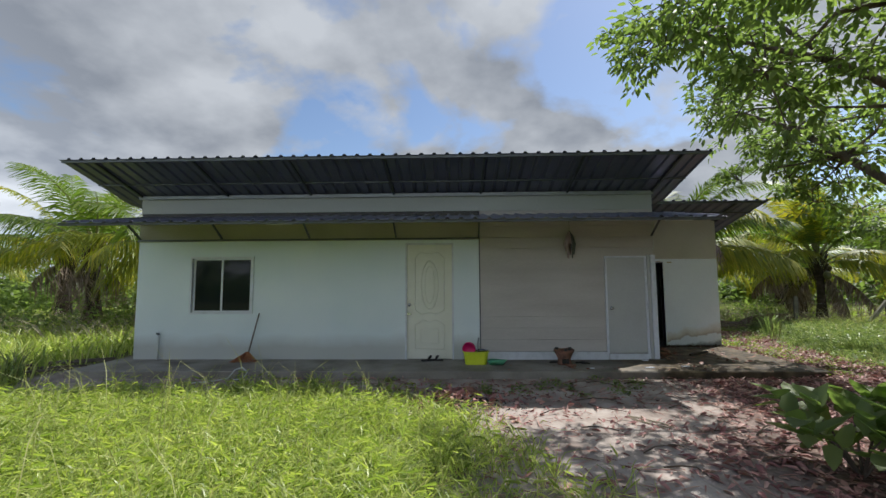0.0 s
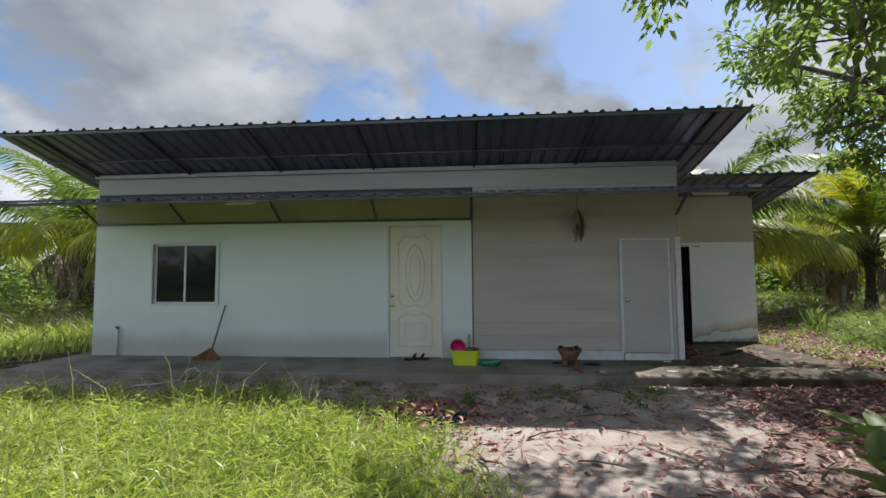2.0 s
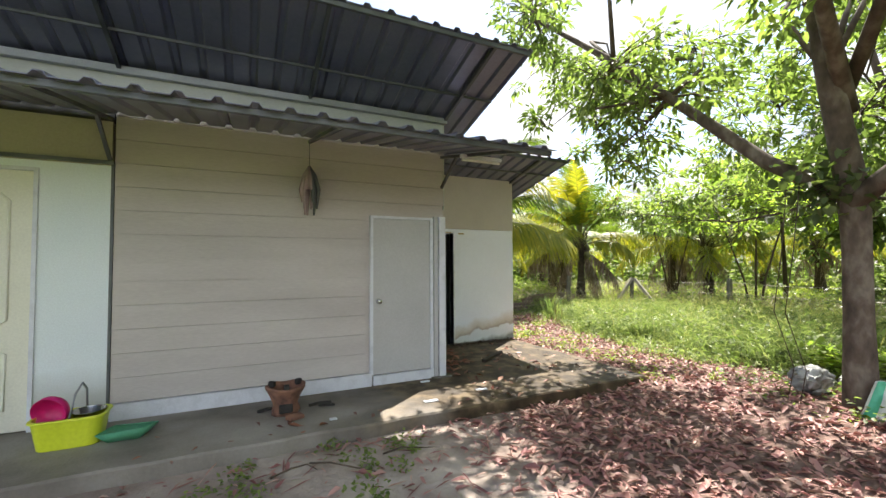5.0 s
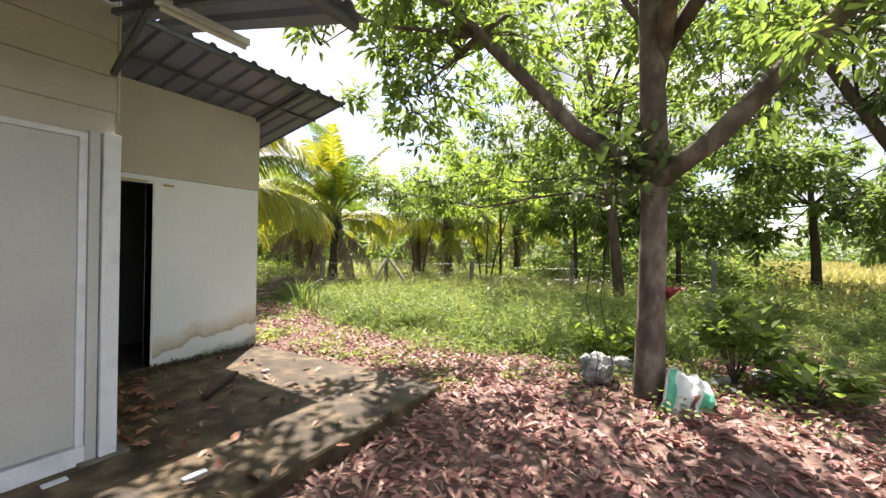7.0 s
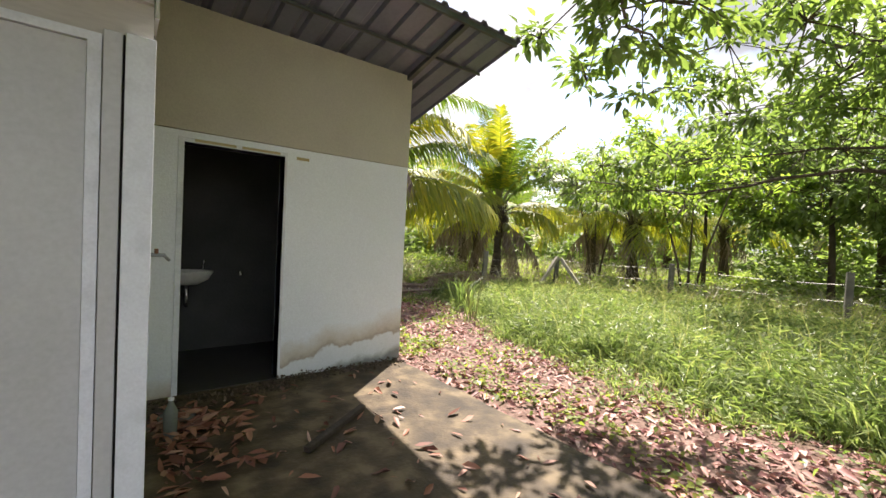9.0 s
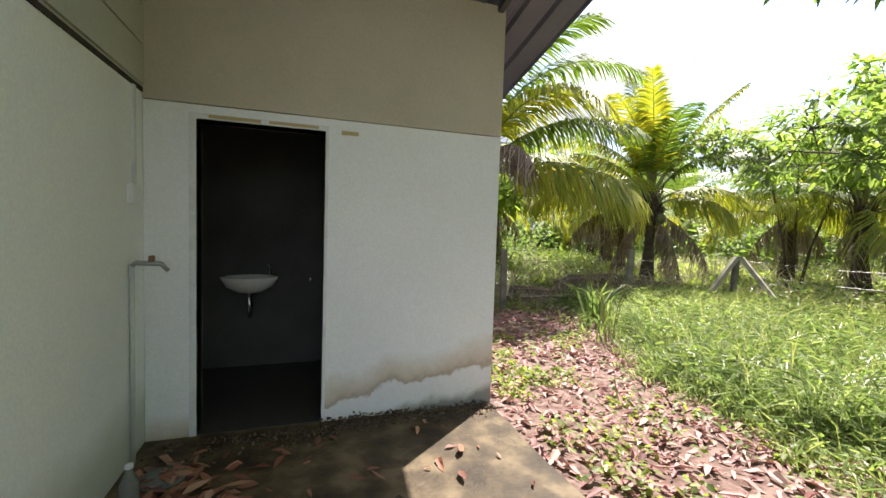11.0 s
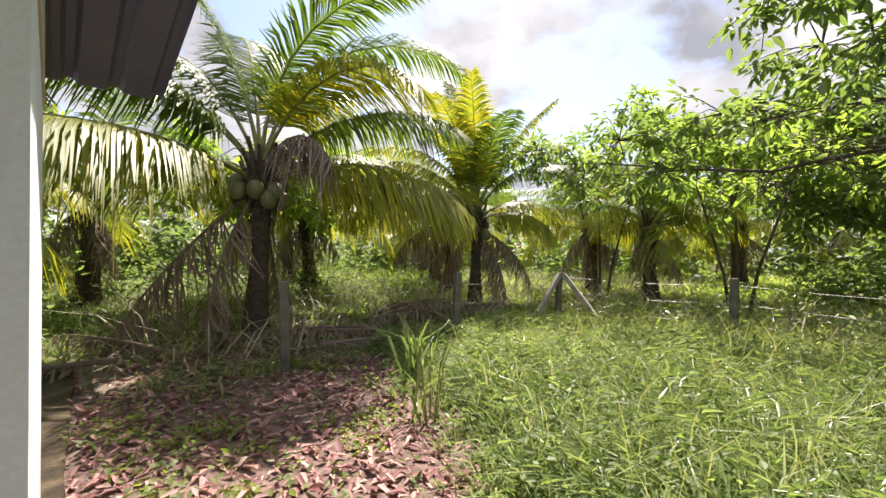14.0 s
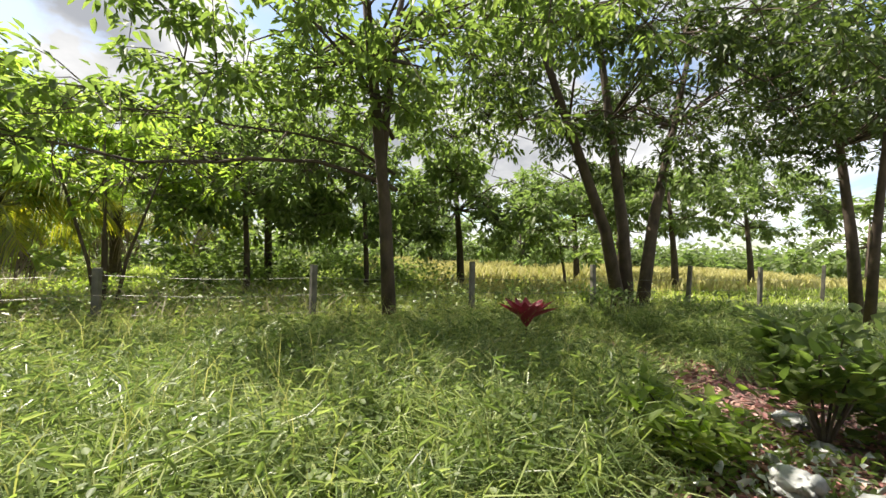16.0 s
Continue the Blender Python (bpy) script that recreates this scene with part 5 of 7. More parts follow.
    make(19.5, 1.0, [(0.3, 0.3, 4.2)], 4, 3.0, 3.6, M["leaf_dark"], 26, "broad dark green tree", low=0.55, size=0.24, clump=11)
    make(17.3, -1.8, [(0.3, 0.3, 2.4)], 4, 1.5, 2.1, M["leaf"], 14, "small rounded tree in the field", low=0.5, size=0.18, clump=11, r=0.05)
    make(9.5, 17.5, [(0.3, 0.3, 3.4)], 4, 2.2, 3.4, M["leaf_lime"], 22, "bushy tree among the palms", low=0.5, size=0.22, r=0.07)
    make(3.6, 17.0, [(0.3, 0.3, 3.4)], 4, 2.4, 2.9, M["leaf_dark"], 26, "dark bushy tree behind the house", low=0.6, size=0.22, r=0.07)
    far = make(34, -12, [(0.3, 0.3, 3.0)], 4, 3.2, 3.0, M["leaf_dark"], 14, "distant round-crowned tree with dark foliage", low=0.6, size=0.4, clump=9, per=14)
    for x, y, a, s in ((42, 2, 30, 1.2), (46, -9, 80, 1.3), (40, -16, 140, 1.2), (50, -24, 20, 1.5), (38, -28, 60, 1.3), (55, -14, 200, 1.6), (30, 4, 10, 1.0), (36, 12, 70, 1.4), (44, 22, 120, 1.5), (30, 32, 33, 1.5), (14, 38, 10, 1.5), (0, 36, 50, 1.4), (-14, 34, 77, 1.4), (-28, 30, 100, 1.5), (-34, 18, 10, 1.4), (-38, 4, 60, 1.4), (-30, -10, 190, 1.4), (-16, -22, 200, 1.5), (4, -26, 210, 1.5), (20, -30, 240, 1.4), (22, 30, 5, 1.2), (7, 31, 245, 1.2), (-7, 29, 145, 1.1)):
        c = put_copy(far, x, y, a, s)


side_trees()


def scatter(x0, x1, y0, y1, n, fn, g, thresh=0.0):
    P = np.stack([g.uniform(x0, x1, n), g.uniform(y0, y1, n)], 1)
    w = fn(P[:, 0], P[:, 1])
    P = P[g.random(n) < w - thresh]
    return np.concatenate([P, height(P[:, 0], P[:, 1])[:, None]], 1)


def stuff(name, V, F, mat, label, category):
    ob = link_mesh(name, np_mesh(name, V, F), mat)
    return tagged(ob, label, category, "", "stuff")


def meadow_height(P):
    """Low at its edges and where one walks, tall inside."""
    x, y = P[:, 0], P[:, 1]
    g = grass_amount(x, y)
    return (0.4 + 0.6 * smooth01(g, 0.5, 1.0)) * (1 - 0.4 * smooth01(x, 11.2, 12.6)) * (1 - 0.35 * smooth01(y, 9.5, 11.5))


def stem_leaves(C, H, per, l0, l1, w0, w1, g):
    """Narrow leaves that stand off upright stems at every height: stem feet and heights, leaves per stem, lengths and widths."""
    n = len(C) * per
    Q = np.repeat(C, per, 0)
    h = np.repeat(H, per)
    Q[:, 2] += h * g.uniform(0.15, 0.95, n)
    Q[:, :2] += g.normal(0, 0.05, (n, 2))
    D = rand_dir(n, g, 0.35)
    D[:, 2] = np.abs(D[:, 2]) * 0.6 + g.uniform(0.35, 1.5, n)
    return leaves(Q, D, np.tile([0, 0, 1.0], (n, 1)) + g.normal(0, 0.25, (n, 3)), g.uniform(l0, l1, n), g.uniform(w0, w1, n), 0.3, g.uniform(0.2, 0.8, (n, 1)))


def build_grass():
    g = np.random.default_rng(11)
    # grass before the house
    C = scatter(-7.5, 3.2, 0.3, 6.1, 12500, grass_amount, g)
    P, A = tufts(C, 11, 0.035, g)
    k = len(P)
    clump = np.repeat(0.55 + 0.4 * (wob(C[:, 0], C[:, 1], 2.3, 0.7) + 0.6) + g.uniform(-0.3, 0.5, len(C)), 11)
    H = np.clip(0.15 * clump * g.uniform(0.45, 1.4, k) + 0.03, 0.04, 0.4)
    V, F = blades(P, H, g.uniform(0.003, 0.0075, k), g.uniform(0.5, 1.7, k), g, 0.85, A)
    stuff("grass", V, F, M["grass"], "thick sunlit green grass before the house", "grass")
    V, F = stem_leaves(C, H.reshape(-1, 11).max(1), 4, 0.04, 0.1, 0.005, 0.009, g)
    stuff("grass_leaves", V, F, M["grass"], "short bright leaves of the lawn grass", "grass")
    C = scatter(-7.0, 2.6, 0.6, 6.0, 900, lambda x, y: grass_amount(x, y) * 0.8, g)
    P, A = tufts(C, 16, 0.05, g)
    k = len(P)
    H = np.repeat(g.uniform(0.14, 0.36, len(C)), 16) * g.uniform(0.5, 1.1, k)
    V, F = blades(P, H, g.uniform(0.003, 0.007, k), g.uniform(0.4, 1.3, k), g, 0.85, A)
    stuff("grass_tufts", V, F, M["grass"], "taller coarse grass tufts in the lawn", "grass")
    P = scatter(-24, -4.9, 0, 22, 42000, grass_amount, g)
    k = len(P)
    d = np.hypot(P[:, 0] - 1, P[:, 1])
    H = g.uniform(0.2, 0.5, k)
    V, F = blades(P, H, g.uniform(0.006, 0.014, k) * (1 + d * 0.03), g.uniform(0.3, 0.9, k), g)
    stuff("grass", V, F, M["grass"], "tall grass beside the house", "grass")
    # meadow
    C = scatter(6.9, 13.2, 0.5, 12.5, 15500, grass_amount, g)
    P1, A = tufts(C, 12, 0.045, g)
    k = len(P1)
    H = meadow_height(P1) * np.repeat(g.uniform(0.3, 0.62, len(C)) * (0.8 + 0.3 * wob(C[:, 0], C[:, 1], 1.9, 0.3)), 12) * g.uniform(0.5, 1.15, k)
    V, F = blades(P1, np.maximum(H, 0.08), g.uniform(0.003, 0.008, k), g.uniform(0.4, 1.5, k), g, 0.8, A)
    stuff("meadow_grass", V, F, M["meadow"], "knee-high meadow grass up to the wire fence", "grass")
    V, F = stem_leaves(C, np.maximum(H.reshape(-1, 12).max(1), 0.15), 4, 0.05, 0.12, 0.004, 0.008, g)
    stuff("meadow_leaves", V, F, M["meadow"], "short drooping leaves standing off the meadow grass stems", "grass")
    P2 = scatter(13, 34, -20, 34, 56000, lambda x, y: 0 * x + 1.0, g)
    k = len(P2)
    V, F = blades(P2, g.uniform(0.08, 0.3, k), g.uniform(0.01, 0.024, k), g.uniform(0.4, 1.4, k), g)
    stuff("meadow_grass", V, F, M["grass"], "rough grass beyond the fence", "grass")
    P2 = scatter(5, 13, -8, 0.5, 16000, lambda x, y: 0 * x + 0.9, g)
    P3 = scatter(-4, 14, 12.5, 26, 30000, grass_amount, g)
    P2 = np.concatenate([P2, P3])
    k = len(P2)
    V, F = blades(P2, g.uniform(0.05, 0.22, k), g.uniform(0.008, 0.016, k), g.uniform(0.4, 1.4, k), g)
    stuff("meadow_grass", V, F, M["meadow"], "low grass under the palms and trees", "grass")
    # broad-leaved weeds among the grass
    P = np.concatenate([scatter(7.0, 13.0, 1.5, 12.0, 3600, grass_amount, g), scatter(6.5, 9.5, 3.0, 13.0, 1200, lambda x, y: 0.3 + 0 * x, g)])
    s = meadow_height(P)
    k = 5
    Q = np.repeat(P, k, 0)
    n = len(Q)
    Q[:, 2] += np.repeat(s, k) * g.uniform(0.05, 0.42, n)
    Q[:, :2] += g.normal(0, 0.04, (n, 2))
    D = rand_dir(n, g, 0.4)
    V, F = leaves(Q, D, np.tile([0, 0, 1.0], (n, 1)) + g.normal(0, 0.3, (n, 3)), g.uniform(0.03, 0.065, n), g.uniform(0.02, 0.038, n), 0.1)
    stuff("weeds", V, F, M["leaf"], "broad-leaved weeds among the meadow grass", "weeds")
    # seed stems
    P = np.concatenate([scatter(7.6, 13.0, 1.0, 12.0, 2200, grass_amount, g), scatter(-5, 1.2, 1.0, 5.9, 420, grass_amount, g), scatter(11.0, 18, 1, 12, 4600, lambda x, y: 0 * x + 1, g)])
    n = len(P)
    s = meadow_height(P)
    V, F = blades(P, s * g.uniform(0.5, 0.85, n), np.full(n, 0.003), g.uniform(0.2, 0.7, n), g)
    stuff("seed_stems", V, F, M["seed"], "pale seed stems standing above the grass", "grass")
    # yellow field far to the south-east
    P = scatter(16, 60, -45, 2, 34000, lambda x, y: 0 * x + 1.0, g)
    n = len(P)
    V, F = blades(P, g.uniform(0.3, 0.65, n), g.uniform(0.02, 0.05, n), g.uniform(0.2, 0.6, n), g)
    stuff("field_grass", V, F, M["field"], "straw-coloured open field beyond the fence", "field")


build_grass()


def build_litter():
    g = np.random.default_rng(17)
    P = scatter(-1.5, 9.5, 2.2, 13.5, 52000, litter_amount, g)
    x, y = P[:, 0], P[:, 1]
    keep = (g.random(len(P)) > 0.42 * smooth01(y, 6.0, 8.5) * (0.6 + 0.8 * wob(x, y, 1.7, 0.9))) & ~((x > -5.2) & (x < 6.44) & (y > 6.47) & (y < 13.4))
    P = P[keep]
    S = np.stack([g.uniform(4.45, 6.3, 110), g.uniform(6.5, 8.9, 110), np.full(110, SLAB)], 1)
    S2 = np.stack([4.48 + np.abs(g.normal(0, 0.24, 260)), 8.7 - np.abs(g.normal(0, 0.55, 260)), np.full(260, SLAB) + g.uniform(0, 0.03, 260)], 1)
    S3 = np.stack([g.uniform(1.4, 6.3, 25), g.uniform(6.4, 6.9, 25), np.full(25, SLAB)], 1)
    S4 = np.stack([g.normal(10.7, 0.9, 2600), g.normal(3.1, 0.42, 2600), np.zeros(2600)], 1)
    S4[:, 2] = height(S4[:, 0], S4[:, 1])
    Q = np.concatenate([S, S2, S3])
    n = len(Q)
    Q[:, 2] += g.uniform(0.004, 0.02, n)
    D = rand_dir(n, g, 0.12)
    Ln = 0.04 + 0.09 * g.random(n)
    V, F = leaves(Q - D * Ln[:, None] * 0.5, D, np.tile([0, 0, 1.0], (n, 1)) + g.normal(0, 0.3, (n, 3)), Ln, Ln * g.uniform(0.25, 0.4, n), 0.25, g.uniform(-0.3, 0.4, (n, 1)))
    V[:, 2] = np.maximum(V[:, 2], SLAB + 0.003)
    stuff("slab_leaves", V, F, M["litter_damp"], "damp brown fallen leaves blown onto the slab", "fallen leaves")
    P = np.concatenate([P, S4])
    n = len(P)
    P[:, 2] += g.uniform(0.006, 0.035, n)
    D = rand_dir(n, g, 0.16)
    U = np.tile([0, 0, 1.0], (n, 1)) + g.normal(0, 0.25, (n, 3))
    Ln = 0.03 + 0.095 * g.random(n) ** 1.3
    V, F = leaves(P - D * Ln[:, None] * 0.5, D, U, Ln, Ln * g.uniform(0.28, 0.42, n), 0.3, 0.22)
    V[:, 2] = np.maximum(V[:, 2], height(V[:, 0], V[:, 1]) + 0.004)
    stuff("leaf_litter", V, F, M["litter"], "reddish-brown fallen leaves strewn over bare soil", "fallen leaves")


build_litter()


def build_fence():
    z = 1.0
    spots = [(8.05, 12.03, 1.03), (10.37, 12.05, 1.05), (12.97, 12.14, 0.95), (13.5, 9.6, 0.98), (13.2, 6.85, 1.08), (13.2, 4.05, 1.18), (13.2, 1.11, 1.17), (13.2, -1.88, 1.2), (13.2, -4.86, 1.2), (13.2, -8.07, 1.3), (5.3, 14.6, 1.0), (13.2, -11.0, 1.3)]
    base = thing("fence_post", (0, 0, 0), "weathered square concrete fence post", "fence post", "posts of the wire fence")
    part("shaft", boxes((-0.045, 0.045, -0.045, 0.045, -0.15, 1.0), bevel=0.01), M["post"], base)
    first = True
    for x, y, h in spots:
        ob = base if first else copy_thing(base, Matrix.Identity(4))
        first = False
        ob.matrix_basis = Matrix.Translation((x, y, 0)) @ Matrix.Rotation(radians(3 * math.sin(x * 9 + y * 7)), 4, "Y") @ Matrix.Rotation(radians(20 * math.sin(y * 3)), 4, "Z")
        ob.scale = (1, 1, h)
    for k, (dx, dy) in enumerate(((-0.75, 0.15), (0.2, -0.8))):
        s = thing("fence_brace", (13.0 + dx, 12.1 + dy, 0), "slanting concrete brace propping the corner post", "fence post")
        bm = bmesh.new()
        beam(bm, (13.0 + dx, 12.1 + dy, -0.05), (13.0 + dx * 0.06, 12.1 + dy * 0.06, 0.92), 0.075, 0.075)
        part("shaft", bm, M["pale_post"], s)
    w = thing("wire_fence", (13, 12, 0), "sagging barbed wire strands between the posts", "fence")
    order = [[(8.05, 12.03), (10.37, 12.05), (12.97, 12.14)], [(12.97, 12.14), (13.5, 9.6), (13.2, 6.85), (13.2, 4.05), (13.2, 1.11), (13.2, -1.88), (13.2, -4.86), (13.2, -8.07), (13.2, -11.0)]]
    for hgt in (0.35, 0.62, 0.88):
        for line in order:
            bm = bmesh.new()
            pts = []
            for (ax, ay), (bx, by) in zip(line, line[1:]):
                for t in np.linspace(0, 1, 6, endpoint=False):
                    pts.append((ax + (bx - ax) * t, ay + (by - ay) * t - 0.06, hgt - 0.04 * math.sin(math.pi * t)))
            tube(bm, pts, 0.003, 4, False)
            part("wire", bm, M["wire"], w)


build_fence()


# ---- undergrowth and shrubs ----
def leafy(name, P, g, size, mat, label, category, wide=0.42, flat=0.5):
    n = len(P)
    V, F = leaves(P, rand_dir(n, g, flat) + np.array([0, 0, 0.15]), np.tile([0, 0, 1.0], (n, 1)) + g.normal(0, 0.4, (n, 3)), size * g.uniform(0.6, 1.3, n), size * wide * g.uniform(0.8, 1.2, n), 0.15)
    return stuff(name, V, F, mat, label, category)


def clumps(C, R, H, per, g):
    """Points in rough mounds: centres, radii, heights."""
    k = len(C)
    Q = np.repeat(C, per, 0)
    r, h = np.repeat(R, per), np.repeat(H, per)
    d = rand_dir(k * per, g)
    d[:, 2] = np.abs(d[:, 2])
    q = g.random(k * per) ** 0.4
    Q = Q + d * np.stack([r * q, r * q, h * q], 1)
    return Q


def undergrowth():
    g = np.random.default_rng(41)

    def ring(n, r0, r1, a0, a1):
        a, r = g.uniform(a0, a1, n), g.uniform(r0, r1, n)
        return np.stack([1 + r * np.cos(a), 6 + r * np.sin(a), np.zeros(n)], 1)

    C = ring(400, 25, 38, radians(-8), radians(200))
    Q = clumps(C, g.uniform(1.4, 2.8, len(C)), g.uniform(2.4, 5.0, len(C)), 90, g)
    leafy("far_wood", Q, g, 0.45, M["leaf"], "distant green wood closing the view", "trees")
    C = np.concatenate([ring(150, 60, 75, radians(-70), radians(-8)), ring(110, 40, 55, radians(200), radians(290))])
    Q = clumps(C, g.uniform(2.5, 5, len(C)), g.uniform(2.0, 4.5, len(C)), 90, g)
    leafy("far_wood", Q, g, 0.9, M["leaf_dark"], "hazy line of trees beyond the field", "trees")
    # scrub beyond the fence
    C = np.stack([g.uniform(14, 27, 240), g.uniform(3, 24, 240), np.zeros(240)], 1)
    Q = clumps(C, g.uniform(0.5, 1.3, 240), g.uniform(0.12, 0.5, 240), 90, g)
    leafy("scrub", Q, g, 0.12, M["leaf_lime"], "low green scrub under the palms", "undergrowth")
    C = np.concatenate([np.stack([g.uniform(13.4, 15.5, 60), g.uniform(2, 12, 60), np.zeros(60)], 1), np.stack([g.uniform(14.5, 17.5, 40), g.uniform(-3, 3, 40), np.zeros(40)], 1)])
    Q = clumps(C, g.uniform(0.3, 0.7, 100), g.uniform(0.3, 1.0, 100), 90, g)
    leafy("scrub", Q, g, 0.1, M["meadow"], "tall leafy weeds along the fence", "undergrowth")
    C = np.concatenate([np.stack([g.uniform(-16, -5.4, 80), g.uniform(10.5, 19, 80), np.zeros(80)], 1), np.stack([g.uniform(3, 14, 60), g.uniform(16, 24, 60), np.zeros(60)], 1)])
    Q = clumps(C, g.uniform(0.5, 1.2, 140), g.uniform(0.5, 1.8, 140), 120, g)
    leafy("scrub", Q, g, 0.15, M["leaf"], "overgrown scrub at the edge of the plot", "undergrowth")
    C = np.stack([g.uniform(18.5, 23, 50), g.uniform(1.5, 9.5, 50), np.zeros(50)], 1)
    Q = clumps(C, g.uniform(0.6, 1.3, 50), g.uniform(0.7, 1.8, 50), 200, g)
    leafy("thicket", Q, g, 0.16, M["leaf"], "dense green thicket behind the wire fence", "undergrowth")
    # bare tangled brushwood
    P = np.concatenate([np.stack([g.uniform(13.3, 16.5, 500), g.uniform(6.5, 13, 500), np.zeros(500)], 1), np.stack([g.uniform(7, 22, 1900), g.uniform(12.5, 20, 1900), np.zeros(1900)], 1), np.stack([g.uniform(-15, -5.5, 1300), g.uniform(9.5, 15, 1300), np.zeros(1300)], 1)])
    n = len(P)
    V, F = blades(P, g.uniform(0.2, 0.9, n), np.full(n, 0.009), g.uniform(0.8, 2.4, n), g, 0.3)
    stuff("brushwood", V, F, M["dry"], "dry tangled brushwood and dead stems", "undergrowth")
    C = np.stack([g.uniform(7.5, 20, 260), g.uniform(12.3, 19, 260), np.zeros(260)], 1)
    Q = clumps(C, g.uniform(0.25, 0.7, 260), g.uniform(0.05, 0.22, 260), 50, g)
    leafy("ground_cover", Q, g, 0.09, M["leaf_lime"], "bright low ground cover under the palms", "undergrowth", 0.6)
    C = np.stack([g.uniform(6.6, 19, 230), g.uniform(12.0, 17, 230), np.full(230, 0.03)], 1)
    Q = clumps(C, g.uniform(0.4, 1.0, 230), g.uniform(0.03, 0.15, 230), 34, g)
    leafy("dry_litter", Q, g, 0.3, M["dry"], "dry palm leaf litter on the ground", "undergrowth", 0.08, 0.2)
    # yellow-green ground weeds on the leaf litter
    C = np.stack([g.uniform(6.7, 8.6, 70), g.uniform(4.0, 12.5, 70), np.full(70, 0.08)], 1)
    C = C[np.abs(C[:, 0] - 7.4 + 0.2 * np.sin(C[:, 1])) > 0.25]
    Q = clumps(C, g.uniform(0.08, 0.3, len(C)), g.uniform(0.05, 0.14, len(C)), 60, g)
    C2 = np.stack([g.normal(7.0, 0.3, 32), g.uniform(6.3, 12.4, 32), np.full(32, 0.08)], 1)
    C2 = C2[C2[:, 0] > 6.5]
    Q = np.concatenate([Q, clumps(C2, g.uniform(0.1, 0.3, len(C2)), g.uniform(0.03, 0.1, len(C2)), 60, g)])
    leafy("ground_weeds", Q, g, 0.045, M["moss_weed"], "small yellow-green weeds on the leaf litter", "weeds", 0.6)
    C = np.stack([g.uniform(-4.5, 3.5, 60), g.uniform(5.4, 6.4, 60), np.full(60, 0.01)], 1)
    Q = clumps(C, g.uniform(0.05, 0.22, len(C)), g.uniform(0.04, 0.12, len(C)), 40, g)
    leafy("ground_weeds", Q, g, 0.04, M["leaf"], "sparse weeds at the foot of the slab", "weeds", 0.5)


undergrowth()


def shrub(at, r, h, n, size, mat, label, name="shrub", wide=0.42, seed=1, stems=9, category="shrub"):
    g = np.random.default_rng(seed)
    t = thing(name, at, label, category)
    a = np.array(at, float)
    bm = bmesh.new()
    ends = []
    for k in range(stems):
        ang = k * 2.4
        e = a + np.array([math.cos(ang) * r * 0.7, math.sin(ang) * r * 0.7, h * g.uniform(0.55, 0.95)])
        ends.append(e)
        m = a + (e - a) * 0.5 + np.array([0, 0, 0.1 * h])
        tube(bm, [a, m, e], [0.012, 0.008, 0.004], 5, False)
    part("stem", bm, M["bark"], t, "", "stuff")
    E = np.array(ends)[g.integers(0, stems, n)]
    s = g.random((n, 1)) ** 0.5
    P = a + (E - a) * (0.35 + 0.65 * s) + g.normal(0, 0.16 * r, (n, 3)) * np.array([1, 1, 0.7])
    P[:, 2] = np.maximum(P[:, 2], a[2] + 0.03)
    V, F = leaves(P, unit(P - a) * 0.8 + rand_dir(n, g, 0.5), np.tile([0, 0, 1.0], (n, 1)), size * g.uniform(0.6, 1.2, n), size * wide * g.uniform(0.8, 1.2, n), 0.12)
    link_mesh("foliage", np_mesh("foliage", V - a, F), mat, t, "")
    return t


def gz(x, y):
    return float(height(np.array([x]), np.array([y]))[0])


shrub((3.85, 3.35, 0.0), 0.55, 0.62, 130, 0.27, M["leaf"], "broad-leaved dark green shrub at the edge of the litter", wide=0.5, seed=3)
shrub((8.0, 4.2, gz(8.0, 4.2)), 0.45, 0.85, 620, 0.12, M["leaf"], "leafy green shrub growing among old sacks", wide=0.6, seed=4)
shrub((8.2, 5.3, gz(8.2, 5.3)), 0.45, 0.45, 420, 0.1, M["leaf_lime"], "low bright green bush at the meadow edge", wide=0.6, seed=5)
shrub((7.7, 3.7, gz(7.7, 3.7)), 0.45, 0.35, 380, 0.11, M["leaf"], "low creeping plant with round leaves", wide=0.8, seed=6)
shrub((12.3, 1.6, gz(12.3, 1.6)), 0.6, 0.7, 520, 0.11, M["leaf_dark"], "dark bush at the foot of the tree cluster", seed=7)
shrub((11.3, 0.2, gz(11.3, 0.2)), 0.8, 0.6, 600, 0.12, M["leaf"], "bushy green plant beside the field path", seed=8)
shrub((6.2, 3.0, gz(5.7, 3.2)), 0.4, 0.25, 200, 0.12, M["leaf"], "low fern-like plant on the leaf litter", seed=9, wide=0.3)


def ti_plant():
    x, y = 10.41, 4.87
    t = thing("ti_plant", (x, y, gz(x, y)), "ti plant with broad dark red leaves in the grass", "plant")
    g = np.random.default_rng(5)
    part("stem", tube(bmesh.new(), [(x, y, 0.05), (x, y, 0.3), (x, y, 0.5)], [0.014, 0.012, 0.01], 6), M["bark"], t)
    for i in range(13):
        a = i * 2.4
        D = np.array([[math.cos(a), math.sin(a), 2.2 - 0.12 * i]])
        V, F = leaves(np.array([[x, y, 0.5 + 0.008 * i]]), D, np.array([[0, 0, 1.0]]), np.array([0.4]), np.array([0.15]), 0.15, 0.2)
        link_mesh("leaf", np_mesh("leaf", V - np.array([x, y, gz(x, y)]), F), M["ti_leaf"], t)


ti_plant()


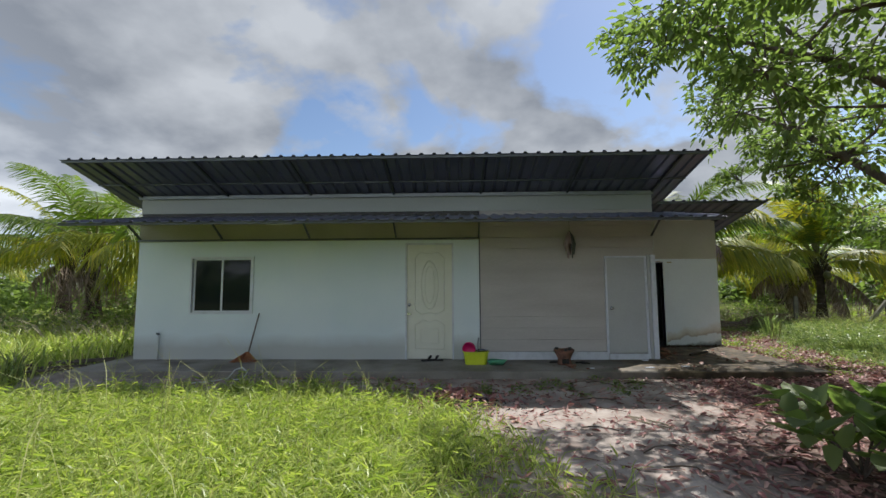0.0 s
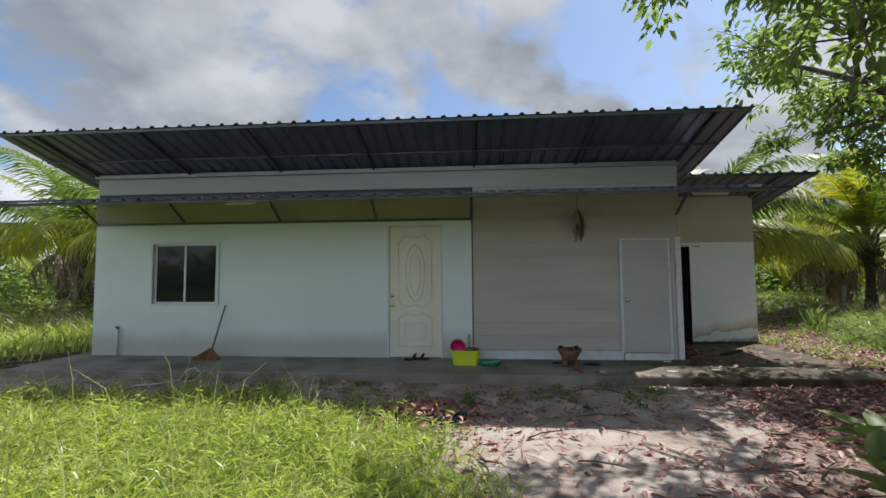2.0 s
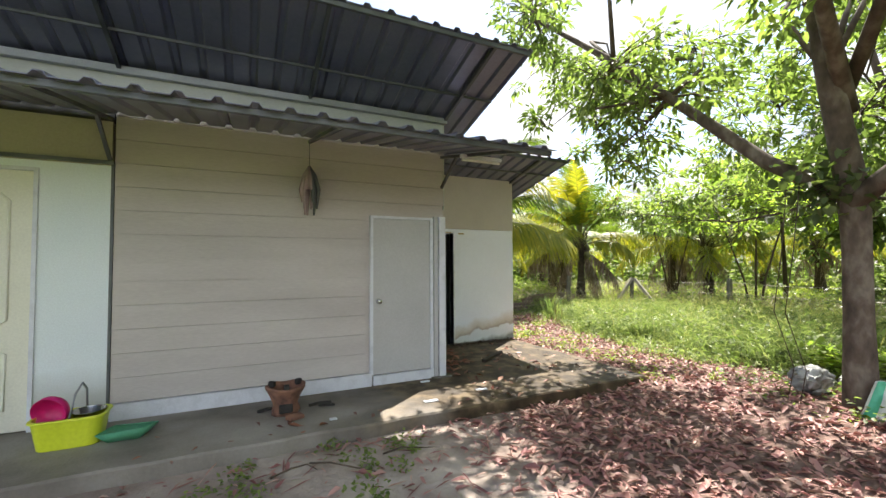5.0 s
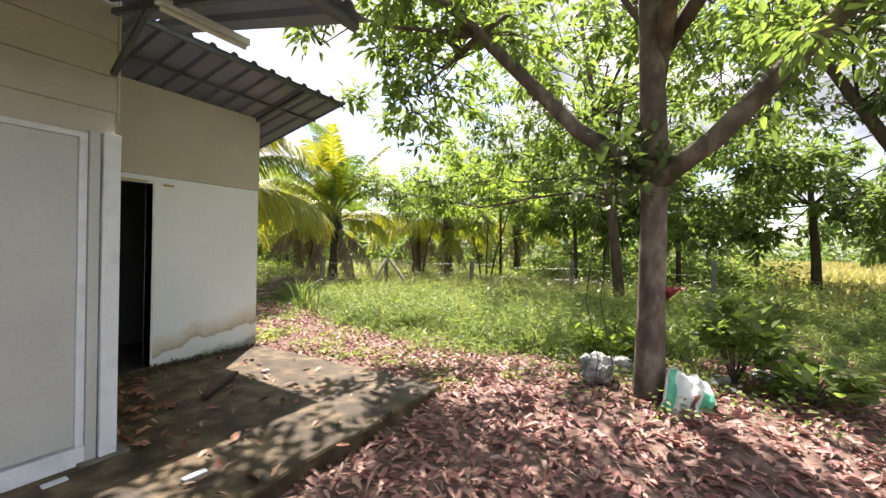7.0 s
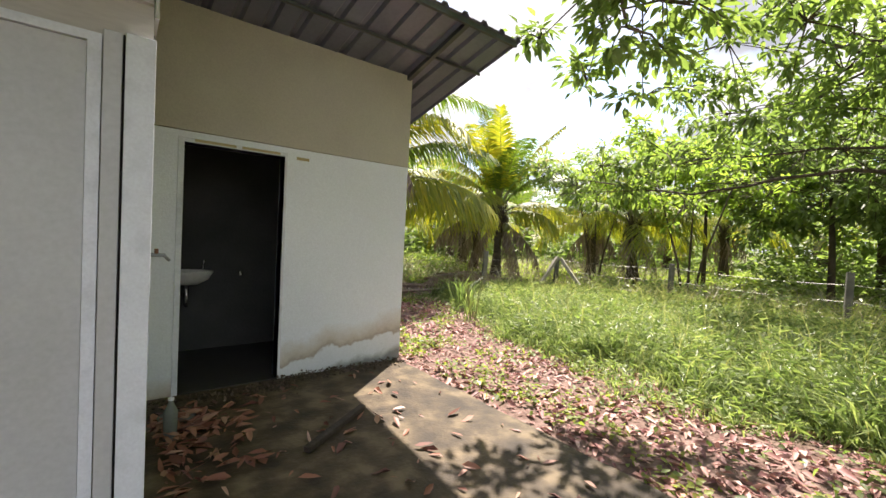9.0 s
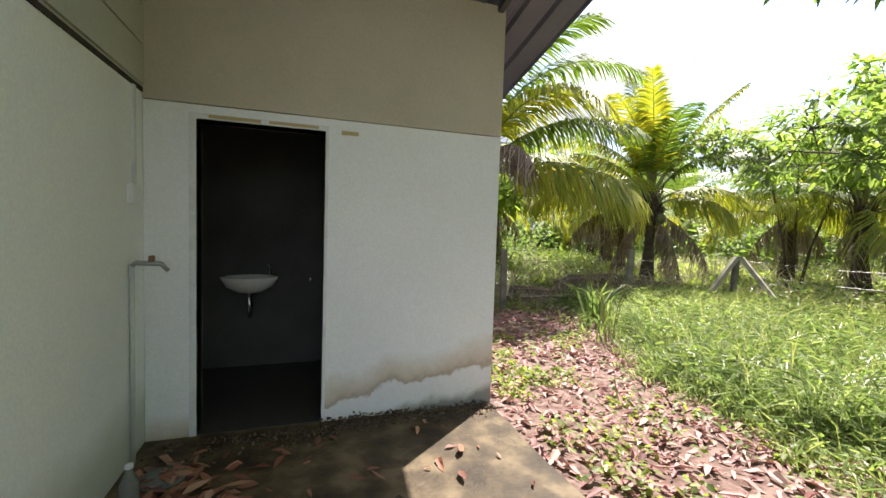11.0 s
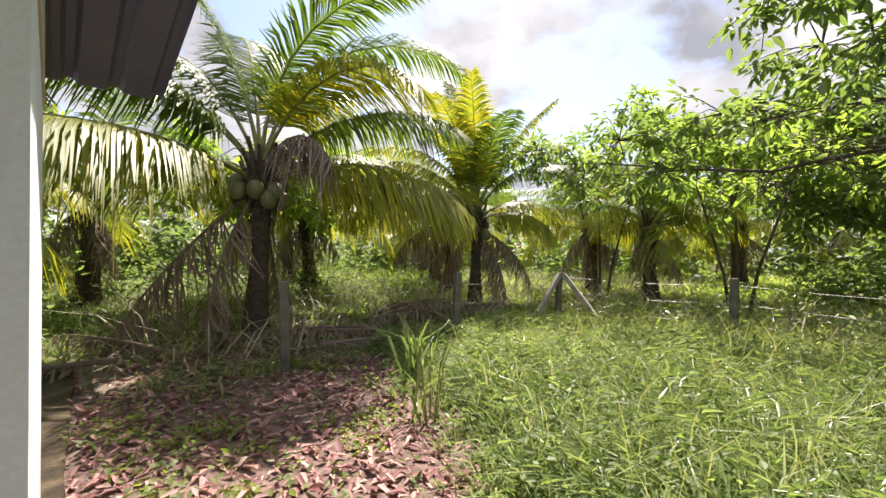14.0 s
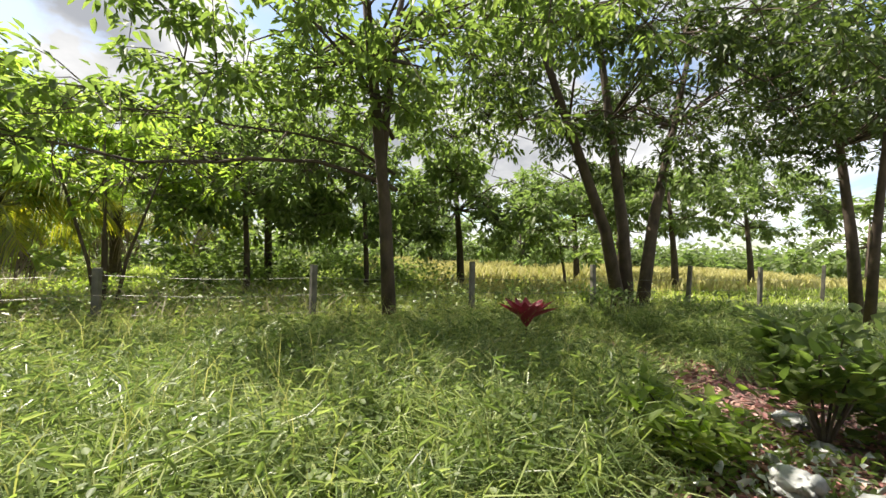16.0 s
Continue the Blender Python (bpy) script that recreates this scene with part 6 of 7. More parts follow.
def tall_weed(x, y, h, n, label):
    g = np.random.default_rng(int(abs(x) * 100))
    z = gz(x, y)
    t = thing("tall_weed", (x, y, z), label, "weed")
    P = np.array([x, y, z]) + g.normal(0, 0.07, (n, 3)) * np.array([1, 1, 0])
    V, F = blades(P, h * g.uniform(0.6, 1.0, n), g.uniform(0.008, 0.016, n), g.uniform(0.2, 0.8, n), g, 0.8)
    link_mesh("tuft", np_mesh("tuft", V - np.array([x, y, z]), F), M["meadow"], t, "", "stuff")
    bm = bmesh.new()
    for i in range(7):
        a = i * 2.4
        tube(bm, [(x + 0.04 * math.cos(a), y + 0.04 * math.sin(a), z), (x + 0.1 * math.cos(a), y + 0.1 * math.sin(a), z + h * 0.6), (x + 0.22 * math.cos(a), y + 0.22 * math.sin(a), z + h)], [0.007, 0.005, 0.003], 5, False)
    part("stem", bm, M["rachis"], t, "", "stuff")


tall_weed(8.49, 10.26, 0.7, 13, "tall clump of cane-like grass on the leaf litter")
tall_weed(9.0, 11.1, 0.7, 40, "tall clump of coarse grass by the fence")
tall_weed(-5.7, 6.2, 0.5, 30, "clump of coarse grass beside the slab")


def fallen_fronds():
    g = np.random.default_rng(77)
    for i, (x, y, a, L) in enumerate([(9.2, 12.9, 10, 2.4), (10.2, 13.1, 170, 2.6), (9.6, 12.5, 35, 2.2), (11.3, 13.3, 200, 2.3), (8.6, 12.8, -30, 2.2), (7.4, 12.9, 120, 2.4), (7.8, 13.3, 80, 2.2), (6.9, 13.4, 200, 2.0), (12.3, 13.2, 30, 2.0), (10.9, 12.6, 95, 1.8), (13.6, 13.4, 160, 1.9), (-7.0, 11.2, 40, 2.2), (-8.2, 12.0, 130, 2.4), (-6.4, 12.6, 200, 2.2), (8.9, 13.6, 300, 2.1), (10.2, 14.2, 330, 2.1)]):
        z = gz(x, y)
        f = thing("fallen_frond", (x, y, z), "dry brown palm frond lying on the ground", "palm frond", "fallen palm fronds")
        V, F, mid = frond(L, 0.35 if i % 3 == 0 else 0.12, 0.6 if i % 3 == 0 else 0.2, g, 0.5, 40, True)
        R = np.array(Matrix.Rotation(radians(a), 3, "Z"))
        V = V @ R.T
        V[:, 2] = np.maximum(V[:, 2] + 0.06, 0.01)
        link_mesh("blade", np_mesh("blade", V, F), M["frond_dead"], f, "", "stuff")
        pts = [Vector(R @ q) + Vector((x, y, z + 0.07)) for q in mid[::2]]
        part("stalk", tube(bmesh.new(), pts, [0.04, 0.03, 0.022, 0.018, 0.013, 0.01, 0.006][:len(pts)], 5), M["frond_dead"], f)


fallen_fronds()


# ---- things on the slab ----
def mop_bucket():
    x, y, z = 1.22, 7.08, SLAB
    t = thing("mop_bucket", (x, y, z), "yellow plastic mop bucket with wringer basket and wet mop", "bucket")
    bm = bmesh.new()

    def rr(w, d, zz, n=8, r=0.07):
        pts = []
        for cx, cy, a0 in ((w - r, d - r, 0), (-w + r, d - r, 90), (-w + r, -d + r, 180), (w - r, -d + r, 270)):
            for k in range(n):
                a = radians(a0 + 90 * k / (n - 1))
                pts.append(bm.verts.new((x + cx + r * math.cos(a), y + cy + r * math.sin(a), z + zz)))
        return pts

    rings = [rr(0.175, 0.115, 0.004), rr(0.205, 0.135, 0.2), rr(0.218, 0.148, 0.2), rr(0.216, 0.146, 0.212), rr(0.198, 0.128, 0.212), rr(0.168, 0.108, 0.02)]
    for a, b in zip(rings, rings[1:]):
        for k in range(len(a)):
            bm.faces.new((a[k], a[(k + 1) % len(a)], b[(k + 1) % len(a)], b[k]))
    bm.faces.new(rings[0][::-1])
    bm.faces.new(rings[-1])
    part("body", bm, M["yellow"], t, smooth=False)
    bm = bmesh.new()
    lathe(bm, [(0.085, 0.1), (0.1, 0.225), (0.106, 0.228), (0.095, 0.222), (0.078, 0.11), (0.0, 0.1)], (x + 0.095, y, z), 24)
    part("wringer_basket", bm, M["chrome"], t, "metal wringer basket", smooth=True)
    bm = bmesh.new()
    lathe(bm, [(0.0, 0.0), (0.075, 0.01), (0.105, 0.05), (0.11, 0.1), (0.108, 0.1), (0.1, 0.05), (0.07, 0.015), (0.0, 0.008)], (0, 0, 0), 24)
    bmesh.ops.transform(bm, matrix=Matrix.Translation((x - 0.09, y + 0.04, z + 0.27)) @ Matrix.Rotation(radians(105), 4, "X") @ Matrix.Rotation(radians(-15), 4, "Y"), verts=bm.verts)
    part("scoop", bm, M["pink"], t, "magenta plastic bowl standing in the bucket", smooth=True)
    part("handle", tube(bmesh.new(), [(x + 0.02, y - 0.13, z + 0.2), (x + 0.03, y - 0.05, z + 0.36), (x + 0.05, y + 0.02, z + 0.42), (x + 0.06, y + 0.08, z + 0.36), (x + 0.05, y + 0.13, z + 0.2)], 0.008, 6), M["steel_light"], t, "grey carrying handle", smooth=True)


mop_bucket()


def dustpan():
    x, y, z = 1.56, 7.02, SLAB
    bm = bmesh.new()
    g = [(-0.16, -0.09, 0.0), (0.12, -0.1, 0.0), (0.17, 0.09, 0.0), (-0.1, 0.1, 0.0)]
    lo = [bm.verts.new((x + a * 0.7, y + b * 0.7, z + 0.004)) for a, b, c in g]
    hi = [bm.verts.new((x + a * 1.1, y + b * 1.1, z + 0.075 + 0.02 * math.sin(i * 2))) for i, (a, b, c) in enumerate(g)]
    li = [bm.verts.new((x + a * 0.66, y + b * 0.66, z + 0.012)) for a, b, c in g]
    hi2 = [bm.verts.new((x + a * 1.05, y + b * 1.05, z + 0.078 + 0.02 * math.sin(i * 2))) for i, (a, b, c) in enumerate(g)]
    bm.faces.new(lo[::-1])
    bm.faces.new(li)
    for ra, rb in ((lo, hi), (hi, hi2), (hi2, li)):
        for k in range(4):
            bm.faces.new((ra[k], ra[(k + 1) % 4], rb[(k + 1) % 4], rb[k]))
    bmesh.ops.bevel(bm, geom=bm.edges[:], offset=0.006, segments=2, affect="EDGES")
    solo("basin", bm, M["green_plastic"], (x, y, z), "crumpled translucent green plastic basin on the slab", "basin", True)


dustpan()


def stove():
    x, y, z = 2.66, 7.05, SLAB
    t = thing("charcoal_stove", (x, y, z), "broken clay charcoal stove blackened with soot", "stove")
    bm = bmesh.new()
    lathe(bm, [(0.0, 0.0), (0.11, 0.0), (0.115, 0.03), (0.1, 0.09), (0.125, 0.16), (0.165, 0.215), (0.17, 0.235), (0.15, 0.237), (0.135, 0.21), (0.1, 0.13), (0.0, 0.11)], (x, y, z), 22, 0.95)
    for v in bm.verts:
        v.co += Vector((0.006 * math.sin(v.co.z * 40 + v.co.x * 30), 0.006 * math.cos(v.co.x * 50), 0.008 * math.sin(v.co.x * 35 + v.co.y * 20) if v.co.z > z + 0.16 else 0))
    part("body", bm, M["clay"], t, smooth=True)
    part("vent_mouth", boxes((x - 0.06, x + 0.05, y - 0.125, y - 0.085, z + 0.03, z + 0.1), bevel=0.01), M["soot"], t)
    for k in range(3):
        a = 0.5 + k * 2.1
        bm = boxes((-0.028, 0.028, -0.02, 0.02, 0, 0.05), bevel=0.008)
        bmesh.ops.transform(bm, matrix=Matrix.Translation((x + 0.125 * math.cos(a), y + 0.12 * math.sin(a), z + 0.215)) @ Matrix.Rotation(a, 4, "Z"), verts=bm.verts)
        part("pot_rest", bm, M["soot"], t)
    bm = boxes((-0.07, 0.06, -0.05, 0.04, 0, 0.035), bevel=0.01)
    bmesh.ops.transform(bm, matrix=Matrix.Translation((x + 0.06, y - 0.19, z + 0.002)) @ Matrix.Rotation(0.4, 4, "Z"), verts=bm.verts)
    part("shard", bm, M["clay"], t, "loose piece of broken clay")
    for k, (dx, dy, L, a) in enumerate(((0.2, 0.05, 0.2, 0.1), (0.28, 0.02, 0.14, -0.3), (-0.22, 0.08, 0.16, 0.2))):
        s = thing("charred_stick", (x + dx, y + dy, z), "charred stick of firewood on the slab", "firewood", "charred sticks by the stove")
        part("wood", tube(bmesh.new(), [(x + dx, y + dy, z + 0.015), (x + dx + L * 0.5 * math.cos(a), y + dy + L * 0.5 * math.sin(a), z + 0.022), (x + dx + L * math.cos(a), y + dy + L * math.sin(a), z + 0.015)], [0.013, 0.015, 0.01], 7), M["soot"], s)


stove()


def broom():
    x, y, z = -2.69, 7.2, SLAB
    t = thing("broom", (x, y, z), "straw broom leaning against the white wall", "broom")
    top = Vector((-2.62, 7.47, 0.93))
    part("handle", tube(bmesh.new(), [(x + 0.01, y + 0.03, z + 0.12), top], [0.014, 0.012], 8), M["stick"], t, smooth=True)
    bm = bmesh.new()
    g = random.Random(3)
    for i in range(150):
        a = g.uniform(-1, 1)
        b0 = Vector((x + 0.02 * a, y + 0.03 + g.uniform(-0.015, 0.015), z + 0.17))
        e = Vector((x + 0.23 * a + g.uniform(-0.03, 0.03), y - 0.07 + g.uniform(-0.06, 0.06), z + 0.006 + 0.02 * g.random()))
        tube(bm, [b0, (b0 + e) / 2 + Vector((0, 0, 0.02 * (1 - abs(a)))), e], [0.004, 0.004, 0.002], 3, False)
    part("bristles", bm, M["broom"], t, "reddish-brown straw head", "stuff")


broom()


def small_things():
    g = random.Random(9)
    # rubber sandals and cloth by the door
    for k, (dx, dy, a) in enumerate(((0, 0, 0.3), (0.12, 0.03, -0.2))):
        x, y = 0.42 + dx, 7.34 + dy
        t = thing("sandal", (x, y, SLAB), "black rubber sandal before the door", "sandal", "sandals at the door")
        bm = bmesh.new()
        n = 18
        lo = [bm.verts.new((0.13 * math.cos(2 * math.pi * i / n), (0.045 - 0.008 * math.cos(2 * math.pi * i / n)) * math.sin(2 * math.pi * i / n), 0.0)) for i in range(n)]
        hi = [bm.verts.new((v.co.x * 1.03, v.co.y * 1.03, 0.024)) for v in lo]
        bm.faces.new(lo[::-1])
        bm.faces.new(hi)
        for i in range(n):
            bm.faces.new((lo[i], lo[(i + 1) % n], hi[(i + 1) % n], hi[i]))
        m = Matrix.Translation((x, y, SLAB + 0.001)) @ Matrix.Rotation(a, 4, "Z")
        bmesh.ops.transform(bm, matrix=m, verts=bm.verts)
        part("sole", bm, M["cloth_black"], t)
        bm = bmesh.new()
        tube(bm, [m @ Vector(p) for p in ((0.0, -0.045, 0.02), (0.03, -0.03, 0.065), (0.04, 0.0, 0.078), (0.03, 0.03, 0.065), (0.0, 0.045, 0.02))], [0.012, 0.018, 0.02, 0.018, 0.012], 6)
        part("strap", bm, M["cloth_black"], t, smooth=True)
    # fan-shaped rag hanging from the awning arm
    x, y, z = 2.88, 7.32, 2.37
    t = thing("hanging_rag", (x, y, 1.93), "pinkish grey rags hanging from a hook under the awning", "rag")
    for k in range(13):
        a = k * 2.4
        dx, dy = 0.032 * math.cos(a) * (1 + k % 3 * 0.4), 0.03 * math.sin(a)
        L = 0.5 - 0.06 * (k * 5 % 6)
        part("strip", tube(bmesh.new(), [(x, y, z - 0.03), (x + dx, y + dy, z - 0.12), (x + dx * 1.7, y + dy * 1.4, z - 0.26), (x + dx * 1.4, y + dy, z - L)], [0.012, 0.02, 0.024, 0.01], 6), M["rag"] if k % 5 else M["steel"], t, smooth=True)
    part("hook", tube(bmesh.new(), [(x, y, 2.6), (x, y, 2.45), (x, y, z - 0.05)], 0.004, 5), M["steel"], t)
    # lamp tubes under the awning
    for x0 in (4.28, -2.28):
        t = thing("tube_lamp", (x0 + 0.22, 6.85, 2.43), "unlit white tube lamp under the metal awning", "lamp", "tube lamps under the awning")
        part("casing", boxes((x0, x0 + 0.48, 6.83, 6.87, 2.462, 2.50), bevel=0.004), M["trim"], t)
        bm = bmesh.new()
        tube(bm, [(x0 + 0.02, 6.85, 2.447), (x0 + 0.46, 6.85, 2.447)], 0.013, 10)
        part("tube", bm, M["lamp_white"], t, smooth=True)
    # pipe stub by the wall, tap and pipes on the side wall
    t = thing("pipe_stub", (-4.42, 7.44, SLAB), "grey plastic pipe standing against the white wall", "pipe")
    part("pipe", tube(bmesh.new(), [(-4.42, 7.45, SLAB), (-4.42, 7.45, 0.55)], 0.014, 10), M["pvc"], t, smooth=True)
    part("elbow", tube(bmesh.new(), [(-4.42, 7.45, 0.55), (-4.425, 7.45, 0.575), (-4.46, 7.45, 0.58)], 0.018, 10), M["steel"], t, smooth=True)
    t = thing("water_tap", (4.41, 8.85, SLAB), "brass tap on a thin grey pipe at the side wall", "tap")
    part("pipe", tube(bmesh.new(), [(4.407, 8.85, SLAB), (4.407, 8.85, 1.1)], 0.011, 10), M["pvc"], t, smooth=True)
    bm = bmesh.new()
    tube(bm, [(4.407, 8.85, 1.1), (4.425, 8.85, 1.115), (4.53, 8.85, 1.11), (4.56, 8.85, 1.075)], [0.012, 0.013, 0.012, 0.01], 8)
    part("spout", bm, M["steel_light"], t, smooth=True)
    part("lever", boxes((4.48, 4.5, 8.83, 8.87, 1.12, 1.15), bevel=0.004), M["clay"], t, "rusty red lever")
    t = thing("switch_box", (4.40, 8.92, 1.42), "white cable duct and box on the side wall", "cable duct")
    part("duct", boxes((4.392, 4.405, 8.9, 8.93, 1.5, 1.98)), M["trim"], t)
    part("box", boxes((4.392, 4.42, 8.84, 8.95, 1.40, 1.497), bevel=0.004), M["white_bath"], t)
    # bottle, plate and plank on the slab
    t = thing("plastic_bottle", (4.55, 8.38, SLAB), "clear plastic bottle among dead leaves", "bottle")
    bm = bmesh.new()
    lathe(bm, [(0.0, 0.0), (0.032, 0.0), (0.035, 0.01), (0.033, 0.05), (0.035, 0.1), (0.034, 0.16), (0.014, 0.205), (0.013, 0.22)], (4.55, 8.38, SLAB), 16)
    part("body", bm, M["bottle"], t, smooth=True)
    bm = bmesh.new()
    lathe(bm, [(0.0, 0.222), (0.015, 0.221), (0.015, 0.235), (0.0, 0.236)], (4.55, 8.38, SLAB), 12)
    part("cap", bm, M["trim"], t)
    bm = bmesh.new()
    lathe(bm, [(0.0, 0.02), (0.06, 0.022), (0.1, 0.035), (0.1, 0.039), (0.06, 0.027), (0.0, 0.025)], (4.6, 8.6, SLAB), 22)
    solo("plate", bm, M["bottle"], (4.6, 8.6, SLAB), "clear plastic lid lying on leaves", "lid", True)
    bm = bmesh.new()
    beam(bm, (5.12, 7.84, SLAB + 0.022), (5.62, 8.18, SLAB + 0.024), 0.045, 0.035)
    bmesh.ops.bevel(bm, geom=bm.edges[:], offset=0.005, segments=1, affect="EDGES")
    solo("plank", bm, M["plank"], (5.35, 8.0, SLAB), "weathered dark wooden batten on the slab", "plank")
    for k, (px, py, w) in enumerate(((4.1, 7.36, 0.1), (3.9, 6.75, 0.14), (4.5, 6.85, 0.12), (3.0, 6.7, 0.06))):
        bm = boxes((px - w / 2, px + w / 2, py - 0.02, py + 0.02, SLAB + 0.001, SLAB + 0.012), bevel=0.003)
        solo("wood_chip", bm, M["trim"], (px, py, SLAB), "pale splinter of board on the slab", "wood chip", group="pale splinters on the slab")
    # hose loop
    t = thing("hose", (-2.35, 6.36, 0.02), "pale looped hose end at the slab edge", "hose")
    part("tube", tube(bmesh.new(), [(-2.9, 6.0, 0.05), (-2.7, 6.2, 0.03), (-2.5, 6.3, 0.05), (-2.42, 6.34, 0.17), (-2.32, 6.36, 0.2), (-2.24, 6.36, 0.13), (-2.3, 6.34, 0.04), (-2.42, 6.3, 0.03)], 0.009, 7), M["pvc"], t, smooth=True)
    rs = np.random.default_rng(29)
    P = np.stack([rs.uniform(-3.5, 6.2, 2400), rs.uniform(2.6, 6.4, 2400)], 1)
    P = P[(grass_amount(P[:, 0], P[:, 1]) < 0.5)]
    n = len(P)
    Z = height(P[:, 0], P[:, 1]) + 0.012
    D = rand_dir(n, rs, 0.05)
    Ln = 0.04 + 0.26 * rs.random(n) ** 2
    V, F = leaves(np.concatenate([P, Z[:, None]], 1), D, np.tile([0, 0, 1.0], (n, 1)), Ln, np.full(n, 0.012), 0.5, 0.02)
    V[:, 2] = np.maximum(V[:, 2], height(V[:, 0], V[:, 1]) + 0.004)
    stuff("twig_debris", V, F, M["litter"], "brown twigs and leaf stalks scattered on the sand", "twigs")
    for k, (ax, ay, bx, by) in enumerate(((-7.4, 6.6, -5.25, 7.5), (-7.2, 6.3, -5.3, 7.0), (-6.6, 6.2, -5.25, 6.7), (-6.9, 6.9, -5.4, 7.7))):
        t = thing("fallen_stick", (ax, ay, gz(ax, ay)), "weathered grey pole lying beside the slab", "pole", "poles beside the slab")
        m = ((ax + bx) / 2, (ay + by) / 2 + 0.04, 0.1)
        part("wood", tube(bmesh.new(), [(ax, ay, gz(ax, ay) + 0.03), m, (bx, by, 0.11)], [0.02, 0.024, 0.018], 7), M["stick"], t, smooth=True)
    # pale looped strip of palm leaf on the sand
    bm = bmesh.new()
    loop = [(2.72, 4.72), (2.8, 4.66), (2.95, 4.5), (3.02, 4.38), (2.98, 4.35), (2.88, 4.42), (2.74, 4.6), (2.72, 4.7)]
    tube(bm, [(x, y, gz(x, y) + 0.012) for x, y in loop], [0.008] * 8, 5)
    solo("leaf_strip", bm, M["dry"], (2.87, 4.5, gz(2.87, 4.5)), "pale looped strip of dry palm leaf on the sand", "leaf strip")
    # larger dead sticks on the sand
    rs = np.random.default_rng(51)
    for k in range(34):
        ax, ay = rs.uniform(-0.3, 4.6), rs.uniform(3.2, 6.2)
        if grass_amount(np.array([ax]), np.array([ay]))[0] > 0.6:
            continue
        L, an = rs.uniform(0.15, 0.55), rs.uniform(-0.8, 0.8)
        pts = [(ax + L * u * math.cos(an) + 0.02 * math.sin(7 * u + k), ay + L * u * math.sin(an) + 0.03 * math.sin(5 * u + k), gz(ax, ay) + 0.014 + 0.02 * math.sin(math.pi * u) * (k % 3)) for u in (0, 0.35, 0.7, 1)]
        solo("fallen_twig", tube(bmesh.new(), pts, [0.007, 0.006, 0.005, 0.002], 5), M["bark_far"], (ax, ay, gz(ax, ay)), "thin brown fallen twig on the sand", "twig", True, "fallen twigs on the sand")
    # crumbs of soil and flaked plaster along the foot of the wash room and its door
    n = 900
    x, y = rs.uniform(5.3, 6.44, n), 9.04 - np.abs(rs.normal(0, 0.07, n))
    x2, y2 = rs.uniform(4.45, 5.4, 500), 8.98 - np.abs(rs.normal(0, 0.12, 500))
    x, y = np.concatenate([x, x2]), np.concatenate([y, y2])
    P = np.stack([x, y, np.full(len(x), SLAB + 0.002) + 0.03 * rs.random(len(x)) * np.exp(-(9.04 - y) / 0.06)], 1)
    V, F = leaves(P, rand_dir(len(P), rs, 0.5), rand_dir(len(P), rs), rs.uniform(0.006, 0.035, len(P)), rs.uniform(0.005, 0.02, len(P)), 0.5)
    stuff("debris", V, F, M["soil_crumb"], "dark crumbs of soil and leaf at the wall foot", "debris")
    # ash heap with litter
    cx, cy = 0.85, 5.1
    rs = np.random.default_rng(13)
    n = 420
    r = np.abs(rs.normal(0, 0.42, n))
    a = rs.uniform(0, 6.28, n)
    P = np.stack([cx + r * np.cos(a) * 1.2, cy + r * np.sin(a) * 0.9, 0.04 + 0.12 * np.exp(-(r / 0.34) ** 2)], 1)
    V, F = leaves(P, rand_dir(n, rs, 0.4), rand_dir(n, rs), rs.uniform(0.03, 0.12, n), rs.uniform(0.015, 0.05, n), 0.3)
    stuff("heap_leaves", V, F, M["litter"], "reddish dead leaves in the rubbish heap", "fallen leaves")
    n = 1500
    r = np.abs(rs.normal(0, 0.3, n))
    a = rs.uniform(0, 6.28, n)
    P = np.stack([cx + r * np.cos(a) * 1.3, cy + r * np.sin(a) * 0.8, 0.02 + 0.09 * np.exp(-(r / 0.3) ** 2)], 1)
    D = rand_dir(n, rs, 0.5)
    V, F = leaves(P, D, rand_dir(n, rs), rs.uniform(0.01, 0.045, n), rs.uniform(0.008, 0.025, n), 0.4)
    stuff("ash_heap", V, F, M["soot"], "burnt black rubbish heap on the sand", "rubbish")
    n = 90
    r = np.abs(rs.normal(0, 0.3, n))
    a = rs.uniform(0, 6.28, n)
    P = np.stack([cx + r * np.cos(a) * 1.3, cy + r * np.sin(a) * 0.8, 0.05 + 0.09 * np.exp(-(r / 0.3) ** 2)], 1)
    V, F = leaves(P, rand_dir(n, rs, 0.5), rand_dir(n, rs), rs.uniform(0.02, 0.06, n), rs.uniform(0.01, 0.035, n), 0.4)
    stuff("burnt_scraps", V, F, M["grey_sack"], "pale ash and plastic scraps in the rubbish heap", "rubbish")
    bm = bmesh.new()
    bmesh.ops.create_icosphere(bm, subdivisions=2, radius=0.13, matrix=Matrix.Translation((0.98, 5.42, 0.08)) @ Matrix.Diagonal((1.6, 0.8, 0.55, 1)))
    for v in bm.verts:
        v.co += noise.noise_vector(v.co * 9) * 0.03
    solo("husk", bm, M["clay"], (0.98, 5.42, 0.01), "dry reddish-brown coconut husk by the ash heap", "coconut husk")


small_things()


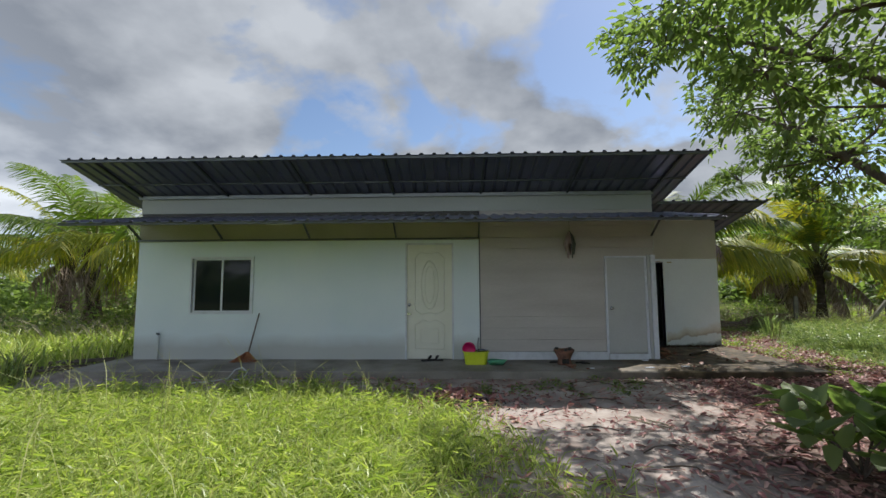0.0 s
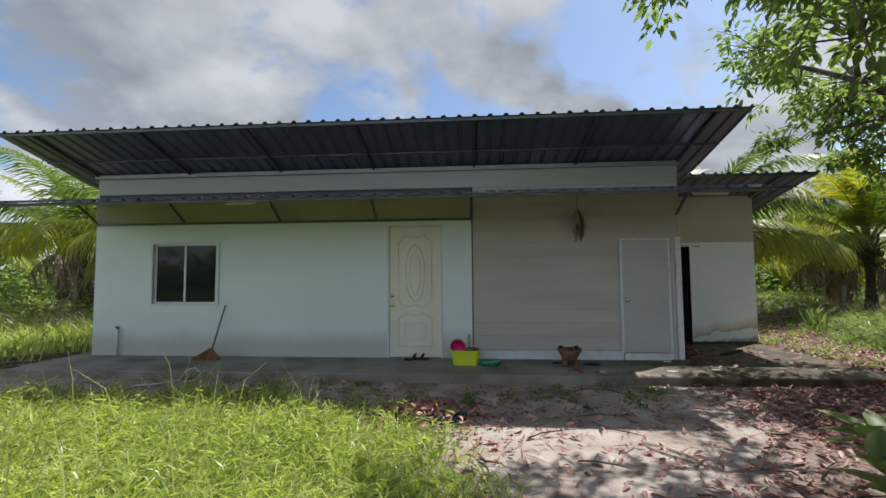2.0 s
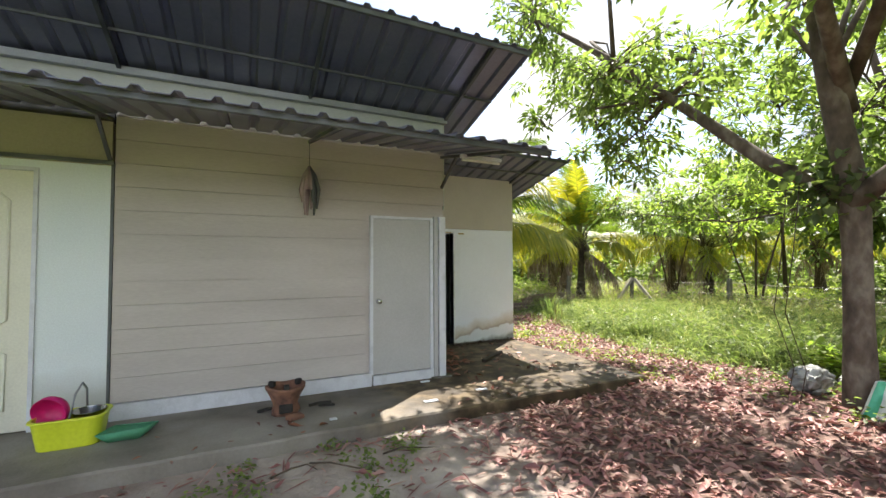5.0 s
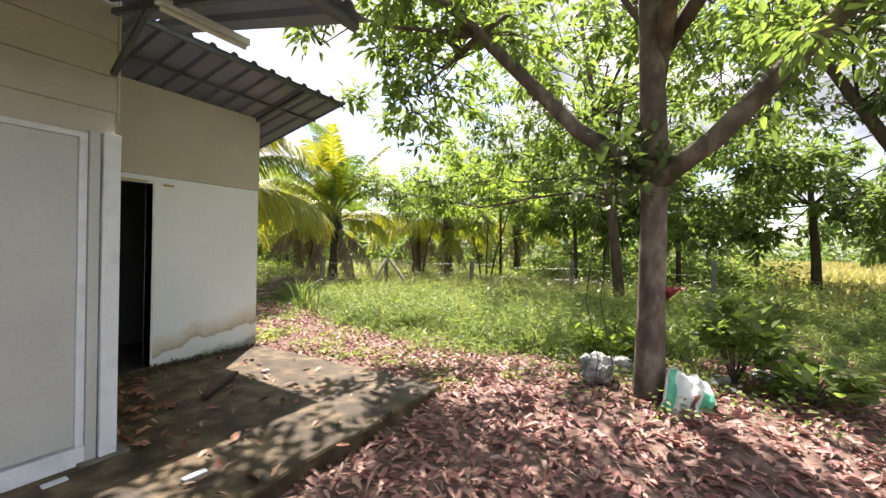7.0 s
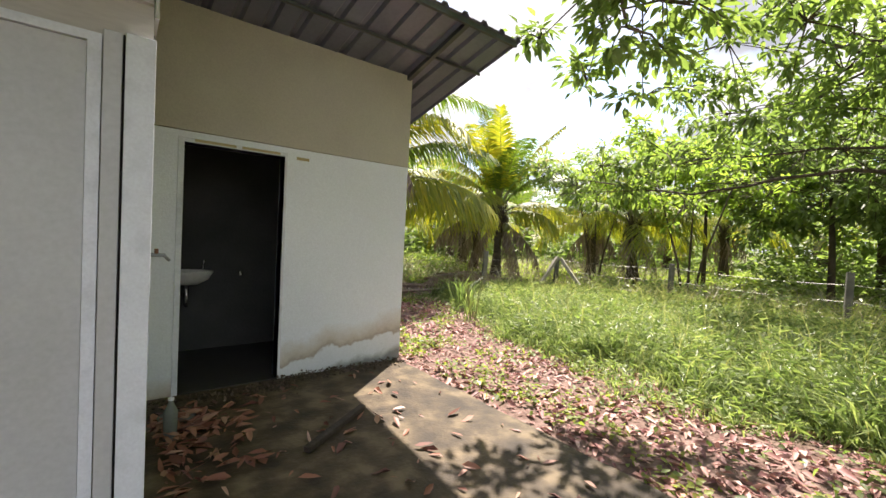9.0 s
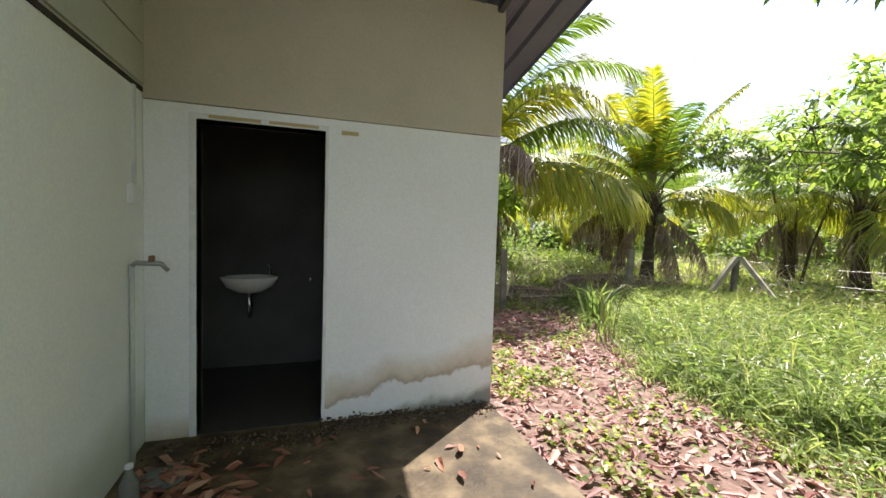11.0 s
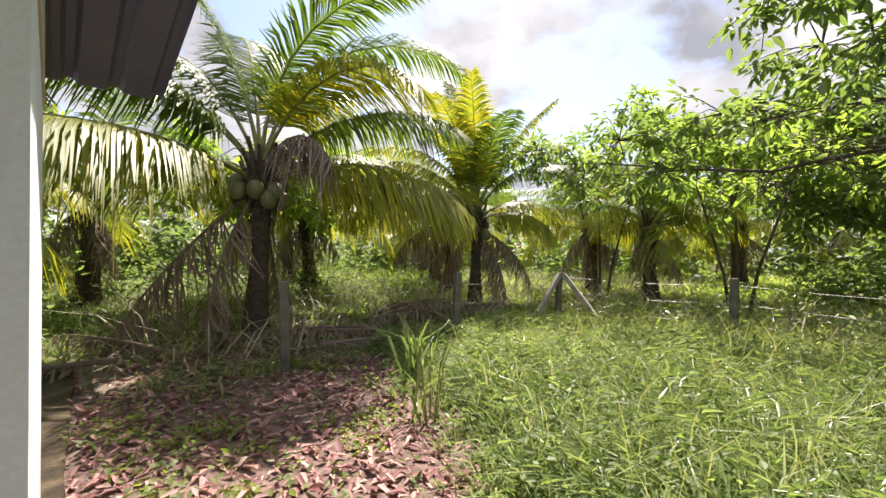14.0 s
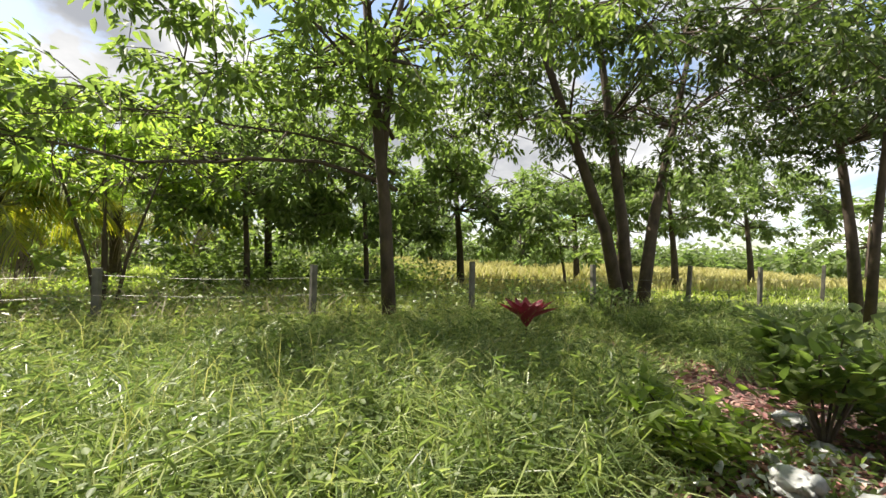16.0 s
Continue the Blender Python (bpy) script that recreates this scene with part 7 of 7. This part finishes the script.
def scraps():
    g = np.random.default_rng(91)
    n = 170
    x, y = g.normal(7.85, 0.28, n), g.normal(5.0, 0.42, n)
    P = np.stack([x, y, height(x, y) + g.uniform(0.01, 0.07, n)], 1)
    V, F = leaves(P, rand_dir(n, g, 0.5), rand_dir(n, g), g.uniform(0.02, 0.1, n), g.uniform(0.02, 0.06, n), 0.5, 0.4)
    stuff("plastic_scraps", V, F, M["white_plastic"], "torn pale plastic scraps among weeds and soil", "rubbish")
    n = 1100
    x, y = g.normal(7.75, 0.4, n), g.normal(4.9, 0.6, n)
    P = np.stack([x, y, height(x, y) + g.uniform(0.01, 0.16, n) * g.random(n)], 1)
    V, F = leaves(P, rand_dir(n, g, 0.5), np.tile([0, 0, 1.0], (n, 1)) + g.normal(0, 0.4, (n, 3)), g.uniform(0.03, 0.08, n), g.uniform(0.02, 0.04, n), 0.2)
    stuff("ground_weeds", V, F, M["leaf"], "small weeds growing through rubbish behind the tree", "weeds")


scraps()


def sack(at, w, d, h, mat, label, seed, lean=0.0, name="sack", stripe=None):
    t = thing(name, at, label, "sack")
    bm = bmesh.new()
    bmesh.ops.create_icosphere(bm, subdivisions=4, radius=1.0)
    for v in bm.verts:
        p = v.co.copy()
        q = Vector((math.copysign(abs(p.x) ** 0.6, p.x) * w, math.copysign(abs(p.y) ** 0.6, p.y) * d, (p.z * 0.5 + 0.5) ** 0.8 * h if p.z > -0.98 else 0))
        q += noise.noise_vector(p * 2.2 + Vector((seed, 0, 0))) * 0.3 * w + noise.noise_vector(p * 5 + Vector((seed, 5, 0))) * 0.16 * w + noise.noise_vector(p * 13 + Vector((seed, 9, 0))) * 0.06 * w
        q.x += lean * q.z
        q.z = max(q.z, 0)
        v.co = Vector(at) + q
    if stripe:
        bm2 = bm.copy()
        bmesh.ops.delete(bm2, geom=[f for f in bm2.faces if not stripe(f.calc_center_median() - Vector(at))], context="FACES")
        for v in bm2.verts:
            v.co += (v.co - Vector(at) - Vector((0, 0, h * 0.5))).normalized() * 0.004
        part("printed_band", bm2, M["sack_green"], t, "green printed band", smooth=True)
    part("body", bm, mat, t, smooth=True)
    return t


sack((7.25, 5.3, gz(7.25, 5.3)), 0.17, 0.13, 0.24, M["grey_sack"], "crumpled pale plastic planting bag with weeds", 1)
sack((7.72, 5.15, gz(7.72, 5.15)), 0.1, 0.09, 0.16, M["grey_sack"], "grey plastic planting bag behind the tree", 2)


def draped_sack():
    """A torn woven sack propped against the trunk and slumping to the ground."""
    at = (6.95, 4.6, gz(6.95, 4.6))
    t = thing("sack", at, "torn white woven sack with green bands slumped against the trunk", "sack")
    tl, tr, bl, br = Vector((6.92, 4.74, 0.43)), Vector((7.13, 4.47, 0.34)), Vector((6.74, 4.76, 0.1)), Vector((6.86, 4.46, 0.1))
    out = Vector((-0.8, -0.45, 0.35)).normalized()

    def point(a, b, lift=0.0):
        w = 1 + 0.25 * b
        p = tl.lerp(tr, 0.5 + (a - 0.5) * w).lerp(bl.lerp(br, 0.5 + (a - 0.5) * w), b)
        bulge = 0.09 * math.sin(math.pi * min(1, b * 0.9 + 0.1)) * math.sin(math.pi * (0.1 + 0.8 * a))
        fold = 0.022 * math.sin(a * 19 + b * 4) * (0.4 + b) + 0.05 * noise.noise(Vector((a * 3.1, b * 3.7, 1.3))) + 0.02 * noise.noise(Vector((a * 9, b * 8, 4.3)))
        p = p + out * (bulge + fold + lift)
        p.z = max(p.z + 0.02 * math.sin(a * 11) * (1 - b), 0.1)
        return p

    def sheet(a0, a1, b0, b1, lift, n=26, m=26):
        bm = bmesh.new()
        sides = []
        for thick in (0.0, -0.012 if lift == 0 else -0.002):
            sides.append([[bm.verts.new(point(a0 + (a1 - a0) * i / n, b0 + (b1 - b0) * j / m, lift + thick)) for i in range(n + 1)] for j in range(m + 1)])
        for g in sides:
            for j in range(m):
                for i in range(n):
                    bm.faces.new((g[j][i], g[j][i + 1], g[j + 1][i + 1], g[j + 1][i]))
        f, k = sides
        for j in range(m):
            for i in (0, n):
                bm.faces.new((f[j][i], f[j + 1][i], k[j + 1][i], k[j][i]))
        for i in range(n):
            for j in (0, m):
                bm.faces.new((f[j][i], f[j][i + 1], k[j][i + 1], k[j][i]))
        return bm

    part("body", sheet(0, 1, 0, 1, 0.0), M["white_plastic"], t, smooth=True)
    part("printed_band", sheet(0.04, 0.2, 0.02, 0.98, 0.004, 10), M["sack_green"], t, "green printed band", smooth=True)
    part("printed_band", sheet(0.74, 0.97, 0.35, 0.98, 0.004, 10), M["sack_green"], t, "green printed band", smooth=True)
    part("tear", sheet(0.52, 0.6, 0.45, 0.9, 0.005, 4), M["clay"], t, "torn slit showing brown earth", smooth=True)


draped_sack()

sack((7.95, 4.3, gz(7.95, 4.3)), 0.08, 0.07, 0.06, M["grey_sack"], "muddy grey sack among weeds", 4)
sack((8.3, 3.95, gz(8.3, 3.95)), 0.11, 0.09, 0.1, M["grey_sack"], "old pale plastic bag among weeds", 5)


def sink():
    x0, x1, z = 4.58, 5.0, 0.88
    t = thing("wash_basin", (4.79, 10.2, 0.5), "white ceramic wash basin on the inner wall", "wash basin")
    bm = bmesh.new()
    c = (4.79, 10.06, z)
    lathe(bm, [(0.0, -0.12), (0.09, -0.115), (0.17, -0.07), (0.21, 0.0), (0.21, 0.012), (0.185, 0.012), (0.16, -0.04), (0.06, -0.085), (0.0, -0.09)], c, 28, 0.66)
    part("bowl", bm, M["ceramic"], t, smooth=True)
    part("tap", tube(bmesh.new(), [(4.93, 10.16, z + 0.01), (4.93, 10.16, z + 0.08), (4.93, 10.1, z + 0.1)], 0.011, 8), M["chrome"], t, smooth=True)
    part("trap", tube(bmesh.new(), [(4.79, 10.06, z - 0.11), (4.79, 10.06, z - 0.27), (4.79, 10.09, z - 0.31), (4.79, 10.15, z - 0.28), (4.79, 10.19, z - 0.22)], [0.02, 0.016, 0.018, 0.016, 0.014], 10), M["chrome"], t, smooth=True)
    t = thing("wall_valve", (5.25, 10.18, 0.85), "small chrome valve on the wash room wall", "valve")
    part("body", tube(bmesh.new(), [(5.25, 10.2, 0.86), (5.25, 10.15, 0.86), (5.25, 10.14, 0.83)], 0.01, 8), M["chrome"], t)


sink()
